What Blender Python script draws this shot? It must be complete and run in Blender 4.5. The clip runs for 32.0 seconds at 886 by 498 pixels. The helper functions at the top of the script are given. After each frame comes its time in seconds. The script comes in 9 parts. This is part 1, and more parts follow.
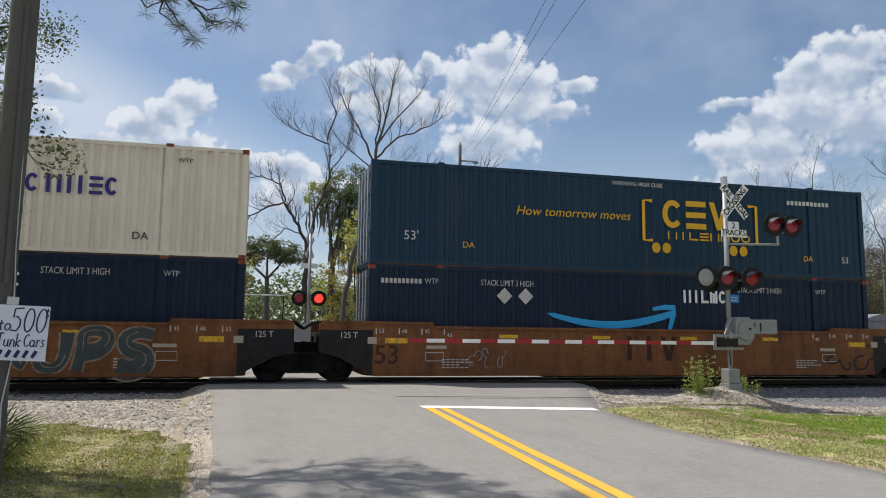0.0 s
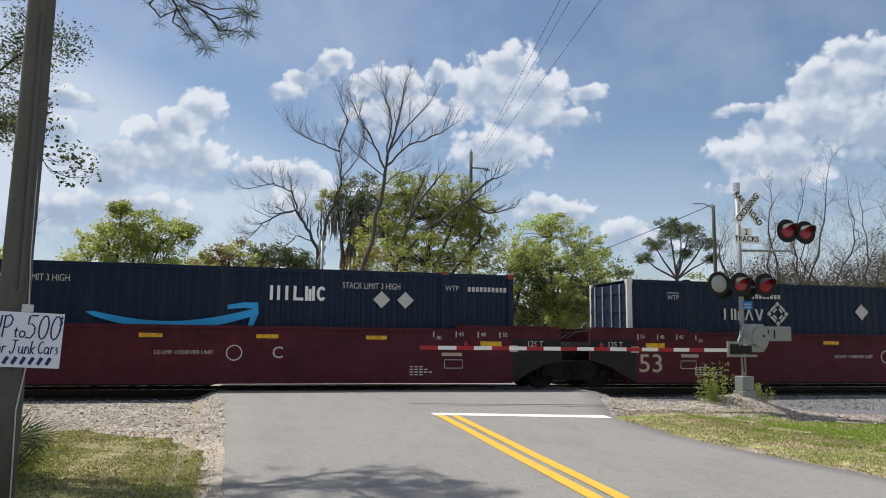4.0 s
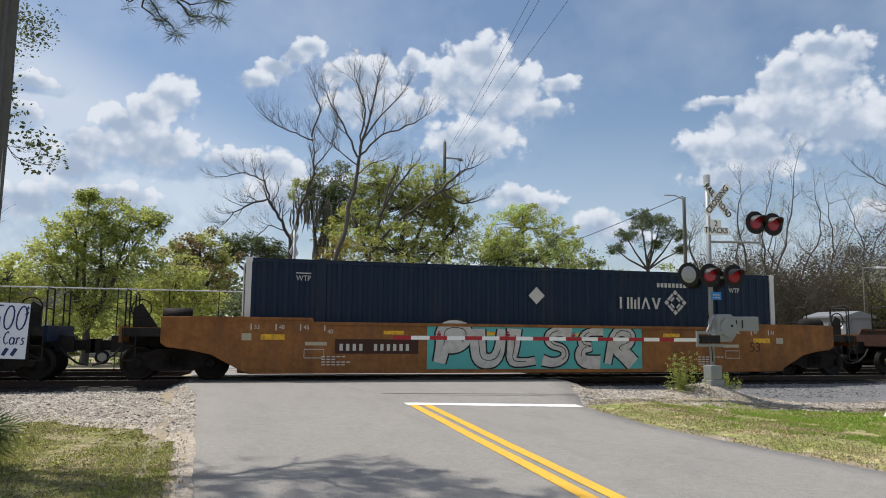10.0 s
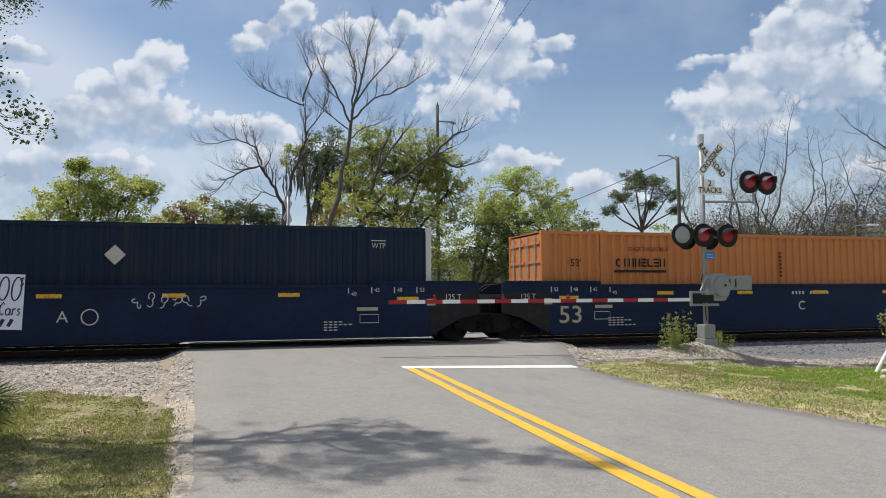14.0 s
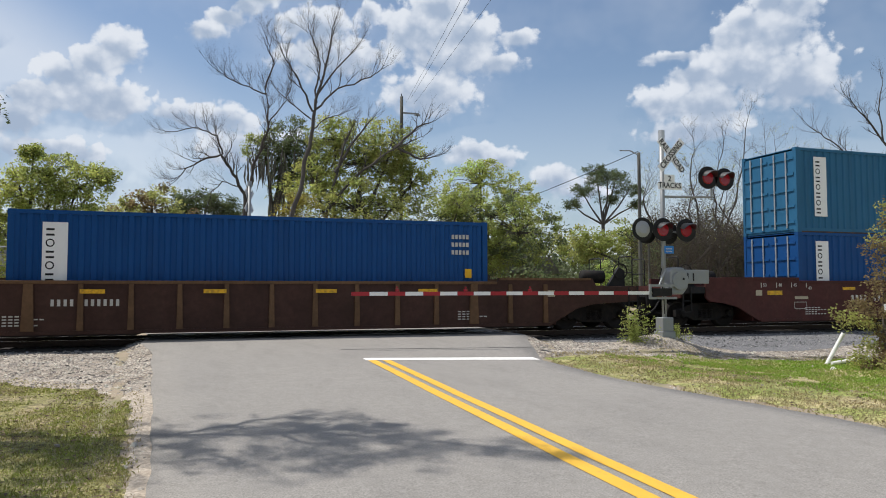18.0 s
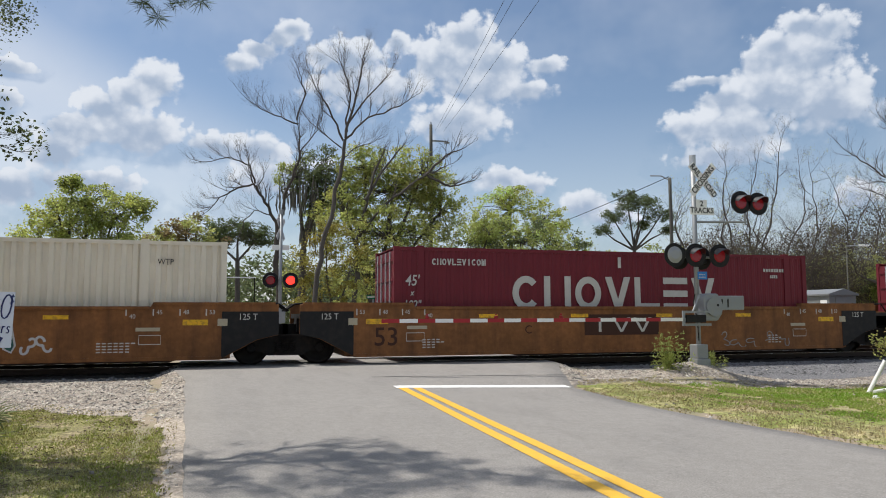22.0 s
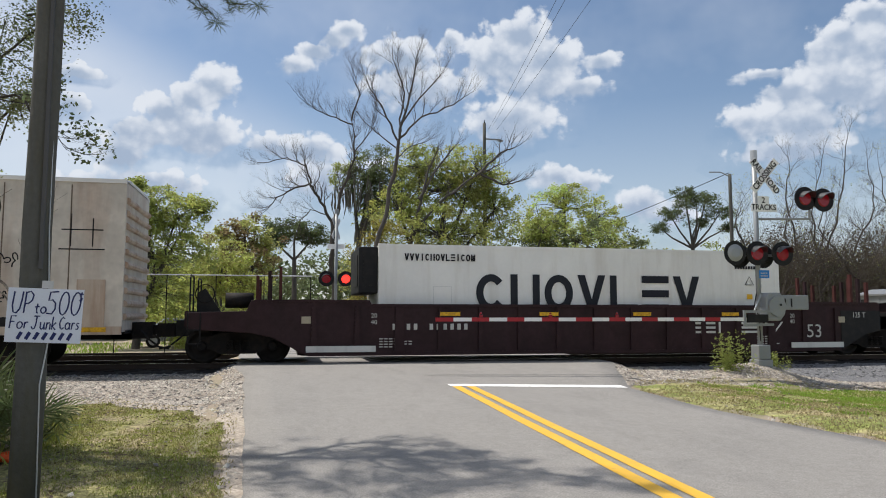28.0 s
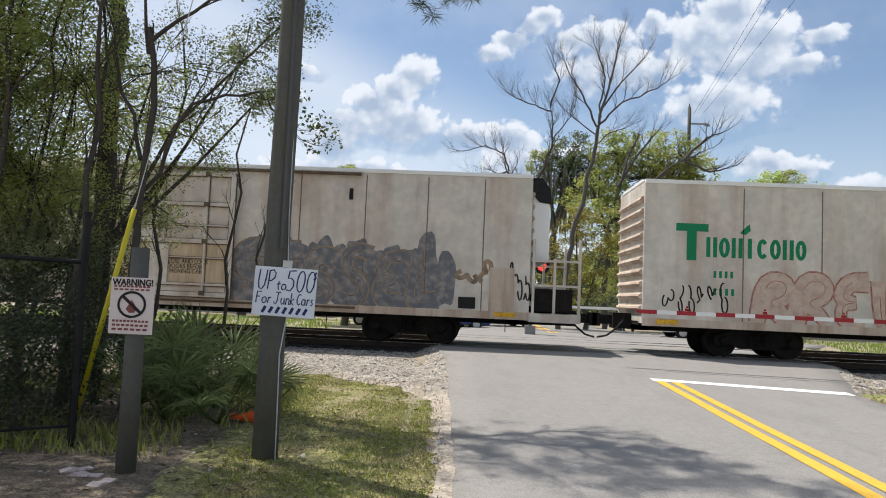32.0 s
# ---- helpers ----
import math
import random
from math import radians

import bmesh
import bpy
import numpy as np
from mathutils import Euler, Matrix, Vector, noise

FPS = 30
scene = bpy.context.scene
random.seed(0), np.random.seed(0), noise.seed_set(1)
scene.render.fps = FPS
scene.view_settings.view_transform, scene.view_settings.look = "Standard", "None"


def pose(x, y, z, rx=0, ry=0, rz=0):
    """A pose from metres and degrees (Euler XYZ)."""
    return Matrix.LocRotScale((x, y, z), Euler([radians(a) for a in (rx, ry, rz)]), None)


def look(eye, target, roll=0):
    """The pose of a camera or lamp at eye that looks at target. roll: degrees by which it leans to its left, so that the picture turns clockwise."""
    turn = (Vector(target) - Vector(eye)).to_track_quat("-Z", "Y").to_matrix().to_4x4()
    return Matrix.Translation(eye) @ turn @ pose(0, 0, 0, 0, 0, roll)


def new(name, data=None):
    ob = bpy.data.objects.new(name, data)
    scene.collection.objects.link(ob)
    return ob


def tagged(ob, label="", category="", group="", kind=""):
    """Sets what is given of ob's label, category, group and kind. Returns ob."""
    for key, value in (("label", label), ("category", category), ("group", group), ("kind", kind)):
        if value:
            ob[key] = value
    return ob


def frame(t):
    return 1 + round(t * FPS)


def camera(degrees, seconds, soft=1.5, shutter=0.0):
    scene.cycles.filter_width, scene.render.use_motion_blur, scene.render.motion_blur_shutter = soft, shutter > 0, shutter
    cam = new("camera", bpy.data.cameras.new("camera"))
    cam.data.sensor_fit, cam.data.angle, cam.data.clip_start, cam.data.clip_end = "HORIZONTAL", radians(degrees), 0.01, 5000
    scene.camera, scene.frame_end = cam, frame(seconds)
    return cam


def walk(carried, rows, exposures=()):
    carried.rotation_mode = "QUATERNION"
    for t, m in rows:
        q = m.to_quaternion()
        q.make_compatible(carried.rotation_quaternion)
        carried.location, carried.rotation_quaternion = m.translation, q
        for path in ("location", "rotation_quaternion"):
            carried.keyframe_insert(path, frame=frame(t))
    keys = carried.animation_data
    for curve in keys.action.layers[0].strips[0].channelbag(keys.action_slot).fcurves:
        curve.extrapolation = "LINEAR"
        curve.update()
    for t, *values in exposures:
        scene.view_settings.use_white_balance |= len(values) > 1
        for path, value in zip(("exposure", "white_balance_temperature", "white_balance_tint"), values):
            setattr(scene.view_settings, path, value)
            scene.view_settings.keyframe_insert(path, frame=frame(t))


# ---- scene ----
# Rail top is z = 0, x runs along the track, y across it and away from the viewer.
EYE = (0.0, 0.0, 1.25)
cam = camera(61.7, 32.0, soft=1.0)
PATH = [
    (0.0, 0.000, -14.34, 6.68, -0.60),
    (0.5, 0.000, -13.48, 6.82, -0.31),
    (1.0, 0.000, -12.92, 6.87, -0.16),
    (1.5, 0.000, -12.66, 7.12, 0.03),
    (2.0, 0.000, -12.57, 7.52, 0.23),
    (2.5, 0.000, -12.55, 7.86, 0.21),
    (3.0, 0.000, -12.72, 7.99, -0.03),
    (3.5, 0.000, -13.06, 7.75, -0.34),
    (5.5, 0.000, -14.65, 5.54, -0.72),
    (6.0, 0.000, -14.82, 5.40, -0.68),
    (6.5, 0.000, -14.94, 5.39, -0.70),
    (7.0, 0.000, -15.03, 5.48, -0.78),
    (7.5, 0.000, -15.13, 5.59, -0.84),
    (8.0, 0.000, -15.19, 5.71, -0.80),
    (8.5, 0.000, -15.26, 5.91, -0.70),
    (9.0, 0.000, -15.35, 6.14, -0.62),
    (9.5, 0.000, -15.41, 6.39, -0.54),
    (10.0, 0.000, -15.53, 6.47, -0.56),
    (10.5, 0.000, -15.65, 6.42, -0.59),
    (11.0, 0.000, -15.75, 6.16, -0.60),
    (11.5, 0.000, -15.72, 5.79, -0.54),
    (12.0, 0.000, -15.49, 5.27, -0.50),
    (12.5, 0.000, -15.13, 4.72, -0.29),
    (13.0, 0.000, -14.89, 4.17, -0.01),
    (13.5, 0.000, -15.13, 3.84, 0.24),
    (14.0, 0.000, -15.88, 3.70, 0.38),
    (14.5, 0.000, -17.13, 3.68, 0.43),
    (15.0, 0.000, -18.44, 3.54, 0.37),
    (15.5, 0.000, -19.52, 3.24, 0.25),
    (17.5, 0.000, -19.55, 2.86, 0.11),
    (18.0, 0.000, -18.75, 3.08, 0.07),
    (18.5, 0.000, -17.93, 3.28, 0.14),
    (19.0, 0.000, -17.42, 3.47, 0.07),
    (19.5, 0.000, -17.22, 3.67, 0.06),
    (20.0, 0.000, -17.18, 3.91, 0.17),
    (20.5, 0.000, -17.20, 4.15, 0.26),
    (21.0, 0.000, -17.10, 4.47, 0.29),
    (21.5, 0.000, -16.85, 4.80, 0.32),
    (22.0, 0.000, -16.43, 5.16, 0.20),
    (22.5, 0.000, -15.79, 5.42, 0.10),
    (23.0, 0.000, -15.06, 5.43, -0.18),
    (23.5, 0.000, -14.33, 5.31, -0.31),
    (24.0, 0.000, -13.76, 5.04, -0.38),
    (24.5, 0.000, -13.53, 4.68, -0.38),
    (25.0, 0.000, -13.48, 4.37, -0.33),
    (25.5, 0.000, -13.42, 4.15, -0.17),
    (27.5, 0.000, -12.31, 4.67, 0.10),
    (28.0, 0.000, -12.29, 5.06, -0.03),
    (28.5, 0.000, -12.36, 5.49, -0.25),
    (29.0, 0.000, -12.25, 5.91, -0.45),
    (29.5, -0.009, -11.84, 6.23, -0.63),
    (30.0, -0.024, -10.86, 6.33, -0.80),
    (30.5, -0.039, -8.70, 6.09, -0.93),
    (31.0, -0.084, -5.37, 5.41, -1.48),
    (31.5, -0.166, -1.22, 4.45, -2.09),
    (32.0, -0.197, 2.31, 3.77, -2.46),
]
walk(cam, [(t, pose(EYE[0] + dx, EYE[1], EYE[2], 90 + pitch, roll, yaw)) for t, dx, yaw, pitch, roll in PATH], [(0, 0.14), (31.2, 0.14), (32, 0.34)])

# ---- light ----
SUN_TO = Vector((-0.373, 0.277, 0.885)).normalized()
sun = new("sun", bpy.data.lights.new("sun", "SUN"))
sun.data.energy, sun.data.angle, sun.data.color = 4.2, radians(0.6), (1.0, 0.955, 0.89)
sun.matrix_world = look((0, 0, 60), tuple(Vector((0, 0, 60)) - SUN_TO))

world = bpy.data.worlds.new("sky")
scene.world = world
world.use_nodes = True
WN, WL = world.node_tree.nodes, world.node_tree.links
WN.clear()


def wnode(made, **values):
    n = WN.new(made)
    for k, v in values.items():
        if k == "op":
            n.operation = v
        elif k == "kind":
            n.sky_type = v
    return n


def wmath(op, a, b=None, c=None):
    n = wnode("ShaderNodeMath", op=op)
    for i, v in enumerate((a, b, c)):
        if v is None:
            continue
        if isinstance(v, (int, float)):
            n.inputs[i].default_value = v
        else:
            WL.new(v, n.inputs[i])
    return n.outputs[0]


sky = wnode("ShaderNodeTexSky", kind="NISHITA")
sky.sun_disc = False
sky.sun_elevation = math.asin(SUN_TO.z)
sky.sun_rotation = math.atan2(SUN_TO.x, SUN_TO.y)
sky.air_density, sky.dust_density, sky.ozone_density = 1.0, 0.8, 1.2
coord = wnode("ShaderNodeTexCoord")
sep = wnode("ShaderNodeSeparateXYZ")
WL.new(coord.outputs["Generated"], sep.inputs[0])
azim = wmath("MULTIPLY", wmath("ARCTAN2", sep.outputs[0], sep.outputs[1]), 57.2958)
elev = wmath("MULTIPLY", wmath("ARCSINE", sep.outputs[2]), 57.2958)
uv = wnode("ShaderNodeCombineXYZ")
WL.new(azim, uv.inputs[0])
WL.new(elev, uv.inputs[1])


def wnoise(scale, detail, rough, shift=0.0):
    n = WN.new("ShaderNodeTexNoise")
    n.inputs["Scale"].default_value, n.inputs["Detail"].default_value, n.inputs["Roughness"].default_value = scale, detail, rough
    m = WN.new("ShaderNodeMapping")
    m.inputs["Location"].default_value = (shift, shift * 0.7, 0)
    m.inputs["Scale"].default_value = (1, 1.25, 1)
    WL.new(uv.outputs[0], m.inputs[0])
    WL.new(m.outputs[0], n.inputs["Vector"])
    return n.outputs[0]


billow = wnoise(0.42, 9, 0.66)
wide = wnoise(0.09, 4, 0.55, 31.0)
clouds = [None, None]


def blob(az, el, raz, rel):
    """One lobe of a cumulus, by its bearing and height in degrees."""
    n = wnode("ShaderNodeVectorMath", op="MULTIPLY_ADD")
    WL.new(uv.outputs[0], n.inputs[0])
    raz, rel = raz * 1.6, rel * 1.52
    n.inputs[1].default_value = (1 / raz, 1 / rel, 0)
    n.inputs[2].default_value = (-az / raz, -el / rel, 0)
    length = wnode("ShaderNodeVectorMath", op="LENGTH")
    WL.new(n.outputs[0], length.inputs[0])
    d = wmath("SUBTRACT", 1.0, length.outputs["Value"])
    split = wnode("ShaderNodeSeparateXYZ")
    WL.new(n.outputs[0], split.inputs[0])
    if clouds[0] is None:
        clouds[0], clouds[1] = d, split.outputs[1]
        return
    lead = wmath("MULTIPLY_ADD", wmath("SUBTRACT", d, clouds[0]), 1.2, 0.5)
    blend = WN.new("ShaderNodeMix")
    WL.new(lead, blend.inputs["Factor"])
    WL.new(clouds[1], blend.inputs["A"])
    WL.new(split.outputs[1], blend.inputs["B"])
    clouds[1] = blend.outputs["Result"]
    clouds[0] = wmath("SMOOTH_MAX", clouds[0], d, 0.4)


OVERHEAD_CLOUD = (
    (18.3, 21.0, 2.06, 1.46),
    (16.4, 19.5, 2.69, 1.72),
    (20.1, 19.2, 2.76, 1.64),
    (24.6, 18.8, 1.22, 0.65),
    (23.2, 17.1, 1.58, 0.75),
    (19.6, 17.5, 3.11, 1.41),
    (12.9, 20.8, 0.72, 0.65),
    (9.1, 19.5, 2.31, 1.31),
    (7.0, 19.5, 1.06, 0.81),
    (10.5, 17.4, 4.00, 1.66),
    (17.6, 14.8, 3.11, 1.70),
)
SMALL_CLOUD = (
    (4.7, 21.3, 1.05, 0.67),
    (3.7, 20.6, 1.13, 0.72),
    (2.3, 19.7, 1.28, 0.72),
    (0.8, 18.6, 1.44, 0.64),
)
WEST_CLOUD = (
    (-5.2, 16.7, 1.50, 1.26),
    (-6.7, 15.6, 1.55, 1.18),
    (-8.4, 14.5, 1.73, 1.17),
    (-10.0, 12.9, 2.20, 1.32),
    (-6.3, 13.1, 3.10, 1.68),
    (-0.6, 12.5, 2.47, 0.91),
    (1.9, 12.4, 2.53, 1.09),
    (-11.4, 11.3, 1.78, 1.32),
    (-14.7, 14.5, 1.15, 0.81),
    (-14.5, 16.6, 1.70, 0.59),
    (-14.1, 8.7, 2.37, 1.29),
    (-9.9, 9.4, 4.01, 1.03),
    (4.1, 10.4, 3.84, 1.70),
)
EAST_CLOUD = (
    (43.0, 19.7, 1.26, 0.87),
    (44.8, 19.3, 1.49, 1.00),
    (41.2, 18.7, 1.23, 0.89),
    (40.5, 17.7, 1.68, 1.13),
    (43.1, 17.7, 2.79, 1.62),
    (38.0, 15.5, 1.89, 1.01),
    (41.1, 15.4, 3.24, 1.67),
    (35.1, 13.5, 1.80, 1.12),
    (38.1, 13.4, 3.01, 1.42),
    (37.7, 11.6, 3.01, 1.03),
    (44.6, 14.5, 2.70, 2.22),
)
WISPS = (
    (36.3, 16.8, 1.63, 0.43),
)
LOW_CLOUDS = (
    (27.5, 8.3, 1.76, 1.10),
    (29.3, 7.5, 1.65, 1.01),
    (21.0, 10.4, 2.01, 0.95),
    (23.1, 9.8, 1.73, 0.77),
    (45.7, 8.0, 1.30, 0.97),
)
for lobes in (OVERHEAD_CLOUD, SMALL_CLOUD, WEST_CLOUD, EAST_CLOUD, WISPS, LOW_CLOUDS):
    for lobe in lobes:
        blob(*lobe)


# broken cloud of the same weather on the sides that the view does not take in
aside = WN.new("ShaderNodeMapRange")
aside.inputs["From Min"].default_value, aside.inputs["From Max"].default_value = 50.0, 70.0
aside.inputs["To Min"].default_value, aside.inputs["To Max"].default_value = -1.0, 0.9
WL.new(wmath("ABSOLUTE", wmath("SUBTRACT", azim, 13.0)), aside.inputs["Value"])
far_cloud = wmath("ADD", wmath("SUBTRACT", aside.outputs[0], 0.9), wmath("MULTIPLY", wmath("SUBTRACT", wide, 0.5), 4.0))


def wcells(scale):
    """Rounded heads of a cauliflower cloud."""
    n = WN.new("ShaderNodeTexVoronoi")
    n.feature = "SMOOTH_F1"
    n.inputs["Scale"].default_value, n.inputs["Smoothness"].default_value = scale, 0.35
    m = WN.new("ShaderNodeVectorMath")
    m.operation = "MULTIPLY_ADD"
    WL.new(warp.outputs["Color"], m.inputs[0])
    m.inputs[1].default_value = (1.6 / (scale + 0.6),) * 3
    WL.new(uv.outputs[0], m.inputs[2])
    WL.new(m.outputs[0], n.inputs["Vector"])
    return wmath("SUBTRACT", 0.45, n.outputs["Distance"])


warp = WN.new("ShaderNodeTexNoise")
warp.inputs["Scale"].default_value, warp.inputs["Detail"].default_value = 0.9, 4
WL.new(uv.outputs[0], warp.inputs["Vector"])
heads = wmath("ADD", wmath("MULTIPLY", wcells(0.55), 0.62), wmath("MULTIPLY", wcells(1.5), 0.3))
puff = wmath("ADD", wmath("SUBTRACT", wmath("MAXIMUM", clouds[0], far_cloud), 0.16), wmath("ADD", heads, wmath("MULTIPLY", wmath("SUBTRACT", billow, 0.5), 1.1)))
cover = WN.new("ShaderNodeMapRange")
cover.interpolation_type = "SMOOTHERSTEP"
cover.inputs["From Min"].default_value, cover.inputs["From Max"].default_value = -0.1, 0.26
base = WN.new("ShaderNodeMapRange")
base.inputs["From Min"].default_value, base.inputs["From Max"].default_value = -0.7, 0.35
base.inputs["To Min"].default_value, base.inputs["To Max"].default_value = 0.3, 1.0
WL.new(clouds[1], base.inputs["Value"])
WL.new(wmath("MULTIPLY", puff, base.outputs[0]), cover.inputs["Value"])
veil = WN.new("ShaderNodeMapRange")
veil.inputs["From Min"].default_value, veil.inputs["From Max"].default_value = 0.42, 0.8
veil.inputs["To Max"].default_value = 0.3
WL.new(wide, veil.inputs["Value"])
low = WN.new("ShaderNodeMapRange")
low.inputs["From Min"].default_value, low.inputs["From Max"].default_value = 16.0, 0.0
low.inputs["To Max"].default_value = 0.5
WL.new(elev, low.inputs["Value"])
haze = WN.new("ShaderNodeMapRange")
haze.interpolation_type = "SMOOTHSTEP"
haze.inputs["From Min"].default_value, haze.inputs["From Max"].default_value = 13.0, -3.0
haze.inputs["To Max"].default_value = 0.62
WL.new(wmath("ADD", azim, wmath("MULTIPLY", wmath("MAXIMUM", wmath("SUBTRACT", elev, 11.0), 0.0), 2.2)), haze.inputs["Value"])
thin_cloud = wmath("MULTIPLY", haze.outputs[0], wmath("MULTIPLY_ADD", wide, 1.0, 0.45))
cover_all = wmath("MAXIMUM", wmath("MAXIMUM", cover.outputs[0], thin_cloud), wmath("MAXIMUM", veil.outputs[0], low.outputs[0]))
shade = WN.new("ShaderNodeMapRange")
shade.interpolation_type = "SMOOTHSTEP"
shade.inputs["From Min"].default_value, shade.inputs["From Max"].default_value = 0.75, -0.75
depth = wmath("MULTIPLY_ADD", clouds[0], -1.3, 0.75)
WL.new(wmath("ADD", wmath("ADD", clouds[1], depth), wmath("ADD", wmath("MULTIPLY", heads, 1.5), wmath("MULTIPLY", wmath("SUBTRACT", wnoise(0.33, 6, 0.62, 7.3), 0.5), 1.8))), shade.inputs["Value"])
tone = WN.new("ShaderNodeMix")
tone.data_type = "RGBA"
tone.inputs["A"].default_value = (6.8, 7.2, 7.85, 1)
tone.inputs["B"].default_value = (3.4, 4.2, 5.5, 1)
WL.new(shade.outputs[0], tone.inputs["Factor"])
mixsky = WN.new("ShaderNodeMix")
mixsky.data_type = "RGBA"
WL.new(cover_all, mixsky.inputs["Factor"])
WL.new(sky.outputs[0], mixsky.inputs["A"])
WL.new(tone.outputs["Result"], mixsky.inputs["B"])
back = wnode("ShaderNodeBackground")
back.inputs["Strength"].default_value = 0.1
WL.new(mixsky.outputs["Result"], back.inputs["Color"])
out = wnode("ShaderNodeOutputWorld")
WL.new(back.outputs[0], out.inputs["Surface"])

# ---- materials ----
MATS = {}


def material(name, base, rough=0.7, metal=0.0, vary=0.18, scale=1.5, fine=40.0, bump=0.15, other=None, amount=0.0, streak=False,
             island=0.0, spec=0.3, glow=None, coat=0.0, transmit=0.0, thin=0.0, where="Object", patch=(0.45, 0.65), grain=()):
    """A surface: base colour with broad and fine variation, an other colour in patches or drips, fine relief."""
    if name in MATS:
        return MATS[name]
    m = bpy.data.materials.new(name)
    m.use_nodes = True
    N, L = m.node_tree.nodes, m.node_tree.links
    b = N["Principled BSDF"]
    b.inputs["Roughness"].default_value, b.inputs["Metallic"].default_value = rough, metal
    b.inputs["Specular IOR Level"].default_value = spec
    tc = N.new("ShaderNodeTexCoord")

    def noise_of(s, detail=4, stretch=None):
        n = N.new("ShaderNodeTexNoise")
        n.inputs["Scale"].default_value, n.inputs["Detail"].default_value, n.inputs["Roughness"].default_value = s, detail, 0.6
        src = tc.outputs[where]
        if stretch:
            mp = N.new("ShaderNodeMapping")
            mp.inputs["Scale"].default_value = stretch
            L.new(src, mp.inputs[0])
            src = mp.outputs[0]
        L.new(src, n.inputs["Vector"])
        return n.outputs[0]

    def mix(fac, a, c, kind="MIX"):
        n = N.new("ShaderNodeMix")
        n.data_type, n.blend_type = "RGBA", kind
        for key, v in (("Factor", fac), ("A", a), ("B", c)):
            if isinstance(v, (int, float)):
                n.inputs[key].default_value = v
            elif isinstance(v, tuple):
                n.inputs[key].default_value = (*v[:3], 1)
            else:
                L.new(v, n.inputs[key])
        return n.outputs["Result"]

    big, small = noise_of(scale), noise_of(fine, 3)
    dark = tuple(c * (1 - 1.6 * vary) for c in base)
    light = tuple(min(1, c * (1 + 1.3 * vary)) for c in base)
    col = mix(big, dark, light)
    col = mix(0.5 * min(1, vary * 3), col, mix(small, dark, light))
    if other is not None:
        f = noise_of(scale * (2.2 if not streak else 3.0), 6, streak if isinstance(streak, tuple) else (1, 1, 0.12) if streak else None)
        r = N.new("ShaderNodeMapRange")
        r.inputs["From Min"].default_value, r.inputs["From Max"].default_value = patch
        r.inputs["To Max"].default_value = amount
        L.new(f, r.inputs["Value"])
        col = mix(r.outputs[0], col, other)
    for size, strength in grain:
        r = N.new("ShaderNodeMapRange")
        r.inputs["From Min"].default_value, r.inputs["From Max"].default_value = 0.33, 0.67
        r.inputs["To Min"].default_value, r.inputs["To Max"].default_value = 1 - strength, 1 + strength
        L.new(noise_of(size, 2), r.inputs["Value"])
        col = mix(1.0, col, r.outputs[0], "MULTIPLY")
    if island:
        g = N.new("ShaderNodeNewGeometry")
        o = N.new("ShaderNodeObjectInfo")
        a = N.new("ShaderNodeMath")
        a.operation = "ADD"
        L.new(g.outputs["Random Per Island"], a.inputs[0])
        L.new(o.outputs["Random"], a.inputs[1])
        fr = N.new("ShaderNodeMath")
        fr.operation = "FRACT"
        L.new(a.outputs[0], fr.inputs[0])
        hs = N.new("ShaderNodeHueSaturation")
        for key, lo, hi in (("Value", 1 - island, 1 + island), ("Hue", 0.5 - island * 0.06, 0.5 + island * 0.06)):
            r = N.new("ShaderNodeMapRange")
            r.inputs["To Min"].default_value, r.inputs["To Max"].default_value = lo, hi
            L.new(fr.outputs[0], r.inputs["Value"])
            L.new(r.outputs[0], hs.inputs[key])
        L.new(col, hs.inputs["Color"])
        col = hs.outputs[0]
    L.new(col, b.inputs["Base Color"])
    if bump:
        bp = N.new("ShaderNodeBump")
        bp.inputs["Strength"].default_value, bp.inputs["Distance"].default_value = bump, 0.02
        L.new(small, bp.inputs["Height"])
        L.new(bp.outputs[0], b.inputs["Normal"])
    rr = N.new("ShaderNodeMapRange")
    rr.inputs["To Min"].default_value, rr.inputs["To Max"].default_value = max(0.03, rough - 0.12), min(1, rough + 0.12)
    L.new(big, rr.inputs["Value"])
    L.new(rr.outputs[0], b.inputs["Roughness"])
    if glow:
        b.inputs["Emission Color"].default_value = (*glow[:3], 1)
        b.inputs["Emission Strength"].default_value = glow[3]
    if coat:
        b.inputs["Coat Weight"].default_value = coat
    if transmit:
        b.inputs["Transmission Weight"].default_value = transmit
    if thin:
        t = N.new("ShaderNodeBsdfTranslucent")
        L.new(col, t.inputs["Color"])
        ms = N.new("ShaderNodeMixShader")
        ms.inputs[0].default_value = thin
        L.new(b.outputs[0], ms.inputs[1])
        L.new(t.outputs[0], ms.inputs[2])
        L.new(ms.outputs[0], N["Material Output"].inputs["Surface"])
    MATS[name] = m
    return m


RUST = (0.16, 0.075, 0.035)
GRIME = (0.06, 0.05, 0.042)
M_ASPHALT = material("worn_asphalt", (0.265, 0.25, 0.23), 0.88, vary=0.08, scale=0.45, fine=110, bump=0.35, other=(0.15, 0.145, 0.14), amount=0.32, patch=(0.5, 0.75), streak=(1.6, 0.6, 1), grain=((60, 0.22), (9, 0.06)))
M_WHITE_LINE = material("white_road_paint", (0.78, 0.77, 0.74), 0.75, vary=0.08, scale=4, other=(0.35, 0.34, 0.32), amount=0.5, patch=(0.55, 0.75))
M_YELLOW_LINE = material("yellow_road_paint", (0.72, 0.42, 0.05), 0.75, vary=0.1, scale=4, other=(0.3, 0.24, 0.12), amount=0.5, patch=(0.55, 0.75))
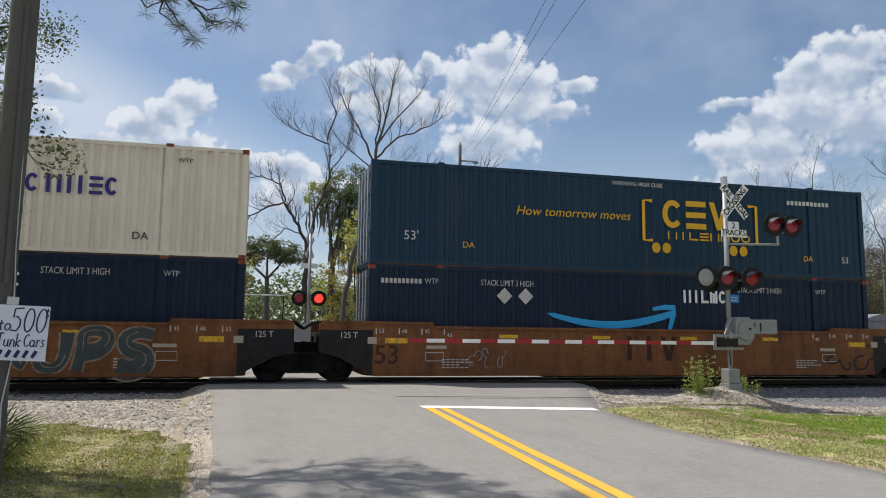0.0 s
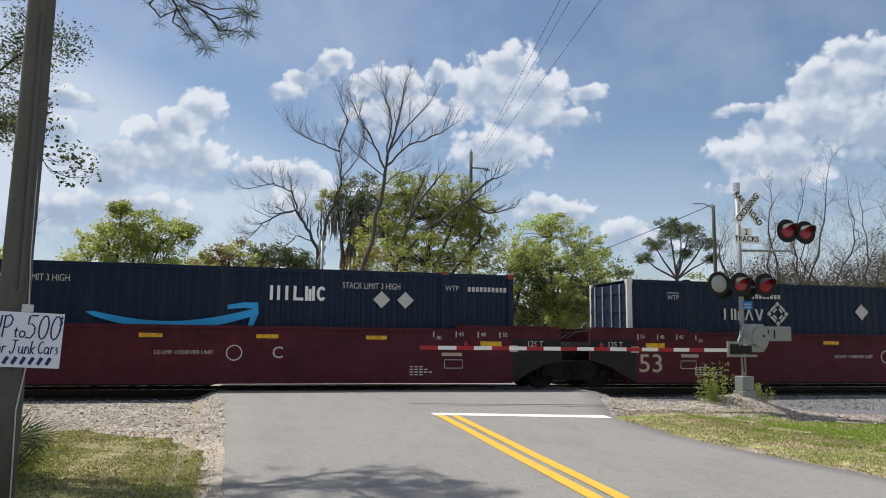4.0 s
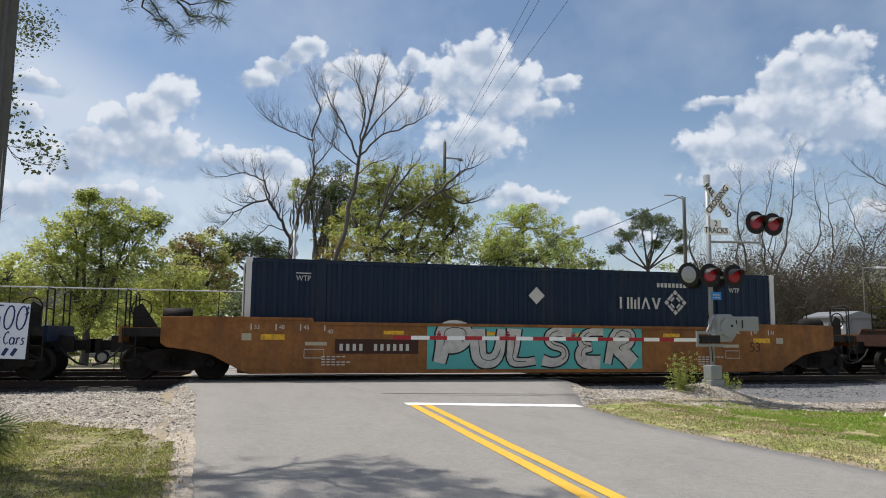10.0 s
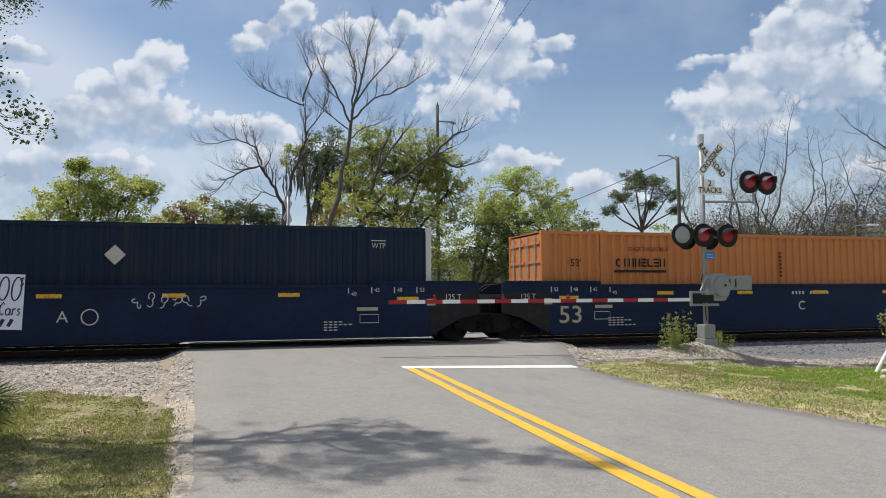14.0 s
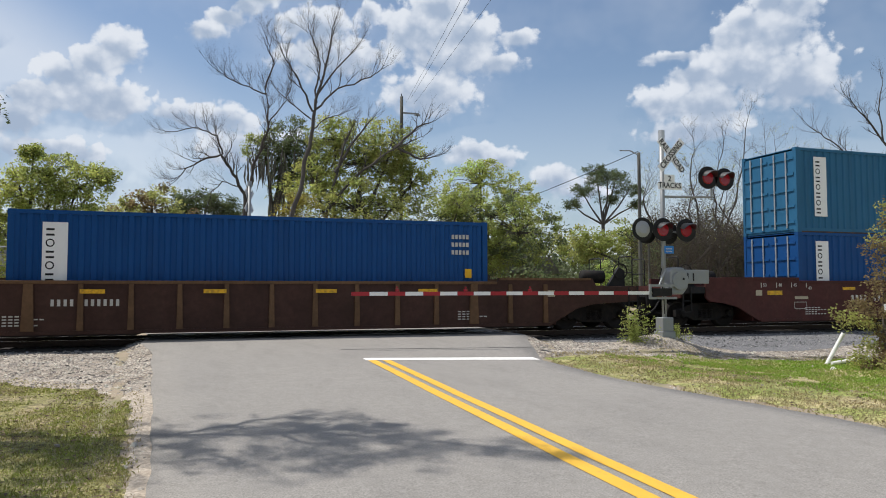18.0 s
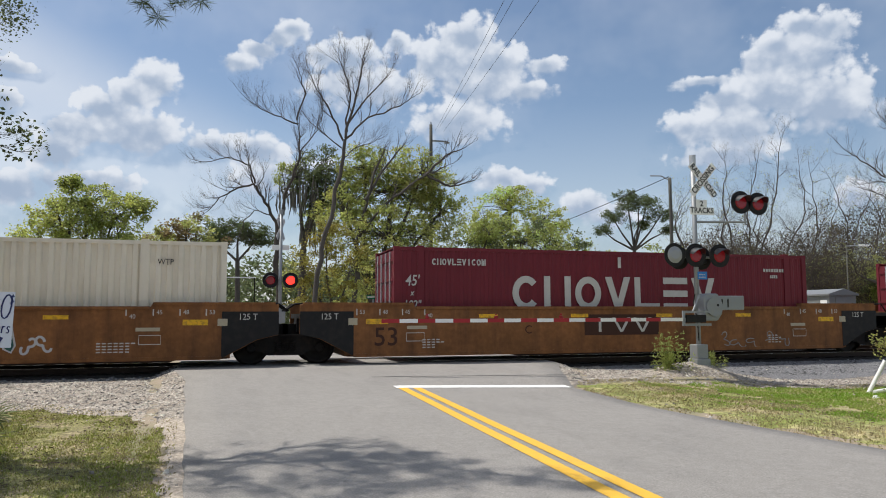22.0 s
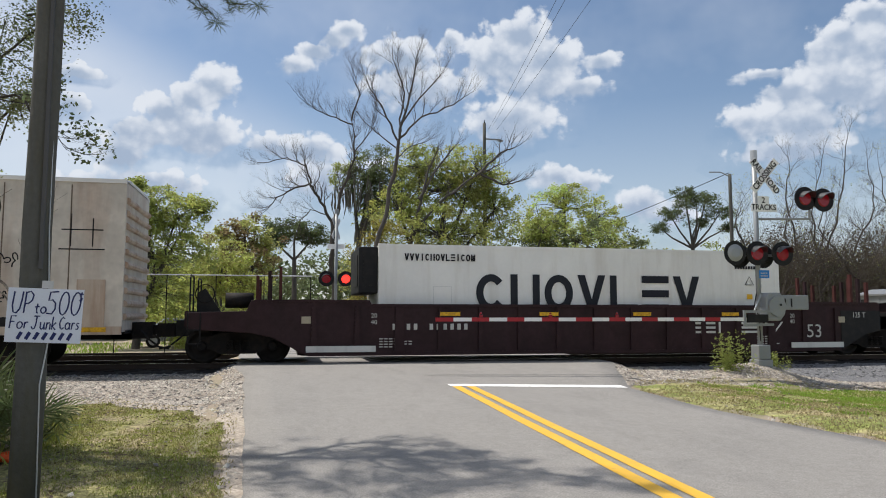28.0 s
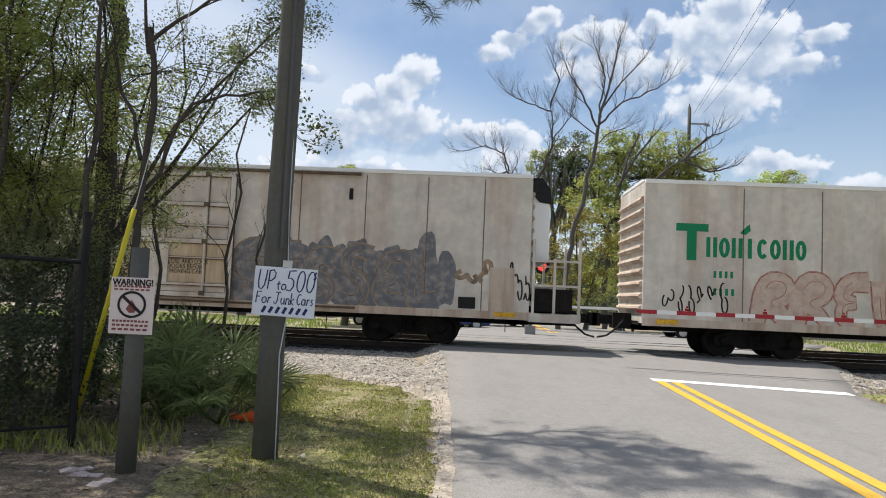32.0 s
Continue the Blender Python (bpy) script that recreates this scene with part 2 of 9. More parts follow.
M_SOIL = material("sandy_soil", (0.33, 0.27, 0.2), 0.95, vary=0.25, scale=0.6, fine=30, bump=0.6, other=(0.14, 0.17, 0.05), amount=0.5)
M_GRAVEL = material("pale_gravel", (0.41, 0.375, 0.335), 0.95, vary=0.35, scale=1.2, fine=35, bump=1.0, other=(0.2, 0.17, 0.14), amount=0.5, island=0.6)
M_BALLAST = material("grey_ballast", (0.17, 0.17, 0.175), 0.95, vary=0.3, scale=2, fine=25, bump=1.0, island=0.5, grain=((28, 0.5),))
M_GRASS = material("grass", (0.3, 0.33, 0.075), 0.7, vary=0.35, scale=0.9, fine=5, bump=0, other=(0.4, 0.34, 0.16), amount=0.8, island=0.35, thin=0.4)
M_STRAW = material("dry_straw_grass", (0.42, 0.35, 0.19), 0.8, vary=0.3, scale=0.8, fine=8, bump=0, other=(0.25, 0.27, 0.08), amount=0.6, island=0.3, thin=0.4)
# ballast darkened to near black: the shade under the train is in the base colour
M_TRACKBED = material("shade_dark_ballast", (0.022, 0.021, 0.02), 0.95, vary=0.35, scale=2, fine=25, bump=1.0, grain=((28, 0.5),))
M_GRASS_LUSH = material("lush_grass", (0.25, 0.4, 0.05), 0.7, vary=0.4, scale=0.5, fine=6, bump=0, other=(0.4, 0.38, 0.14), amount=0.6, island=0.2, patch=(0.44, 0.6), thin=0.4)
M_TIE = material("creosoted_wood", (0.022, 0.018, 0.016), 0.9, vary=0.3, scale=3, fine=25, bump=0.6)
M_RAIL = material("rail_steel", (0.05, 0.036, 0.03), 0.7, 0.3, scale=2)
M_RAIL_TOP = material("polished_rail_head", (0.55, 0.55, 0.56), 0.25, 1.0, vary=0.05)
M_BLACK = material("black_painted_steel", (0.008, 0.008, 0.009), 0.6, vary=0.3, scale=3, other=(0.024, 0.02, 0.017), amount=0.5)
M_TRUCK = material("grimy_cast_steel", (0.01, 0.009, 0.0085), 0.8, 0.1, vary=0.35, scale=4, fine=20, bump=0.4, other=(0.03, 0.02, 0.015), amount=0.5)
M_WHEEL = material("wheel_steel", (0.02, 0.017, 0.015), 0.65, 0.3, vary=0.3, scale=5)
M_CHROME = material("galvanised_steel", (0.5, 0.51, 0.52), 0.45, 0.7, vary=0.12, scale=5)
M_ALU = material("silver_painted_mast", (0.28, 0.295, 0.305), 0.5, 0.35, vary=0.1, scale=4, other=(0.3, 0.29, 0.27), amount=0.4)
M_CONCRETE = material("concrete", (0.45, 0.43, 0.4), 0.9, vary=0.15, scale=4, fine=50, bump=0.4)
M_WHITE = material("white_sheet", (0.8, 0.8, 0.79), 0.55, vary=0.05, scale=3)
M_INK = material("black_lettering", (0.012, 0.012, 0.014), 0.6, vary=0.1)
M_MARK = material("white_stencil", (0.5, 0.49, 0.46), 0.65, vary=0.1, scale=6)
M_TAN_MARK = material("tan_stencil", (0.42, 0.37, 0.27), 0.65, vary=0.15, scale=6)
M_RED = material("red_reflective", (0.34, 0.022, 0.03), 0.45, vary=0.12, scale=5)
M_YELLOW = material("yellow_reflector", (0.75, 0.42, 0.02), 0.5, vary=0.15, scale=6, other=GRIME, amount=0.5)
M_LENS = material("dark_red_lens", (0.14, 0.006, 0.012), 0.25, vary=0.1, coat=0.4, glow=(1.0, 0.02, 0.04, 0.05))
M_LENS_LIT = material("lit_red_lens", (0.4, 0.01, 0.01), 0.2, vary=0.05, glow=(1.0, 0.03, 0.02, 2.4))
M_LENS_CLEAR = material("grey_lens_back", (0.3, 0.31, 0.32), 0.35, 0.3, vary=0.1)
M_WOODPOLE = material("weathered_pole_wood", (0.105, 0.105, 0.095), 0.9, vary=0.3, scale=3, fine=18, bump=0.5, other=(0.09, 0.085, 0.06), amount=0.6, streak=True)
M_BARK = material("grey_bark", (0.095, 0.085, 0.075), 0.95, vary=0.35, scale=3, fine=20, bump=0.8)
M_BARK_DARK = material("dark_bark", (0.07, 0.06, 0.05), 0.95, vary=0.35, scale=3, fine=20, bump=0.8)
M_TWIG = material("bare_twig", (0.095, 0.08, 0.068), 0.95, vary=0.3, scale=3, bump=0)
LEAF = dict(rough=0.55, vary=0.3, scale=0.5, fine=3, bump=0, island=0.35, thin=0.66)
M_LEAF_SPRING = material("spring_leaf", (0.47, 0.5, 0.14), **LEAF)
M_LEAF_BRIGHT = material("bright_spring_leaf", (0.52, 0.62, 0.2), **LEAF)
M_LEAF_MID = material("oak_leaf", (0.34, 0.38, 0.11), **LEAF)
M_LEAF_DARK = material("dark_leaf", (0.15, 0.18, 0.085), **LEAF)
M_LEAF_OLIVE = material("olive_leaf", (0.42, 0.43, 0.14), **LEAF)
M_LEAF_SHADE = material("shade_leaf", (0.29, 0.31, 0.15), **LEAF)
M_LEAF_WOODS = material("far_wood_leaf", (0.15, 0.18, 0.085), **LEAF)
# much darker leaf: the shade deep inside the woods is put into its colour
M_LEAF_THICK_SHADE = material("shaded_thicket_leaf", (0.07, 0.085, 0.045), **LEAF)
M_LEAF_BROWN = material("dry_brown_leaf", (0.105, 0.088, 0.06), **LEAF)
M_LEAF_RUST = material("russet_leaf", (0.24, 0.18, 0.09), **LEAF)
M_LEAF_GOLD = material("gold_leaf", (0.31, 0.27, 0.07), **LEAF)
M_PINE = material("pine_needle", (0.12, 0.15, 0.065), **LEAF)
M_MOSS = material("hanging_moss", (0.13, 0.125, 0.1), 0.9, vary=0.2, bump=0, island=0.3)
M_PALM = material("palmetto_leaf", (0.17, 0.21, 0.08), **LEAF)


# ---- mesh helpers ----
class Geo:
    """Points and faces of one mesh."""

    def __init__(self):
        self.v, self.f = [], []

    def quad(self, a, b, c, d):
        n = len(self.v)
        self.v += [tuple(a), tuple(b), tuple(c), tuple(d)]
        self.f.append((n, n + 1, n + 2, n + 3))
        return self

    def box(self, x0, x1, y0, y1, z0, z1):
        n = len(self.v)
        self.v += [(x, y, z) for z in (z0, z1) for y in (y0, y1) for x in (x0, x1)]
        for q in ((0, 2, 3, 1), (4, 5, 7, 6), (0, 1, 5, 4), (2, 6, 7, 3), (0, 4, 6, 2), (1, 3, 7, 5)):
            self.f.append(tuple(n + i for i in q))
        return self

    def prism(self, pts, y0, y1):
        """An outline in x, z, drawn out along y."""
        n, k = len(self.v), len(pts)
        self.v += [(x, y0, z) for x, z in pts] + [(x, y1, z) for x, z in pts]
        self.f.append(tuple(range(n, n + k)))
        self.f.append(tuple(range(n + 2 * k - 1, n + k - 1, -1)))
        for i in range(k):
            j = (i + 1) % k
            self.f.append((n + i, n + k + i, n + k + j, n + j))
        return self

    def tube(self, p0, p1, r0, r1=None, seg=8, caps=True):
        r1 = r0 if r1 is None else r1
        p0, p1 = Vector(p0), Vector(p1)
        d = (p1 - p0)
        if d.length < 1e-6:
            return self
        d.normalize()
        a = d.orthogonal().normalized()
        b = d.cross(a)
        n = len(self.v)
        for p, r in ((p0, r0), (p1, r1)):
            for i in range(seg):
                w = 2 * math.pi * i / seg
                self.v.append(tuple(p + a * (r * math.cos(w)) + b * (r * math.sin(w))))
        for i in range(seg):
            j = (i + 1) % seg
            self.f.append((n + i, n + j, n + seg + j, n + seg + i))
        if caps:
            self.f.append(tuple(range(n + seg - 1, n - 1, -1)))
            self.f.append(tuple(range(n + seg, n + 2 * seg)))
        return self

    def pipe(self, pts, radii, seg=6, caps=True):
        """One closed tube along a line, with a radius at each point."""
        pts = [Vector(p) for p in pts]
        n0 = len(self.v)
        a = None
        for k, p in enumerate(pts):
            d = (pts[min(k + 1, len(pts) - 1)] - pts[max(k - 1, 0)]).normalized()
            a = d.orthogonal().normalized() if a is None else (a - d * a.dot(d)).normalized()
            b = d.cross(a)
            r = radii[k]
            for i in range(seg):
                w = 2 * math.pi * i / seg
                self.v.append(tuple(p + a * (r * math.cos(w)) + b * (r * math.sin(w))))
        for k in range(len(pts) - 1):
            m = n0 + k * seg
            for i in range(seg):
                j = (i + 1) % seg
                self.f.append((m + i, m + j, m + seg + j, m + seg + i))
        if caps:
            self.f.append(tuple(range(n0 + seg - 1, n0 - 1, -1)))
            self.f.append(tuple(range(len(self.v) - seg, len(self.v))))
        return self

    def path(self, pts, r, seg=6):
        return self.pipe(pts, [r] * len(pts), seg)

    def mesh(self, name, mat=None, smooth=False):
        me = bpy.data.meshes.new(name)
        me.from_pydata(self.v, [], self.f)
        if smooth:
            me.polygons.foreach_set("use_smooth", [True] * len(me.polygons))
        if mat:
            me.materials.append(mat)
        return me


def thing(name, label, category, at=(0, 0, 0), turn=0, group="", kind=""):
    ob = new(name)
    ob.empty_display_size = 0.2
    ob.matrix_basis = pose(*at, 0, 0, turn)
    return tagged(ob, label, category, group, kind)


def part(name, geo, mat, parent=None, label="", smooth=False, at=None, bevel=0.0):
    me = geo if isinstance(geo, bpy.types.Mesh) else geo.mesh(name, mat, smooth)
    ob = new(name, me)
    if parent is not None:
        ob.parent = parent
    if at is not None:
        ob.matrix_basis = at
    if bevel:
        md = ob.modifiers.new("edge", "BEVEL")
        md.width, md.segments, md.limit_method = bevel, 2, "ANGLE"
    if label:
        tagged(ob, label)
    return ob


def solo(name, geo, mat, label, category, at=(0, 0, 0), turn=0, group="", kind="", smooth=False, bevel=0.0):
    ob = part(name, geo, mat, None, "", smooth, pose(*at, 0, 0, turn), bevel)
    return tagged(ob, label, category, group, kind)


WRITTEN = {}


def letters(text, size, mat, squeeze=1.0, slant=0.0, bold=0.0):
    """Writing as a mesh in the x, z plane, facing -y, centred; size is the height of capitals."""
    key = (text, size, mat.name, squeeze, slant, bold)
    if key in WRITTEN:
        return WRITTEN[key]
    cu = bpy.data.curves.new("writing", "FONT")
    cu.body, cu.size = text, size / 0.72
    cu.align_x, cu.align_y = "CENTER", "CENTER"
    cu.shear, cu.offset, cu.extrude, cu.resolution_u = slant, bold, 0.002, 3
    cu.fill_mode = "BOTH"
    tmp = bpy.data.objects.new("writing", cu)
    me = bpy.data.meshes.new_from_object(tmp)
    bpy.data.objects.remove(tmp)
    me.transform(pose(0, 0, 0, 90) @ Matrix.Diagonal((squeeze, 1, 1, 1)))
    me.materials.clear()
    me.materials.append(mat)
    WRITTEN[key] = me
    return me


def write(text, size, mat, parent, x, y, z, squeeze=1.0, slant=0.0, bold=0.0, name="lettering", turn=0):
    return part(name, letters(text, size, mat, squeeze, slant, bold), mat, parent, at=pose(x, y, z, 0, turn, 0))


def bars(x, z, w, h, n, y=-0.003, gap=0.3):
    """A row of n plain strokes, as writing that is too small or private to letter."""
    g = Geo()
    step = w / n
    for i in range(n):
        g.box(x + i * step, x + i * step + step * (1 - gap), y, y + 0.002, z, z + h)
    return g


def ring(g, cx, cz, rx, rz, t, y0, y1, a0=0, a1=360, n=20):
    """A flat band along an oval, as one piece."""
    n0 = len(g.v)
    closed = a1 - a0 >= 360
    m = n if closed else n + 1
    for i in range(m):
        w = radians(a0 + (a1 - a0) * i / n)
        c, s = math.cos(w), math.sin(w)
        for q, y in ((0, y0), (t, y0), (t, y1), (0, y1)):
            g.v.append((cx + c * (rx - q), y, cz + s * (rz - q)))
    for i in range(n):
        a, b = n0 + 4 * i, n0 + 4 * ((i + 1) % m)
        for k in range(4):
            l = (k + 1) % 4
            g.f.append((a + k, b + k, b + l, a + l))
    return g


# ---- ground ----
def lerp(x, xs, ys):
    return np.interp(x, xs, ys)


def road_z(x, y):
    z = lerp(y, (-60, 4, 6, 14.4, 18.4, 28.0, 36, 80, 400), (-0.38, -0.36, -0.32, -0.115, -0.005, -0.005, -0.12, -0.2, -0.2))
    return z - 0.012 * np.maximum(0.0, np.asarray(x) - 3.4) * lerp(y, (0, 14, 18, 30), (1.5, 2.4, 0.3, 0.3))


def road_left(y):
    return lerp(y, (-60, 4, 7, 11, 14, 17, 19, 28, 32, 40, 400), (-0.2, -0.2, -0.3, -0.48, -0.62, -0.74, -1.1, -1.3, -0.9, -0.4, -0.4))


def road_right(y):
    return lerp(y, (-60, 7, 8.4, 9.5, 10.5, 11.6, 13, 14, 15.5, 18.8, 28, 30.5, 37, 39, 400), (7.8, 7.8, 7.55, 7.2, 7.05, 6.88, 6.93, 6.95, 7.5, 8.8, 9.6, 14.5, 16.5, 7.6, 7.6))


def wavy(x, y, k=1.0):
    """Smooth uneven ups and downs between about -1 and 1."""
    x, y = np.asarray(x) * k, np.asarray(y) * k
    return (np.sin(1.7 * x + 0.6 * y + 1.1) * np.cos(1.1 * y - 0.7 * x) + 0.6 * np.sin(3.9 * x - 2.3 * y) * np.sin(3.1 * y + 1.3 * x + 2.0) + 0.3 * np.sin(8.3 * x + 5.1 * y) * np.cos(7.7 * y - 2.9 * x)) / 1.5


def ground_z(x, y):
    inside = np.minimum(np.asarray(x) - road_left(y), road_right(y) - x)
    side = lerp(y, (-60, 8, 14, 17.5, 19.3, 27.3, 29, 36, 400), (-0.36, -0.35, -0.26, -0.24, -0.22, -0.22, -0.26, -0.3, -0.3))
    low = lerp(y, (-60, 6, 10, 14.5, 16.5, 18.2, 19.3, 27.3, 29, 400), (-0.4, -0.42, -0.47, -0.54, -0.5, -0.33, -0.22, -0.22, -0.26, -0.3))
    w = lerp(x, (8.2, 12.5), (0.0, 1.0))
    w = w * w * (3 - 2 * w)
    side = side * (1 - w) + low * w
    side = side + 0.02 * wavy(x, y, 0.5) * (np.abs(np.asarray(y) - 23) > 4.5)
    side = side + 0.5 * np.exp(-((np.asarray(x) - 11.6) / 1.3) ** 2 - ((np.asarray(y) - 16.6) / 0.75) ** 2)
    k = np.clip((inside + 0.55) / 0.5, 0.0, 1.0)
    return side * (1 - k) + (road_z(x, y) - 0.035) * k


def in_gravel(x, y):
    """Whether a spot lies on the gravel beside the rails rather than on the grass."""
    j = 0.35 * wavy(x, y, 1.3)
    left = (x < road_left(y) + 0.1) & (y > lerp(x, (-16, -6, -3.86, -2.7, -1.42, -0.75, -0.55, -0.4), (14.9, 14.5, 13.8, 13.4, 12.3, 11.0, 8.5, 5.0)) + j * lerp(x, (-1.2, -0.5), (1, 0.3)))
    right = (x > road_right(y) - 0.1) & (y > lerp(x, (6.9, 7.3, 8.2, 9.2, 10.2, 11.9, 12.7, 13.4, 14.7, 16.1, 40), (14.2, 14.6, 15.0, 15.3, 15.5, 15.6, 15.1, 14.8, 14.4, 14.6, 15.2)) + 0.7 * j)
    return left | right


def panel_mesh(name, v, f4, mat):
    """A mesh of loose four-cornered pieces from arrays."""
    me = bpy.data.meshes.new(name)
    n = len(v)
    me.vertices.add(n)
    me.vertices.foreach_set("co", np.asarray(v, dtype=np.float32).ravel())
    k = len(f4)
    me.loops.add(k * 4)
    me.loops.foreach_set("vertex_index", np.asarray(f4, dtype=np.int32).ravel())
    me.polygons.add(k)
    me.polygons.foreach_set("loop_start", np.arange(0, k * 4, 4, dtype=np.int32))
    me.update(calc_edges=True)
    me.materials.append(mat)
    return me


class Leaves:
    """Many small leaves, gathered in clumps."""

    def __init__(self, seed):
        self.r = np.random.RandomState(seed)
        self.p, self.s = [], []

    def clump(self, c, radius, count, size, flat=0.75):
        a = self.r.normal(size=(count, 3))
        a /= np.linalg.norm(a, axis=1)[:, None] + 1e-9
        a *= (radius * self.r.random_sample(count) ** 0.45)[:, None]
        a[:, 2] *= flat
        self.p.append(a + np.asarray(c))
        self.s.append(size * self.r.uniform(0.6, 1.3, count))

    def mesh(self, name, mat, wide=0.32, droop=0.15):
        p, s = np.concatenate(self.p), np.concatenate(self.s)
        n = len(p)
        u = self.r.uniform(-1, 1, (n, 3))
        u[:, 2] = u[:, 2] * 0.6 - droop
        u /= np.linalg.norm(u, axis=1)[:, None]
        w = np.cross(u, self.r.normal(size=(n, 3)))
        w /= np.linalg.norm(w, axis=1)[:, None] + 1e-9
        s = s[:, None]
        v = np.stack([p, p + u * s * 0.5 + w * s * wide, p + u * s, p + u * s * 0.5 - w * s * wide], 1).reshape(-1, 3)
        return panel_mesh(name, v, np.arange(4 * n).reshape(n, 4), mat)


def steps(*spans):
    out_ = []
    for a, b, s in spans:
        v = a
        while v < b - 1e-6:
            out_.append(v)
            v += s
    return out_ + [spans[-1][1]]


def sheet(xs, ys, zf):
    g = Geo()
    for y in ys:
        z = zf(np.array(xs), np.full(len(xs), y))
        g.v += [(x, y, float(q)) for x, q in zip(xs, z)]
    w = len(xs)
    for j in range(len(ys) - 1):
        for i in range(w - 1):
            g.f.append((j * w + i, j * w + i + 1, (j + 1) * w + i + 1, (j + 1) * w + i))
    return g


xs = steps((-1500, -300, 300), (-300, -60, 60), (-60, -14, 6), (-14, 22, 0.4), (22, 60, 6), (60, 300, 60), (300, 1500, 300))
ys = steps((-600, -60, 180), (-60, -4, 8), (-4, 32, 0.4), (32, 80, 6), (80, 400, 80), (400, 2400, 500))
tagged(part("ground", sheet(xs, ys, ground_z), M_SOIL, smooth=True), "sandy soil with thin grass beside the road", "ground", kind="structure")

# road: a cambered sheet with a thick edge, widening at the crossing
rows = steps((-60, 0, 6), (0, 30, 0.5), (30, 90, 4), (90, 400, 40))
g = Geo()
COLS = 14
for y in rows:
    x0, x1 = float(road_left(y)), float(road_right(y))
    for i in range(COLS + 1):
        edge = 0.07 * float(wavy(9.0 * (i == 0), y, 1.2)) if i in (0, COLS) else 0
        x = x0 + (x1 - x0) * i / COLS + edge
        g.v.append((x, y, float(road_z(x, y))))
    g.v.append((x0 - 0.04, y, float(road_z(x0, y)) - 0.09))
    g.v.append((x1 + 0.04, y, float(road_z(x1, y)) - 0.09))
W = COLS + 3
for j in range(len(rows) - 1):
    a, b = j * W, (j + 1) * W
    for i in range(COLS):
        g.f.append((a + i, a + i + 1, b + i + 1, b + i))
    g.f.append((a + COLS + 1, a, b, b + COLS + 1))
    g.f.append((a + COLS, a + COLS + 2, b + COLS + 2, b + COLS))
road = tagged(part("road", g, M_ASPHALT, smooth=True), "sun-bleached grey asphalt road rising to the crossing", "road", kind="structure")


def strip(x0, x1, y0, y1, lift=0.005, nx=6, ny=1, wob=0.0):
    g = Geo()
    for j in range(ny + 1):
        y = y0 + (y1 - y0) * j / ny
        for i in range(nx + 1):
            x = x0 + (x1 - x0) * i / nx
            g.v.append((x + wob * float(wavy(x, y, 1.1)), y, float(road_z(x, y)) + lift))
    for j in range(ny):
        for i in range(nx):
            a = j * (nx + 1) + i
            g.f.append((a, a + 1, a + nx + 2, a + nx + 1))
    return g


part("stop_line", strip(3.22, 6.9, 14.05, 14.42, nx=24), M_WHITE_LINE, road, "white painted stop line")
for x in (3.24, 3.52):
    part("centre_line", strip(x, x + 0.17, -50, 14.04, nx=1, ny=130, wob=0.008), M_YELLOW_LINE, road, "yellow painted centre line")
for x in (3.24, 3.52):
    part("centre_line", strip(x, x + 0.17, 33, 150, nx=1, ny=60), M_YELLOW_LINE, road, "yellow painted centre line")
M_SEAM = material("tar_seam", (0.05, 0.05, 0.05), 0.8)
part("tar_seam", strip(3.1, 8.1, 16.05, 16.1, nx=20), M_SEAM, road, "dark tar joint across the asphalt")
part("crossing_panel", strip(-1.0, 8.6, 19.55, 20.3, 0.006, nx=20), material("crossing_asphalt", (0.15, 0.145, 0.14), 0.9, vary=0.2, scale=2, bump=0.5), road, "darker asphalt panel along the rail")

# two tracks
TRACK_Y = 21.09
FAR_TRACK_Y = 25.4
SPAN = 150.0


def track(y0):
    t = tagged(new("railway_track"), "railway track of steel rails on dark ties and ballast", "railway track", kind="structure")
    t.matrix_basis = pose(0, y0, 0)
    for s in (-0.7525, 0.7525):
        g = Geo()
        g.box(-SPAN, SPAN, s - 0.075, s + 0.075, -0.17, -0.15).box(-SPAN, SPAN, s - 0.01, s + 0.01, -0.15, -0.03)
        g.box(-SPAN, SPAN, s - 0.035, s + 0.035, -0.035, -0.004)
        r = part("rail", g, M_RAIL, t)
        part("rail_head", Geo().box(-SPAN, SPAN, s - 0.027, s + 0.027, -0.004, 0.0), M_RAIL_TOP, r, "bright worn rail head")
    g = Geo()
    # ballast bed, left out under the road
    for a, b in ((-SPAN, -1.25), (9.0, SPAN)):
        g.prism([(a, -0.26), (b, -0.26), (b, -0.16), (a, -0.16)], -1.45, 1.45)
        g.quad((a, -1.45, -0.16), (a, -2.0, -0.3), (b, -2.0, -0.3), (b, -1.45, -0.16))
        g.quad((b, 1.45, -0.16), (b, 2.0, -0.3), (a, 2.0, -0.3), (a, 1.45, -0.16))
    # the bed's colour already holds the darkness beneath the cars
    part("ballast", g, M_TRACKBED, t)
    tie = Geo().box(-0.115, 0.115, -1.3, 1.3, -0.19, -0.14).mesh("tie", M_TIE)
    n = 0
    x = -38.0
    while x < 62:
        if not -1.3 < x < 9.0:
            part("tie", tie, M_TIE, t, at=pose(x, 0.02 * math.sin(x * 3.7), 0, 0, 0, 0.8 * math.sin(x * 5.1)))
        x += 0.53
    return t


track(TRACK_Y)
track(FAR_TRACK_Y)


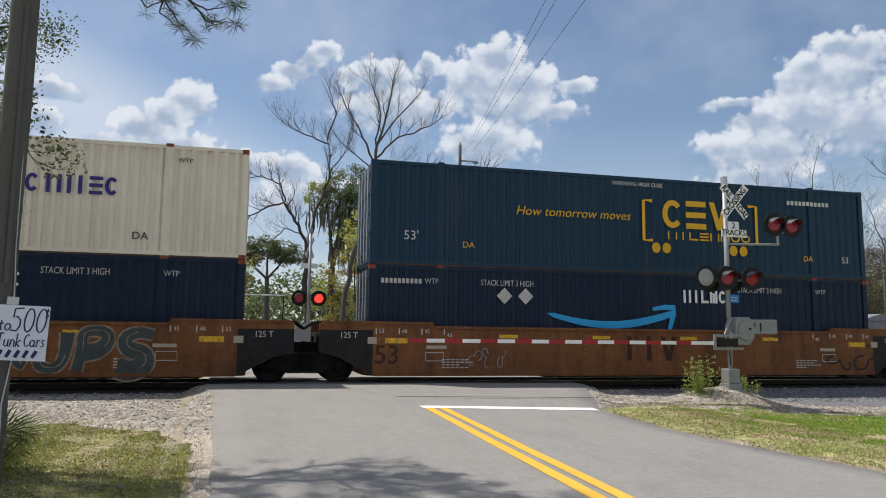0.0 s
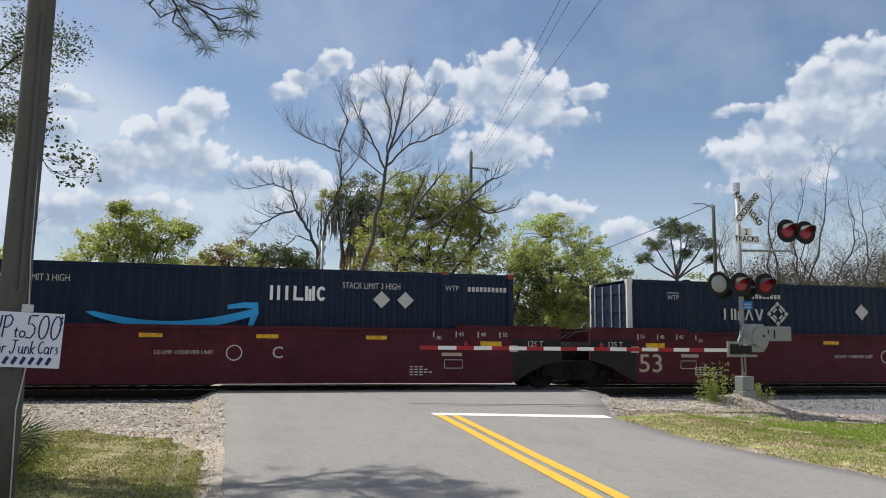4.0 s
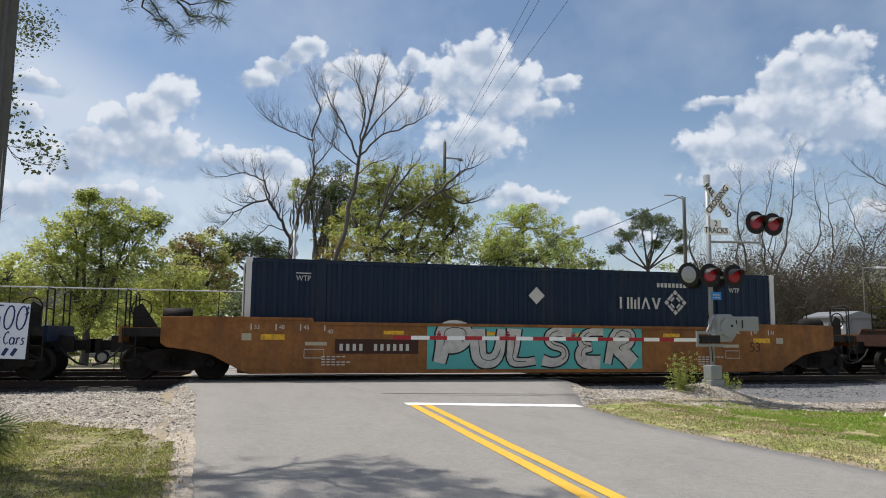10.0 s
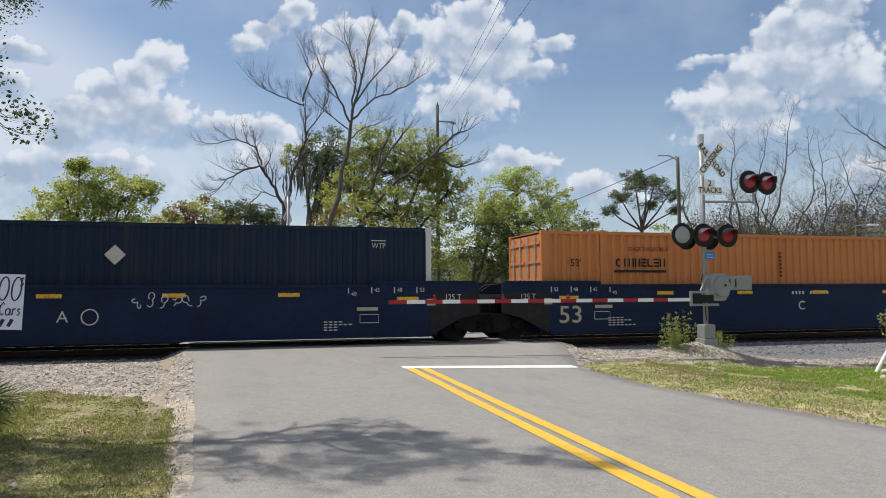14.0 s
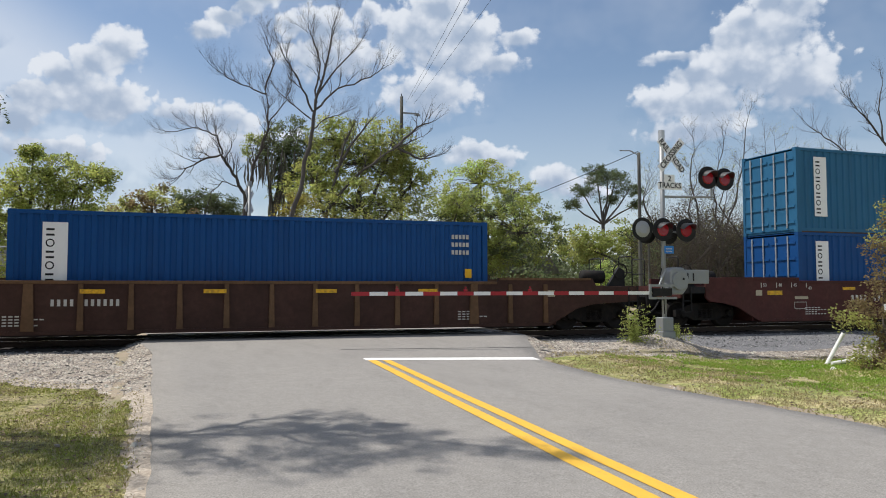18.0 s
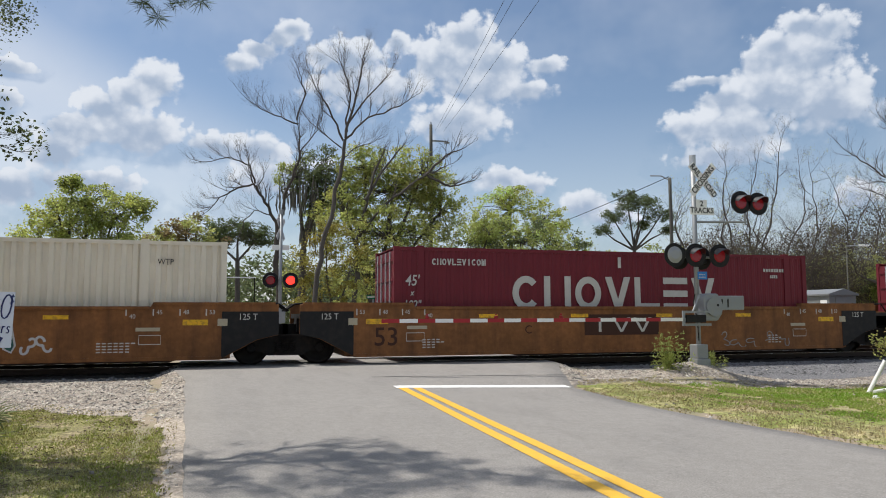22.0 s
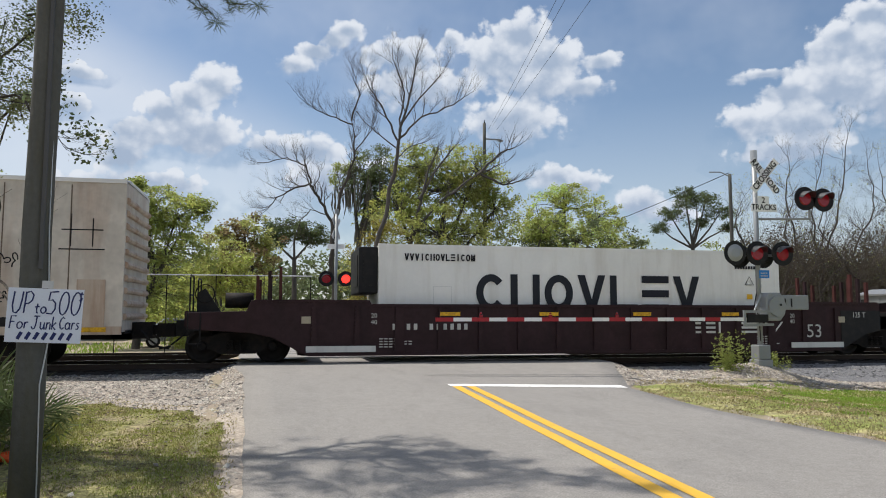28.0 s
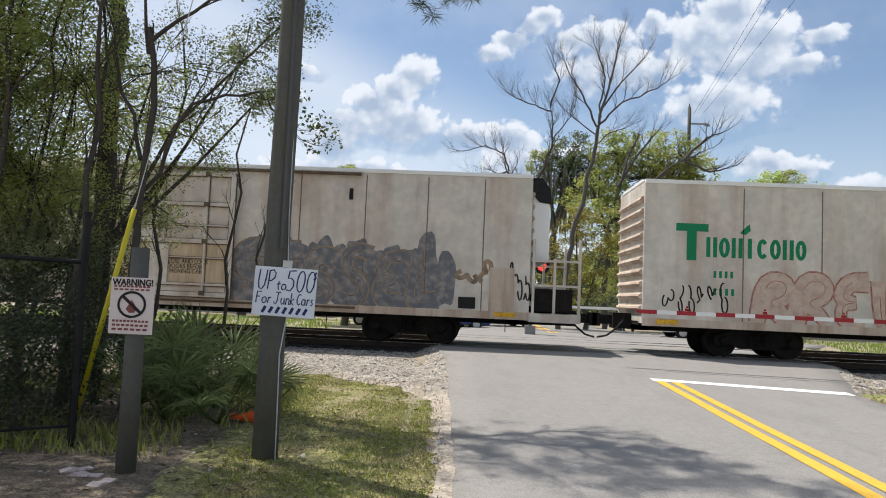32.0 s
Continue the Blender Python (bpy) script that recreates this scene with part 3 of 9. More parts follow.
# loose stones and grass, as stuff
def scatter_stones(name, label, mat, count, box, keep, lo, hi, seed):
    r = np.random.RandomState(seed)
    x, y = r.uniform(box[0], box[1], count * 3), r.uniform(box[2], box[3], count * 3)
    ok = keep(x, y, r)
    x, y = x[ok][:count], y[ok][:count]
    n = len(x)
    s = r.uniform(lo, hi, n) * (0.6 + 0.8 * r.random_sample(n) ** 3)
    z = ground_z(x, y)
    a = r.uniform(0, 6.28, n)
    v = np.zeros((n, 8, 3))
    for k in range(8):
        w = a + (k % 4) * 1.5708 + r.uniform(-0.4, 0.4, n) + (0.6 if k > 3 else 0)
        q = s * (r.uniform(0.75, 1.2, n) if k < 4 else r.uniform(0.3, 0.75, n))
        v[:, k, 0], v[:, k, 1] = x + q * np.cos(w), y + q * np.sin(w)
        v[:, k, 2] = z + (-0.25 * s if k < 4 else s * r.uniform(0.35, 0.75, n))
    f = np.array([(4, 5, 6, 7), (0, 1, 5, 4), (1, 2, 6, 5), (2, 3, 7, 6), (3, 0, 4, 7)])
    idx = (np.arange(n)[:, None, None] * 8 + f[None]).reshape(-1, 4)
    ob = part(name, panel_mesh(name, v.reshape(-1, 3), idx, mat), mat)
    return tagged(ob, label, "gravel", kind="stuff")


def dark_shoulder(x, y):
    return (y > lerp(x, (8.5, 12.2, 13.2, 13.8, 14.2, 14.8, 16.4, 19, 60), (18.7, 18.5, 18.4, 17.5, 16.8, 16.45, 16.6, 17.0, 17.0)) + 0.2 * wavy(x, y, 0.7)) & (x > road_right(y) + 1.4 + 0.3 * wavy(x, y, 1.3)) & (y < 20.2)


scatter_stones("gravel_shoulder", "pale crushed gravel and dirt beside the rails", M_GRAVEL, 22000, (-13, 0, 6, 19.4), lambda x, y, r: (x < road_left(y) + 0.05) & (in_gravel(x, y) & ((y > 12 + 0.5 * wavy(x, y, 1.1)) | (r.random_sample(len(x)) < 0.12)) | (r.random_sample(len(x)) < 0.02)), 0.01, 0.042, 3)
scatter_stones("gravel_shoulder", "pale crushed gravel and dirt round the signal mast", M_GRAVEL, 18000, (6.9, 30, 9, 19.4), lambda x, y, r: (x > road_right(y) - 0.05) & (in_gravel(x, y) & ~dark_shoulder(x, y) | (r.random_sample(len(x)) < 0.02)), 0.012, 0.048, 4)
scatter_stones("ballast_stones", "grey ballast stones along the rails", M_BALLAST, 14000, (-16, 40, 17.2, 20.25), lambda x, y, r: ((x < road_left(y)) & (y > 18.8)) | ((x > road_right(y)) & dark_shoulder(x, y)), 0.025, 0.055, 5)


def patch_sheet(name, mat, label, category, xs_, ys_, keep, lift):
    X, Y = np.meshgrid(np.array(xs_), np.array(ys_))
    Z = ground_z(X, Y) + lift
    w = len(xs_)
    cx, cy = (X[:-1, :-1] + X[1:, 1:]) / 2, (Y[:-1, :-1] + Y[1:, 1:]) / 2
    ok = keep(cx, cy)
    j, i = np.nonzero(ok)
    a = j * w + i
    f = np.stack([a, a + 1, a + w + 1, a + w], 1)
    me = panel_mesh(name, np.stack([X, Y, Z], -1).reshape(-1, 3), f, mat)
    me.polygons.foreach_set("use_smooth", [True] * len(me.polygons))
    return tagged(part(name, me, mat), label, category, kind="stuff")


def sandy_edge(x, y):
    """The bare strip between the lawn, the gravel and the road."""
    return (x < 2) & (~in_gravel(x, y - 0.75 - 0.25 * wavy(x, y, 1.9)) | (y < 11.6 + 0.5 * wavy(x, y, 1.3)))


M_GRAVEL_BED = material("gravel_bed", (0.365, 0.325, 0.275), 0.95, vary=0.4, scale=0.9, fine=30, bump=1.0, other=(0.2, 0.155, 0.115), amount=0.7, grain=((22, 0.55), (6, 0.3)))
M_LAWN_BED = material("thin_lawn_soil", (0.23, 0.215, 0.085), 0.95, vary=0.3, scale=0.8, fine=24, bump=0.8, other=(0.3, 0.24, 0.15), amount=0.7, patch=(0.5, 0.62), grain=((35, 0.5), (10, 0.35)))
M_SAND = material("packed_sand", (0.4, 0.345, 0.28), 0.95, vary=0.2, scale=1.2, fine=35, bump=0.6, other=(0.24, 0.18, 0.13), amount=0.5, patch=(0.52, 0.7), grain=((24, 0.3), (7, 0.12)))
M_LITTER = material("leaf_litter_soil", (0.15, 0.12, 0.085), 0.95, vary=0.35, scale=1.5, fine=30, bump=1.0, other=(0.26, 0.2, 0.14), amount=0.6, grain=((35, 0.5), (10, 0.3)))
M_VERGE_BED = material("green_verge_soil", (0.23, 0.26, 0.07), 0.95, vary=0.3, scale=0.5, fine=24, bump=0.8, other=(0.38, 0.31, 0.18), amount=0.85, patch=(0.42, 0.6), grain=((25, 0.4), (7, 0.3)))
patch_sheet("gravel_bed", M_GRAVEL_BED, "packed pale gravel along the railway", "gravel", steps((-16, 20, 0.07), (20, 40, 0.3)), steps((3, 19.5, 0.07)), lambda x, y: in_gravel(x, y) & ~dark_shoulder(x, y) & ~sandy_edge(x, y), 0.008)
patch_sheet("sand_edge", M_SAND, "pale packed sand along the lawn and the asphalt", "sand", steps((-9, 0.2, 0.07)), steps((3, 16, 0.07)), lambda x, y: in_gravel(x, y) & sandy_edge(x, y), 0.007)
patch_sheet("ballast_shoulder", M_BALLAST, "dark grey ballast shoulder of the railway", "gravel", steps((6, 24, 0.07), (24, 60, 0.3)), steps((16, 20.2, 0.07)), dark_shoulder, 0.01)


def on_left_lawn(x, y):
    return (x < road_left(y) - 0.22 - 0.12 * wavy(x, y, 2)) & ~in_gravel(x, y)


def wood_floor(x, y):
    return (x < -2.75 + 0.3 * wavy(x, y, 1.1) - 0.09 * (y - 6)) & ~in_gravel(x, y)


def on_right_lawn(x, y):
    return (x > road_right(y) + 0.25 + 0.2 * wavy(x, y, 1.5)) & ~in_gravel(x, y)


patch_sheet("lawn_bed", M_LAWN_BED, "thin dry lawn on sandy soil", "grass", steps((-9, 0.2, 0.05)), steps((2, 15.5, 0.06)), lambda x, y: on_left_lawn(x + 0.06 * wavy(x, y, 7), y + 0.06 * wavy(y, x, 7)) & ~wood_floor(x, y), 0.006)
patch_sheet("leaf_litter", M_LITTER, "brown leaf litter on dirt under the roadside trees", "leaf litter", steps((-12, -1.5, 0.07)), steps((0, 15.5, 0.08)), lambda x, y: on_left_lawn(x, y) & wood_floor(x, y), 0.008)
patch_sheet("verge_bed", M_VERGE_BED, "grassy verge soil", "grass", steps((6.8, 20, 0.06), (20, 40, 0.3)), steps((2, 16.2, 0.07)), lambda x, y: on_right_lawn(x + 0.08 * wavy(x, y, 6), y + 0.08 * wavy(y, x, 6)), 0.006)


def blades(name, label, mat, count, box, keep, hmin, hmax, seed, width=0.006, lean=0.5, bare=-0.3):
    r = np.random.RandomState(seed)
    m = count * 3
    x, y = r.uniform(box[0], box[1], m), r.uniform(box[2], box[3], m)
    ok = keep(x, y) & (wavy(x, y, 0.9) + 0.5 * wavy(x, y, 2.7) + r.uniform(-0.5, 0.5, m) > bare)
    x, y = x[ok][:count], y[ok][:count]
    n = len(x)
    z, h, a, b = ground_z(x, y), r.uniform(hmin, hmax, n), r.uniform(0, 6.28, n), r.uniform(0, 6.28, n)
    w = width * r.uniform(0.7, 1.5, n)
    l = lean * h * r.random_sample(n)
    dx, dy, lx, ly = np.cos(a) * w, np.sin(a) * w, np.cos(b) * l, np.sin(b) * l
    v = np.stack([np.stack([x - dx, y - dy, z - 0.01], 1), np.stack([x + dx, y + dy, z - 0.01], 1), np.stack([x + lx + dx * 0.2, y + ly + dy * 0.2, z + h], 1),
                  np.stack([x + lx * 0.4 - dx * 0.8, y + ly * 0.4 - dy * 0.8, z + h * 0.6], 1)], 1).reshape(-1, 3)
    return tagged(part(name, panel_mesh(name, v, np.arange(4 * n).reshape(n, 4), mat), mat), label, "grass", kind="stuff")


blades("lawn", "patchy mown grass with bare sandy spots", M_GRASS, 90000, (-9, 0, 4.0, 14.5), lambda x, y: on_left_lawn(x, y) & ~wood_floor(x - 0.35, y), 0.01, 0.038, 11, 0.005, 1.1, -0.35)
blades("lawn", "longer grass at the edge of the wood", M_GRASS, 3500, (-7, -2.6, 6.8, 12), on_left_lawn, 0.06, 0.2, 17, 0.007, 0.7, 0.1)
blades("verge_grass", "bright green grass verge beside the road", M_GRASS_LUSH, 80000, (7.6, 20, 6.5, 16), lambda x, y: on_right_lawn(x, y) & (x > road_right(y) + 1.5 + 0.7 * wavy(x, y, 0.8)) & ((x > 10.5 + 0.8 * wavy(y, x, 0.6)) | (wavy(x, y, 1.7) > 0.15)), 0.012, 0.055, 12, 0.008, 1.2, -1.2)
blades("verge_grass", "rough grass beyond the tracks", M_GRASS_LUSH, 18000, (-30, 50, 28.2, 42), lambda x, y: ((x < road_left(y) - 0.3) | (x > road_right(y) + 0.3)) & ((x < -6.5) | (x > 1.5) | (y > 39.5)), 0.05, 0.2, 13, 0.02)
blades("verge_edge", "dry straw grass along the verge's edge", M_STRAW, 40000, (6.9, 20, 6.5, 17), lambda x, y: ((x > road_right(y) + 0.05) & ((x < road_right(y) + 2.0 + 0.6 * wavy(x, y, 1.5)) | (x < 10.2)) & ~in_gravel(x, y + 0.4)) | ((x > road_right(y) + 0.2) & in_gravel(x, y) & ~in_gravel(x, y - 0.7)), 0.01, 0.045, 31, 0.007, 1.3, -0.5)
blades("lawn_edge", "dry straw grass along the lawn's edge", M_STRAW, 12000, (-8, 0, 5, 14.5), lambda x, y: ((x > road_left(y) - 0.75) & (x < road_left(y) - 0.1) & (y < 12)) | ((x < road_left(y) - 0.3) & in_gravel(x, y) & ~in_gravel(x, y - 0.6)), 0.01, 0.04, 32, 0.006, 1.3, -0.2)


def fallen_leaves(name, label, mat, count, box, keep, seed, size):
    r = np.random.RandomState(seed)
    x, y = r.uniform(box[0], box[1], count * 3), r.uniform(box[2], box[3], count * 3)
    ok = keep(x, y) & (wavy(x, y, 1.4) + r.uniform(-0.7, 0.7, len(x)) > -0.1)
    x, y = x[ok][:count], y[ok][:count]
    n = len(x)
    z, a, q = ground_z(x, y) + 0.02, r.uniform(0, 6.28, n), size * r.uniform(0.5, 1.3, n)
    v = []
    for da, f in ((0.0, 1.0), (1.57, 0.45), (3.14, 1.0), (4.71, 0.45)):
        v.append(np.stack([x + q * f * np.cos(a + da), y + q * f * np.sin(a + da), z + q * r.uniform(-0.2, 0.5, n)], 1))
    me = panel_mesh(name, np.stack(v, 1).reshape(-1, 3), np.arange(4 * n).reshape(n, 4), mat)
    return tagged(part(name, me, mat), label, "leaf litter", kind="stuff")


M_FALLEN = material("fallen_leaf", (0.13, 0.09, 0.055), 0.8, vary=0.3, scale=2, bump=0, island=0.6)
fallen_leaves("fallen_leaves", "dry brown leaves scattered on the thin lawn", M_FALLEN, 5200, (-9, -0.3, 4.0, 14.2), on_left_lawn, 41, 0.028)
fallen_leaves("fallen_leaves", "dry brown leaves scattered on the verge", M_FALLEN, 1600, (7, 16, 7, 15.5), on_right_lawn, 42, 0.03)


# ---- the train ----
CARS = []


def rolled(ob, u):
    CARS.append((ob, u))
    return ob


WHEEL_R = 0.43


def wheel_mesh():
    g = Geo()
    prof = ((-0.07, 0.46), (-0.04, 0.46), (-0.03, 0.432), (0.075, 0.425), (0.075, 0.36), (0.03, 0.34), (0.02, 0.16), (0.08, 0.12), (0.08, 0.0))
    seg = 24
    for y, r in prof:
        for i in range(seg):
            w = 2 * math.pi * i / seg
            g.v.append((r * math.cos(w), -y, r * math.sin(w)))
    for k in range(len(prof) - 1):
        for i in range(seg):
            j = (i + 1) % seg
            g.f.append((k * seg + i, k * seg + j, (k + 1) * seg + j, (k + 1) * seg + i))
    g.f.append(tuple(range(seg - 1, -1, -1)))
    return g.mesh("wheel", M_WHEEL, True)


WHEEL = wheel_mesh()
BASE = 0.88
SIDE = Geo().prism([(-1.12, 0.36), (-0.95, 0.3), (-0.7, 0.36), (-0.45, 0.24), (0.45, 0.24), (0.7, 0.36), (0.95, 0.3), (1.12, 0.36), (1.12, 0.56), (0.8, 0.66), (0.45, 0.78),
                    (-0.45, 0.78), (-0.8, 0.66), (-1.12, 0.56)], -0.07, 0.07).mesh("side_frame", M_TRUCK)
CAP = Geo().tube((0, -0.02, 0), (0, -0.12, 0), 0.13, 0.1, 12).mesh("bearing_cap", M_TRUCK)
SPRING = Geo().path([(0.075 * math.cos(a * 0.9), 0.075 * math.sin(a * 0.9), 0.3 + 0.008 * a) for a in range(36)], 0.02, 5).mesh("spring", M_TRUCK)
AXLE = Geo().tube((0, -0.7, 0), (0, 0.7, 0), 0.09, 0.09, 10).mesh("axle", M_WHEEL)
BOLSTER = Geo().box(-0.2, 0.2, -1.05, 1.05, 0.42, 0.74).box(-0.7, 0.7, -0.2, 0.2, 0.5, 0.82).mesh("bolster", M_TRUCK)


def truck(car, x):
    t = part("truck", BOLSTER, M_TRUCK, car, "black cast-steel truck", at=pose(x, 0, 0))
    for s in (-1, 1):
        part("side_frame", SIDE, M_TRUCK, t, at=pose(0, s * 0.98, 0))
        for k in (-0.2, 0.0, 0.2):
            part("spring", SPRING, M_TRUCK, t, at=pose(k, s * 1.03, 0))
        for k in (-BASE, BASE):
            part("wheel", WHEEL, M_WHEEL, t, at=pose(k, s * 0.76, WHEEL_R, 0, 0, 0 if s < 0 else 180))
            part("bearing_cap", CAP, M_TRUCK, t, at=pose(k, s * 1.05, WHEEL_R + 0.01, 0, 0, 0 if s < 0 else 180))
    for k in (-BASE, BASE):
        part("axle", AXLE, M_WHEEL, t, at=pose(k, 0, WHEEL_R))
    return t


def coupler(car, x, d):
    g = Geo().box(min(x - d * 0.9, x), max(x - d * 0.9, x), -0.12, 0.12, 0.72, 0.98)
    g.box(min(x - d * 0.12, x + d * 0.1), max(x - d * 0.12, x + d * 0.1), -0.2, 0.14, 0.66, 1.02)
    c = part("coupler", g, M_TRUCK, car, "rusty knuckle coupler")
    pts = [(x - d * 0.7, -0.45, 0.85), (x - d * 0.5, -0.5, 0.62), (x - d * 0.25, -0.48, 0.42), (x, -0.42, 0.36)]
    part("air_hose", Geo().path(pts, 0.028), M_BLACK, car, "black rubber air hose")
    return c


def reflectors(car, xs_, z, y, w=0.55, h=0.1):
    for x in xs_:
        part("reflector", Geo().box(x - w / 2, x + w / 2, y - 0.006, y, z, z + h), M_YELLOW, car, "yellow reflective strip")


def ribbon(g, pts, thick, y0, y1):
    """One flat band along a line of (x, z); thick: one width or one for each point."""
    n0, k = len(g.v), len(pts)
    for i, (x, z) in enumerate(pts):
        (ax, az), (bx_, bz) = pts[max(0, i - 1)], pts[min(k - 1, i + 1)]
        l = math.hypot(bx_ - ax, bz - az) or 1.0
        t = (thick if isinstance(thick, (int, float)) else thick[i]) / 2
        ox, oz = -(bz - az) / l * t, (bx_ - ax) / l * t
        f = y0 - 0.0012 * i / k
        g.v += [(x + ox, f, z + oz), (x - ox, f, z - oz), (x - ox, y1, z - oz), (x + ox, y1, z + oz)]
    for i in range(k - 1):
        a, b = n0 + 4 * i, n0 + 4 * i + 4
        for q in range(4):
            r = (q + 1) % 4
            g.f.append((a + q, b + q, b + r, a + r))
    g.f.append((n0, n0 + 1, n0 + 2, n0 + 3))
    e = n0 + 4 * (k - 1)
    g.f.append((e + 3, e + 2, e + 1, e))
    return g


def scribble(car, seed, w, h, n, thick, y, mat, at):
    """Loose sprayed strokes, each one a part of the car."""
    r = random.Random(seed)
    for k in range(n):
        cx, cz = (k + 0.5) * w / n - w / 2, r.uniform(-0.1, 0.1) * h
        pts = []
        a0, turns = r.uniform(0, 6), r.uniform(2.5, 5.5) * r.choice((-1, 1))
        for i in range(20):
            a = a0 + turns * i / 19
            q = 0.5 + 0.35 * math.sin(i * 0.5 + k)
            pts.append((cx + q * w / n * 0.65 * math.cos(a), cz + q * h * 0.6 * math.sin(a)))
        part("spray_stroke", ribbon(Geo(), pts, thick, y - 0.0015 * (k % 3), y + 0.002), mat, car, at=pose(*at))


def bubble(cx, cz, w, h, seed, grow=0.0, n=26, lean=0.0):
    """The outline of one swollen sprayed shape."""
    r = random.Random(seed)
    ph = [r.uniform(0, 6.28) for _ in range(4)]
    pts = []
    for i in range(n):
        a = 2 * math.pi * i / n
        q = 1 + 0.13 * math.sin(2 * a + ph[0]) + 0.11 * math.sin(3 * a + ph[1]) + 0.07 * math.sin(5 * a + ph[2])
        c, s = math.cos(a), math.sin(a)
        c = math.copysign(abs(c) ** 0.7, c)
        s = math.copysign(abs(s) ** 0.7, s)
        x, z = (w / 2 * q + grow) * c, (h / 2 * q + grow) * s
        pts.append((cx + x + lean * z, cz + z))
    return pts


def fan(g, pts, y):
    n = len(g.v)
    g.v += [(x, y, z) for x, z in pts]
    g.v += [(x, y + 0.003, z) for x, z in pts]
    k = len(pts)
    g.f.append(tuple(range(n, n + k)))
    for i in range(k):
        j = (i + 1) % k
        g.f.append((n + i, n + j, n + k + j, n + k + i))
    return g


BANDS = (
    ((0.05, 0.0), (0.1, 0.55), (0.02, 1.0), (0.6, 1.02), (0.72, 0.74), (0.5, 0.5), (0.12, 0.46)),
    ((0.0, 1.0), (0.08, 0.4), (0.2, 0.02), (0.62, 0.02), (0.74, 0.4), (0.7, 1.0)),
    ((0.06, 1.02), (0.1, 0.5), (0.06, 0.05), (0.45, 0.02), (0.8, 0.08)),
    ((0.78, 0.92), (0.4, 1.02), (0.06, 0.86), (0.16, 0.56), (0.62, 0.46), (0.7, 0.14), (0.36, -0.02), (0.0, 0.08)),
    ((0.76, 1.0), (0.2, 0.98), (0.06, 0.56), (0.52, 0.52), (0.1, 0.46), (0.16, 0.04), (0.78, 0.0)),
    ((0.0, 0.0), (0.08, 1.0), (0.6, 1.0), (0.66, 0.66), (0.2, 0.5), (0.5, 0.3), (0.82, 0.0)),
    ((0.0, 0.02), (0.3, 0.6), (0.42, 1.04), (0.56, 0.6), (0.8, 0.0), (0.6, 0.34), (0.2, 0.32)),
)


def rounded(pts, times=2):
    """Cut the corners off a line."""
    for _ in range(times):
        q = [pts[0]]
        for (ax, az), (bx_, bz) in zip(pts, pts[1:]):
            q += [(ax * 0.75 + bx_ * 0.25, az * 0.75 + bz * 0.25), (ax * 0.25 + bx_ * 0.75, az * 0.25 + bz * 0.75)]
        pts = q + [pts[-1]]
    return pts


def graffiti(car, x, z, w, h, n, fill, line, seed, y, halo=None, lean=0.12, order=(), fat=0.3):
    """A sprayed piece of n swollen bands with outlines; halo: the colour sprayed behind it."""
    if halo:
        for k in range(n * 2 + 1):
            part("sprayed_halo", fan(Geo(), [(px, max(pz, z)) for px, pz in bubble(x + k * w / n / 2, z + h * (0.5 + 0.12 * (k % 2)), w / n * 0.62, h * (0.8 + 0.12 * (k % 3)), seed * 7 + k, 0.02)], y - 0.0005 - 0.0004 * (k % 4)), halo, car, "sprayed colour behind the graffiti")
    r = random.Random(seed)
    for k in range(n):
        shape = BANDS[order[k] if k < len(order) else r.randrange(len(BANDS))]
        cx, cz = x + k * w / n + 0.06 * w / n, z + h * (0.13 + r.uniform(-0.03, 0.05))
        ww, hh = w / n * 0.98, h * r.uniform(0.7, 0.8)
        pts = rounded([(cx + (px + lean * pz) * ww, cz + pz * hh) for px, pz in shape])
        m = len(pts) - 1
        t = [h * fat * (0.8 + 0.3 * math.sin(3.1 * q / m + k)) for q in range(m + 1)]
        dy = 0.0025 * k / n
        letter = part("graffiti_band", ribbon(Geo(), pts, t, y - 0.0095 - dy, y - 0.006), fill, car, "sprayed graffiti shape")
        part("outline", ribbon(Geo(), pts, [q + 0.09 for q in t], y - 0.0045 - dy * 0.3, y - 0.0025), line, letter)
        inner = pts[m // 5:m - m // 4]
        part("inner_stroke", ribbon(Geo(), [(px + 0.03, pz + 0.02) for px, pz in inner], 0.022, y - 0.0135 - dy, y - 0.0105), line, letter)


SP_SILVER = material("sprayed_silver", (0.5, 0.49, 0.46), 0.5, 0.1, vary=0.2, scale=3, other=(0.3, 0.26, 0.22), amount=0.5)
SP_BLACK = material("sprayed_black", (0.012, 0.012, 0.014), 0.6, vary=0.3, scale=3)
SP_TEAL = material("sprayed_teal", (0.09, 0.38, 0.36), 0.6, vary=0.25, scale=2)
SP_GREEN = material("sprayed_dark_green", (0.03, 0.1, 0.09), 0.6, vary=0.25, scale=3)
SP_CAMO = material("sprayed_slate_green", (0.055, 0.08, 0.08), 0.65, vary=0.35, scale=2, fine=6, other=(0.05, 0.045, 0.04), amount=0.6, patch=(0.45, 0.6))
SP_SAGE = material("sprayed_sage", (0.2, 0.26, 0.19), 0.65, vary=0.2, scale=3)
SP_PURPLE = material("sprayed_purple", (0.16, 0.02, 0.1), 0.6, vary=0.25, scale=3)
SP_PINK = material("sprayed_faded_red", (0.38, 0.15, 0.11), 0.75, vary=0.35, scale=2.5, other=(0.5, 0.42, 0.34), amount=0.8)
SP_WHITE = material("sprayed_white", (0.5, 0.49, 0.5), 0.6, vary=0.15, scale=3)
SP_DUST = material("sprayed_dusty_grey", (0.33, 0.32, 0.32), 0.6, vary=0.3, scale=2.5, other=(0.55, 0.47, 0.38), amount=0.7)
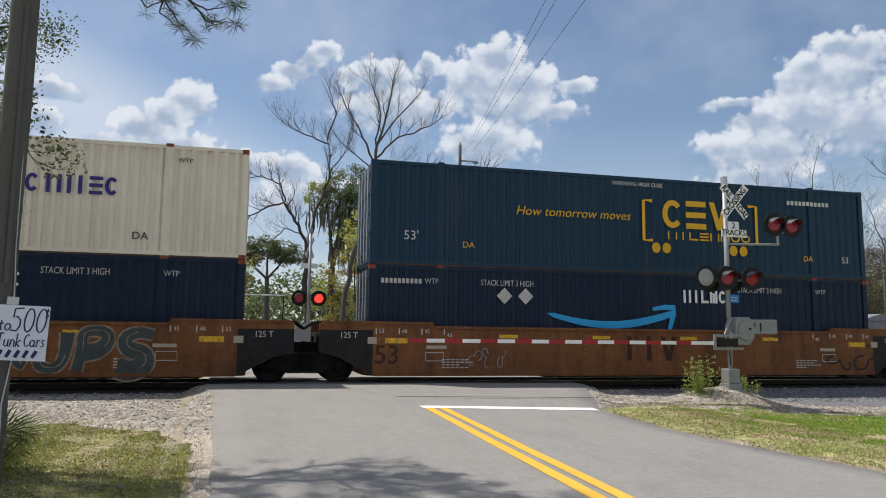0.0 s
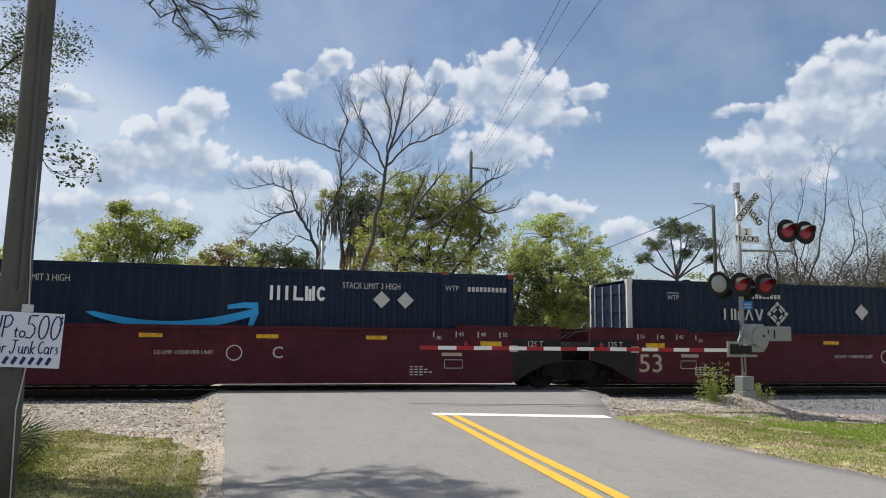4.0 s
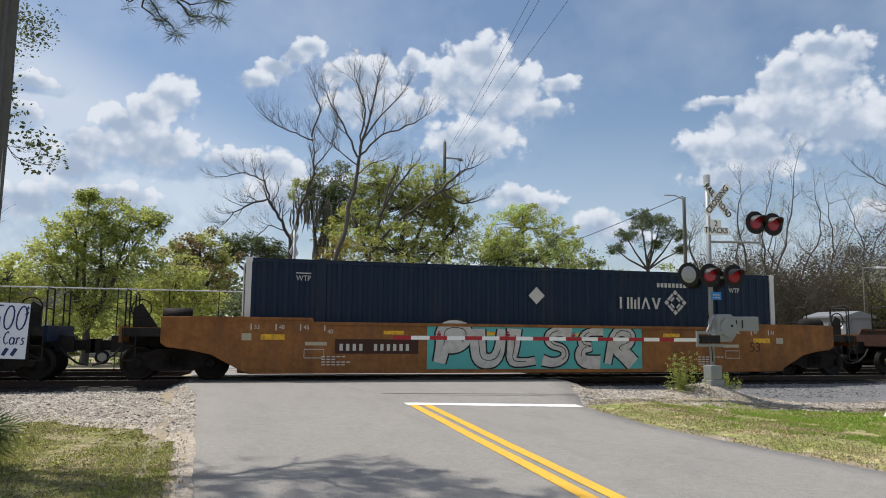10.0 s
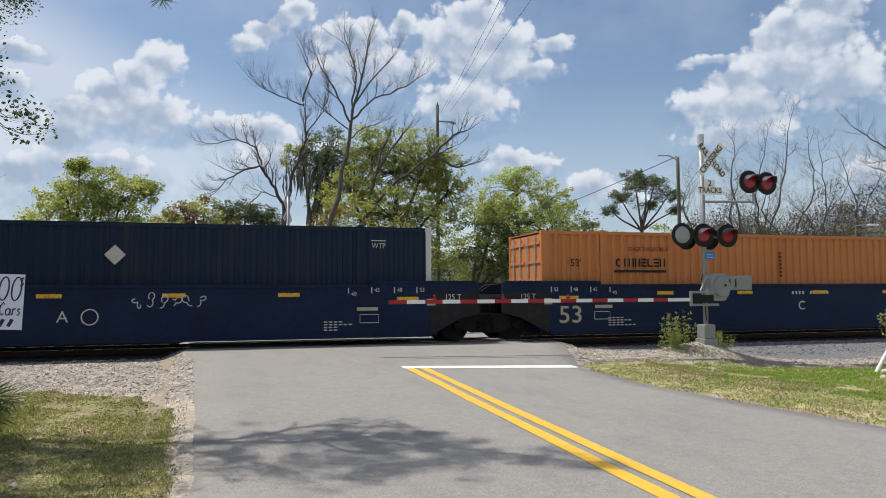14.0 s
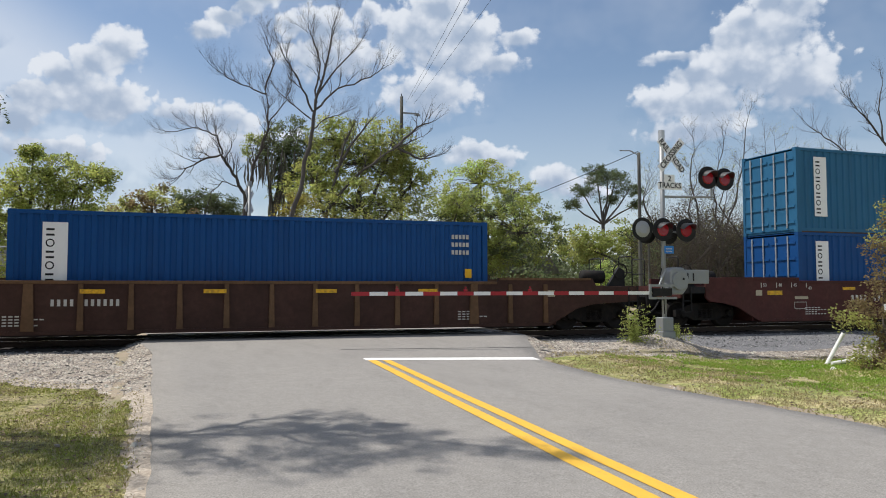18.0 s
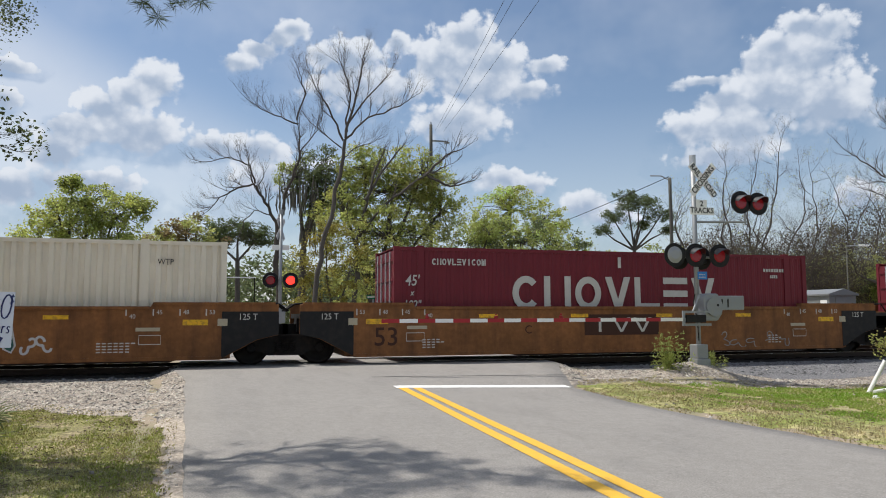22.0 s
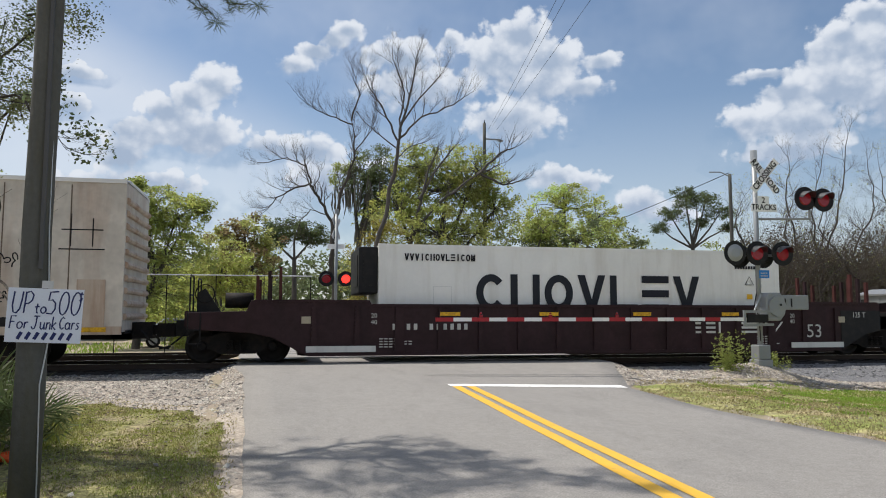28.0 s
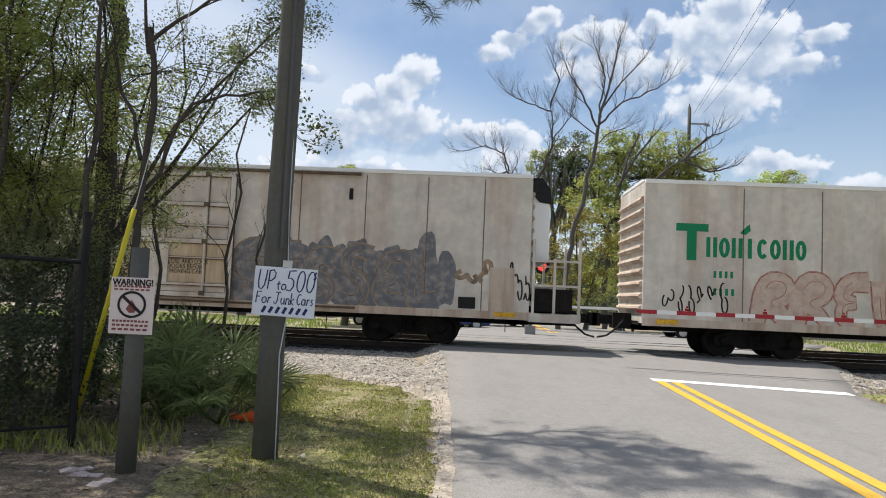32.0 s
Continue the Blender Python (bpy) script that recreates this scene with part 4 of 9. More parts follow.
SP_SLATE = material("sprayed_dusty_slate", (0.16, 0.165, 0.18), 0.65, vary=0.35, scale=2, fine=6, other=(0.55, 0.47, 0.38), amount=0.5, patch=(0.45, 0.7))
SP_TAN = material("sprayed_tan_outline", (0.34, 0.24, 0.16), 0.65, vary=0.3, scale=2, other=(0.06, 0.05, 0.05), amount=0.7)
SP_FADED = material("sprayed_faded_cream", (0.6, 0.47, 0.38), 0.75, vary=0.25, scale=2.5, other=(0.42, 0.25, 0.2), amount=0.6)
SP_GREY = material("sprayed_grey", (0.2, 0.2, 0.2), 0.6, vary=0.3, scale=3, other=(0.4, 0.36, 0.3), amount=0.6)


def car_paint(name, c, dirt=0.6, other=RUST):
    return material(name, c, 0.62, 0.0, vary=0.22, scale=0.9, fine=14, bump=0.08, other=other, amount=dirt, streak=True, patch=(0.46, 0.72), spec=0.18, grain=((1.6, 0.16), (7, 0.1)))


P_ORANGE = car_paint("weathered_orange_paint", (0.19, 0.078, 0.03), 0.8, (0.075, 0.032, 0.018))
P_MAROON = car_paint("maroon_paint", (0.072, 0.0135, 0.021), 0.4, (0.04, 0.015, 0.016))
P_BROWN = car_paint("faded_brown_paint", (0.053, 0.026, 0.02), 0.6, (0.05, 0.028, 0.02))
P_YELLOW = car_paint("dull_yellow_paint", (0.24, 0.105, 0.034), 0.7, (0.12, 0.055, 0.03))
P_BLUE = car_paint("dark_blue_paint", (0.006, 0.0165, 0.05), 0.4, (0.012, 0.014, 0.024))
P_DKRED = car_paint("dark_red_paint", (0.075, 0.025, 0.022), 0.5, (0.05, 0.025, 0.02))
P_UMBER = car_paint("dark_umber_paint", (0.036, 0.018, 0.02), 0.5, (0.02, 0.013, 0.013))
P_TAN = car_paint("tan_sill_paint", (0.13, 0.075, 0.04), 0.6, (0.12, 0.06, 0.03))

YF = -1.54  # near face of a well car's side


def well_car(u, label, paint, left, right, ribs=False, top=1.5, cap=None, dark=None, number=True):
    """One unit of a well car, centred on its load. left, right: 'joint' where it shares a truck with its neighbour, else 'coupler'."""
    car = rolled(thing("well_car", label, "well car", group="train"), u)
    ends = {}
    for d, kind in ((-1, left), (1, right)):
        ends[d] = 9.38 if kind == "joint" else 10.95
    xl, xr = -ends[-1], ends[1]
    lo, hi = (0.75, 1.0)
    side = [(-8.0, 0.2), (8.0, 0.2), (8.85, 0.66), (9.38, 0.78)]
    if right == "coupler":
        side += [(10.95, 0.88), (10.95, 1.3), (9.5, 1.34), (9.38, top + 0.1)] if ribs else [(9.9, 0.84), (10.05, 0.95), (10.05, top + 0.1)]
    else:
        side += [(9.38, top + 0.06)]
    side += [(6.35, top + 0.1), (6.3, top), (-6.3, top), (-6.35, top + 0.1)]
    if left == "coupler":
        side += [(-9.38, top + 0.1), (-9.5, 1.34), (-10.95, 1.3), (-10.95, 0.88), (-9.38, 0.78)] if ribs else [(-10.05, top + 0.1), (-10.05, 0.95), (-9.9, 0.84), (-9.38, 0.78)]
    else:
        side += [(-9.38, top + 0.06), (-9.38, 0.8)]
    side += [(-8.85, 0.66)]
    for s in (-1, 1):
        y0, y1 = (YF, YF + 0.1) if s < 0 else (-YF - 0.1, -YF)
        part("side_sill", Geo().prism(side, y0, y1), paint, car, bevel=0.012)
        part("bottom_rail", Geo().box(-7.95, 7.95, y0 - 0.03, y1 + 0.03, 0.18, 0.27), paint, car)
        tp = cap or paint
        part("top_rail", Geo().box(-6.28, 6.28, y0 - 0.035, y1 + 0.05, top - 0.07, top + 0.012), tp, car, bevel=0.008)
        for d in (-1, 1):
            part("end_rail", Geo().box(d * 9.3 if d < 0 else 6.36, -6.36 if d < 0 else 9.3, y0 - 0.03, y1 + 0.05, top + 0.05, top + 0.113), tp, car)
        if ribs:
            n = 15
            for i in range(n):
                x = -7.8 + 15.6 * i / (n - 1)
                w = 0.075 if i not in (2, 12) else 0.14
                part("rib", Geo().prism([(x - w, 0.27), (x + w, 0.27), (x + w * 0.7, top - 0.07), (x - w * 0.7, top - 0.07)], y0 - 0.06 * (s < 0), y1 + 0.06 * (s > 0)), tp if ribs == "light" else paint, car)
    # load stops, cross decks over the ends
    g = Geo()
    for x in (-8.15, 8.15):
        g.box(x - 0.05, x + 0.05, -1.44, 1.44, 0.2, 1.35)
    g.box(-8.1, 8.1, -1.44, -1.2, 0.2, 0.26).box(-8.1, 8.1, 1.2, 1.44, 0.2, 0.26)
    for i in range(9):
        x = -8 + 2 * i
        g.box(x - 0.12, x + 0.12, -1.44, 1.44, 0.19, 0.25)
    part("well_floor", g, paint, car)
    for d, kind in ((-1, left), (1, right)):
        e = ends[d]
        a, b = sorted((d * 8.2, d * (e - 0.02)))
        part("end_deck", Geo().box(a, b, -1.43, 1.43, 1.2, 1.32), M_BLACK if dark is None else dark, car)
        part("end_sill", Geo().box(a, b, -0.4, 0.4, 0.82, 1.2), M_BLACK, car)
        if kind == "coupler":
            truck(car, d * 9.72)
            coupler(car, d * 11.73, d)
            part("end_beam", Geo().box(*sorted((d * 10.9, d * 11.0)), -1.5, 1.5, 0.95, 1.34), paint, car)
            if not ribs:
                part("end_step", Geo().box(*sorted((d * 10.05, d * 10.9)), -1.5, -1.44, 1.1, 1.3), M_BLACK, car)
            part("draft_sill", Geo().box(*sorted((d * 10.9, d * 11.35)), -0.25, 0.25, 0.68, 1.1), M_BLACK, car)
            for y0_, y1_ in ((-1.3, -0.55), (0.55, 1.3)):
                part("handrail", Geo().path([(d * 10.9, y0_, 1.3), (d * 10.9, y0_, 2.2), (d * 10.9, y0_ + 0.05, 2.25), (d * 10.9, y1_ - 0.05, 2.25), (d * 10.9, y1_, 2.2), (d * 10.9, y1_, 1.3)], 0.022), M_BLACK, car, "black bent tube handrail")
                part("middle_rail", Geo().tube((d * 10.9, y0_, 1.75), (d * 10.9, y1_, 1.75), 0.02), M_BLACK, car)
            part("air_reservoir", Geo().tube((d * 9.35, -0.95, 1.62), (d * 10.05, -0.95, 1.62), 0.2, 0.2, 14), M_TRUCK, car, "brown steel air reservoir", smooth=True)
            part("brake_wheel", ring(Geo(), d * 10.55, 1.78, 0.25, 0.25, 0.03, -1.2, -1.17), M_TRUCK, car)
            part("brake_stand", Geo().prism([(d * 10.15, 1.32), (d * 10.75, 1.32), (d * 10.75, 1.8), (d * 10.55, 1.92)], -1.12, -1.0), M_BLACK, car)
            part("step_ladder", Geo().box(*sorted((d * 10.6, d * 10.63)), -1.56, -1.52, 0.5, 1.3).box(*sorted((d * 10.9, d * 10.93)), -1.56, -1.52, 0.5, 1.3)
                 .box(*sorted((d * 10.6, d * 10.93)), -1.56, -1.52, 0.5, 0.53).box(*sorted((d * 10.6, d * 10.93)), -1.56, -1.52, 0.85, 0.88), M_BLACK, car)
        else:
            part("joint_plate", Geo().prism([(d * 7.98, 0.27), (d * 8.0, 0.22), (d * 8.85, 0.67), (d * 9.385, 0.79), (d * 9.385, 1.38), (d * 7.98, 1.38)][::d], YF - 0.012, YF - 0.004), M_BLACK, car, "black painted end panel")
            write("125 T", 0.16, M_MARK, car, d * 8.62, YF - 0.016, 1.24, 0.9)
            for y in (-0.9, -0.3, 0.5):
                part("air_hose", Geo().path([(d * 8.9, y, 1.35), (d * 9.1, y, 1.62), (d * 9.45, y * 0.8, 1.58), (d * 9.7, y * 0.7, 1.4)], 0.025), M_TRUCK, car, "looped black air hose")
            part("joint_casting", Geo().box(*sorted((d * 9.2, d * 9.72)), -0.3, 0.3, 0.7, 1.05), M_TRUCK, car)
            if d < 0:
                truck(car, d * 9.71)
    reflectors(car, (-4.2, -1.4, 1.4, 4.2), top - 0.3, YF - (0.065 if ribs else 0.001))
    # stencils: load sizes and capacity lines
    g = Geo()
    r = random.Random(int(u * 10))
    for d in (-1, 1):
        x = d * 5.6
        for k in range(4):
            for i in range(r.randint(3, 7)):
                g.box(x - 0.5 + 0.13 * i, x - 0.5 + 0.13 * i + 0.09, YF - 0.003 - (0.0 if not ribs else 0.0), YF, 0.6 - 0.07 * k, 0.63 - 0.07 * k)
    tagged(part("capacity_stencil", g, M_MARK, car, "rows of small white stencil"), kind="stuff")
    for d in (-1, 1):
        for k, t_ in enumerate(("53", "48", "45", "40")):
            x = d * (7.75 - 0.62 * k)
            if not ribs:
                write(t_, 0.11, M_MARK, car, x, YF - 0.004, top - 0.14 - (0.1 if k == 3 else 0.0), 0.95)
                part("length_tick", Geo().box(x - 0.16, x - 0.13, YF - 0.004, YF - 0.001, top - 0.22, top - 0.06), M_MARK, car)
        if not ribs:
            part("data_plate", Geo().box(d * 6.25 - 0.28, d * 6.25 + 0.28, YF - 0.004, YF - 0.001, 0.9, 0.99), M_TAN_MARK, car, "pale stencilled plate")
            part("data_frame", ribbon(Geo(), [(d * 6.3 - 0.25, 0.58), (d * 6.3 + 0.25, 0.58), (d * 6.3 + 0.25, 0.8), (d * 6.3 - 0.25, 0.8), (d * 6.3 - 0.25, 0.59)], 0.018, YF - 0.004, YF - 0.001), M_MARK, car)
            part("wide_reflector", Geo().box(d * 7.35 - 0.3, d * 7.35 + 0.3, YF - 0.005, YF - 0.001, top - 0.46, top - 0.32), M_YELLOW, car, "faded yellow stencil block")
        part("shoe_plate", Geo().box(d * 8.0 - 0.12, d * 8.0 + 0.12, YF - 0.016, YF - 0.004, 1.02, 1.2), M_TAN_MARK, car)
    return car


M_STRIP = material("rusty_base_rail", (0.06, 0.045, 0.035), 0.85, vary=0.35, scale=2, other=(0.14, 0.07, 0.04), amount=0.6)


def container(u, label, paint, half, bottom, height, pitch=0.28, depth=0.035, posts=None, ends="door", posts_at=None, name="shipping_container", smooth=False):
    """A steel box: ribbed walls between rails and corner posts, doors with rods on one end."""
    c = rolled(thing(name, label, "container", (0, 0, 0), group="train"), u)
    z0, z1, hy = bottom, bottom + height, 1.295
    c["base"] = bottom
    pm = posts or paint
    for s in (-1, 1):
        g = Geo()
        xs_ = []
        if smooth:
            xs_ = [(-half + 0.12, 0.012), (half - 0.12, 0.012)]
        else:
            x = -half + 0.14
            while x < half - 0.16:
                flat = pitch * 0.36
                xs_ += [(x, 0.012), (x + flat, 0.012), (x + pitch * 0.5, 0.012 + depth), (x + pitch * 0.5 + flat, 0.012 + depth)]
                x += pitch
            xs_.append((half - 0.14, 0.012))
        n = len(g.v)
        for x, dy in xs_:
            for z in (z0 + 0.14, z1 - 0.1):
                g.v.append((x, s * (hy - dy), z))
        for i in range(len(xs_) - 1):
            a = n + 2 * i
            g.f.append((a, a + 2, a + 3, a + 1) if s < 0 else (a, a + 1, a + 3, a + 2))
        part("side_wall", g, paint, c)
        part("top_rail", Geo().box(-half + 0.14, half - 0.14, *sorted((s * hy, s * (hy - 0.07))), z1 - 0.1, z1 - 0.005), paint, c)
        part("base_strip", Geo().box(-half + 0.14, half - 0.14, *sorted((s * (hy - 0.01), s * (hy - 0.09))), z0, z0 + 0.05), M_STRIP, c)
        part("bottom_rail", Geo().box(-half + 0.14, half - 0.14, *sorted((s * hy, s * (hy - 0.09))), z0 + 0.045, z0 + 0.15), paint, c)
        if half > 6.2 and not smooth:
            for x in (-6.1, 6.1):
                part("lift_post", Geo().box(x - 0.1, x + 0.1, *sorted((s * (hy + 0.004), s * (hy - 0.05))), z0, z1), paint, c)
                part("lift_casting", Geo().box(x - 0.09, x + 0.09, *sorted((s * (hy + 0.008), s * (hy - 0.16))), z1 - 0.05, z1 + 0.035), posts_at or paint, c)
    part("roof", Geo().box(-half + 0.05, half - 0.05, -hy + 0.03, hy - 0.03, z1 - 0.035, z1 - 0.012), paint, c)
    part("floor", Geo().box(-half + 0.05, half - 0.05, -hy + 0.05, hy - 0.05, z0 + 0.02, z0 + 0.1), paint, c)
    for d in (-1, 1):
        for s in (-1, 1):
            part("corner_post", Geo().box(*sorted((d * half, d * (half - 0.15))), *sorted((s * hy, s * (hy - 0.1))), z0 + 0.0, z1), pm, c, "" if posts is None else "pale corner post")
        # end wall
        if ends == "door" and d < 0 or ends == "doors":
            e = part("door", Geo().box(*sorted((d * (half - 0.02), d * (half - 0.06))), -hy + 0.1, hy - 0.1, z0 + 0.1, z1 - 0.1), paint, c)
            for k in (-0.85, -0.3, 0.3, 0.85):
                part("lock_rod", Geo().tube((d * (half + 0.02), k, z0 + 0.15), (d * (half + 0.02), k, z1 - 0.12), 0.025), M_CHROME, e)
            g = Geo()
            for k in range(5):
                z = z0 + 0.35 + k * (height - 0.7) / 4
                g.box(*sorted((d * (half - 0.02), d * (half + 0.012))), -hy + 0.12, -0.05, z - 0.04, z + 0.04)
                g.box(*sorted((d * (half - 0.02), d * (half + 0.012))), 0.05, hy - 0.12, z - 0.04, z + 0.04)
            part("door_ribs", g, paint, e)
        else:
            g = Geo()
            g.box(*sorted((d * (half - 0.06), d * (half - 0.03))), -hy + 0.1, hy - 0.1, z0 + 0.1, z1 - 0.1)
            if not smooth:
                for k in range(9):
                    y = -1.06 + k * 0.265
                    g.prism([(d * (half - 0.035), z0 + 0.12), (d * (half - 0.004), z0 + 0.12), (d * (half - 0.004), z1 - 0.12), (d * (half - 0.035), z1 - 0.12)], y - 0.06, y + 0.06)
            part("end_wall", g, paint, c)
    for d in (-1, 1):
        for s in (-1, 1):
            for z in (z0 - 0.01, z1 - 0.12):
                part("corner_casting", Geo().box(*sorted((d * (half + 0.004), d * (half - 0.17))), *sorted((s * (hy + 0.004), s * (hy - 0.15))), z, z + 0.125), posts_at or pm, c)
    return c


CF = -1.302  # near face of a container
B0, B1, HC = 0.264, 3.16, 2.896


def box_paint(name, c, other=GRIME, amount=0.35, rough=0.5):
    return material(name, c, rough, vary=0.12, scale=0.7, fine=10, bump=0.05, other=other, amount=amount, streak=True, patch=(0.5, 0.8), spec=0.2)


C_NAVY = box_paint("navy_container_paint", (0.0075, 0.02, 0.044))
C_TEALBLUE = box_paint("dark_teal_container_paint", (0.0055, 0.02, 0.036))
C_CSX = box_paint("deep_blue_container_paint", (0.012, 0.042, 0.075))
C_CREAM = box_paint("cream_container_paint", (0.76, 0.7, 0.58), (0.3, 0.22, 0.14), 0.35)
C_ORANGE = box_paint("orange_container_paint", (0.52, 0.2, 0.07), (0.35, 0.12, 0.02), 0.3)
C_BLUE = box_paint("bright_blue_container_paint", (0.005, 0.062, 0.215), (0.01, 0.045, 0.13), 0.4)
C_BLUE_OLD = box_paint("faded_blue_container_paint", (0.025, 0.125, 0.24), (0.02, 0.07, 0.12), 0.5)
C_BURGUNDY = box_paint("burgundy_container_paint", (0.15, 0.02, 0.03), (0.08, 0.015, 0.02), 0.4)
C_WHITE = box_paint("white_reefer_panel", (0.82, 0.81, 0.77), (0.42, 0.36, 0.28), 0.4)
C_POST = box_paint("pale_grey_post_paint", (0.6, 0.6, 0.57))
L_BLUE = material("sky_blue_decal", (0.03, 0.36, 0.72), 0.5, vary=0.06)
L_GOLD = material("gold_decal", (0.75, 0.42, 0.02), 0.5, vary=0.06)
L_VIOLET = material("violet_decal", (0.04, 0.03, 0.2), 0.5, vary=0.06)
L_CRIMSON = material("crimson_decal", (0.5, 0.03, 0.05), 0.5, vary=0.06)
L_GREEN = material("green_decal", (0.0, 0.2, 0.08), 0.5, vary=0.08)
L_RUST = material("brown_stencil", (0.1, 0.03, 0.015), 0.6, vary=0.1)


def shapes(c, x, z, w, h, plan, mat, y=CF - 0.001, name="emblem", label="", slant=0.0, cut=0.0):
    """A maker's wordmark as plain shapes: o a ring, i an upright bar, l a bar with a foot, v a wedge, e a stack of bars; the mark cannot be read."""
    n = len(plan)
    step = w / n
    t = h * 0.2
    y0, y1 = y - 0.004, y
    for k, ch in enumerate(plan):
        g = Geo()
        a = x + k * step
        b = a + step * 0.86
        m = (a + b) / 2
        if ch == "o":
            ring(g, m, z + h / 2, (b - a) / 2, h / 2, t, y0, y1)
        elif ch == "c":
            ring(g, m, z + h / 2, (b - a) / 2, h / 2, t, y0, y1, 40, 320, 16)
        elif ch == "i":
            g.box(m - t / 2, m + t / 2, y0, y1, z, z + h)
        elif ch == "n":
            g.box(a, a + t, y0, y1, z, z + h).box(b - t, b, y0, y1, z, z + h)
        elif ch == "m":
            g.box(a, a + t, y0, y1, z, z + h).box(b - t, b, y0, y1, z, z + h).box(m - t / 2, m + t / 2, y0, y1, z, z + h * 0.8)
        elif ch == "l":
            g.box(a, a + t, y0, y1, z, z + h).box(a, b, y0 - 0.0005, y1, z, z + t)
        elif ch == "v":
            g.prism([(a, z + h), (a + t * 1.1, z + h), (m + t * 0.5, z), (m - t * 0.5, z)], y0, y1)
            g.prism([(b - t * 1.1, z + h), (b, z + h), (m + t * 0.5, z), (m - t * 0.5, z)], y0 - 0.0005, y1)
        elif ch == "e":
            for q in (0, 0.4, 0.8):
                g.box(a, b, y0, y1, z + q * h, z + q * h + t)
        elif ch == "a":
            g.prism([(a, z), (a + t, z), (m + t * 0.4, z + h), (m - t * 0.4, z + h)], y0, y1)
            g.prism([(b - t, z), (b, z), (m + t * 0.4, z + h), (m - t * 0.4, z + h)], y0 - 0.0005, y1)
        elif ch == "b":
            g.box(a, b, y0, y1, z, z + h)
        if g.v:
            part(name, g, mat, c, label)


def diamond(c, x, z, s, mat, y=CF - 0.002):
    part("placard_holder", Geo().prism([(x - s, z), (x, z - s), (x + s, z), (x, z + s)], y - 0.01, y), mat, c, "diamond placard plate")


STROKE = {}


def strokes(c, x, z, w, h, n, y, mat, gap=0.3):
    """A number as n plain strokes, each one a part."""
    step = w / n
    key = (round(step, 4), h, gap, mat.name)
    if key not in STROKE:
        STROKE[key] = Geo().box(0, step * (1 - gap), 0, 0.002, 0, h).mesh("number_stroke", mat)
    for i in range(n):
        part("number_stroke", STROKE[key], mat, c, at=pose(x + i * step, y, z))


def ids(c, x, z, w, n, mat, h=0.13, y=CF - 0.002):
    strokes(c, x, z, w, h, n, y, mat)


def swoosh(c, x0, x1, z, drop):
    pts, th = [], []
    n = 22
    for i in range(n + 1):
        t = i / n
        pts.append((x0 + (x1 - x0) * t, z - drop * math.sin(math.pi * (0.08 + 0.86 * t)) + 0.05 * t))
        th.append(0.02 if i == 0 else 0.05 + 0.17 * math.sin(math.pi * min(1, t * 0.62 + 0.12)))
    a = part("curved_arrow", ribbon(Geo(), pts, th, CF - 0.006, CF - 0.002), L_BLUE, c, "sky-blue curved arrow")
    head = ribbon(Geo(), [(x1 - 0.72, z + 0.07), (x1 - 0.3, z + 0.13), (x1 - 0.02, z + 0.12), (x1 - 0.03, z - 0.05), (x1 - 0.17, z - 0.52)], [0.1, 0.15, 0.19, 0.18, 0.12], CF - 0.0075, CF - 0.002)
    part("arrow_head", head, L_BLUE, a)


def prime_box(u, bottom, right=False):
    """right: the side on which the placards sit right of the arrow."""
    c = container(u, "dark navy ribbed container with a sky-blue curved arrow", C_NAVY, 8.077, bottom, HC, posts_at=box_paint("red_casting_paint", (0.25, 0.05, 0.03)))
    z = bottom
    for x in (-4.15, 4.08):
        write("STACK LIMIT 3 HIGH", 0.17, M_MARK, c, x, CF - 0.003, z + 2.47, 0.72)
    for x in (4.35, 5.0) if right else (-4.24, -3.61):
        diamond(c, x, z + 2.12, 0.23, M_MARK)
    swoosh(c, -2.95, 1.1, z + 1.77, 0.44)
    shapes(c, 1.42, z + 2.05, 1.5, 0.38, "nilmc", M_WHITE)
    ids(c, 6.75 if right else -7.75, z + 2.4, 1.15, 10, M_MARK)
    for x in (-6.35, 6.3):
        write("WTP", 0.15, M_MARK, c, x, CF - 0.003, z + 2.47, 0.85)
    return c


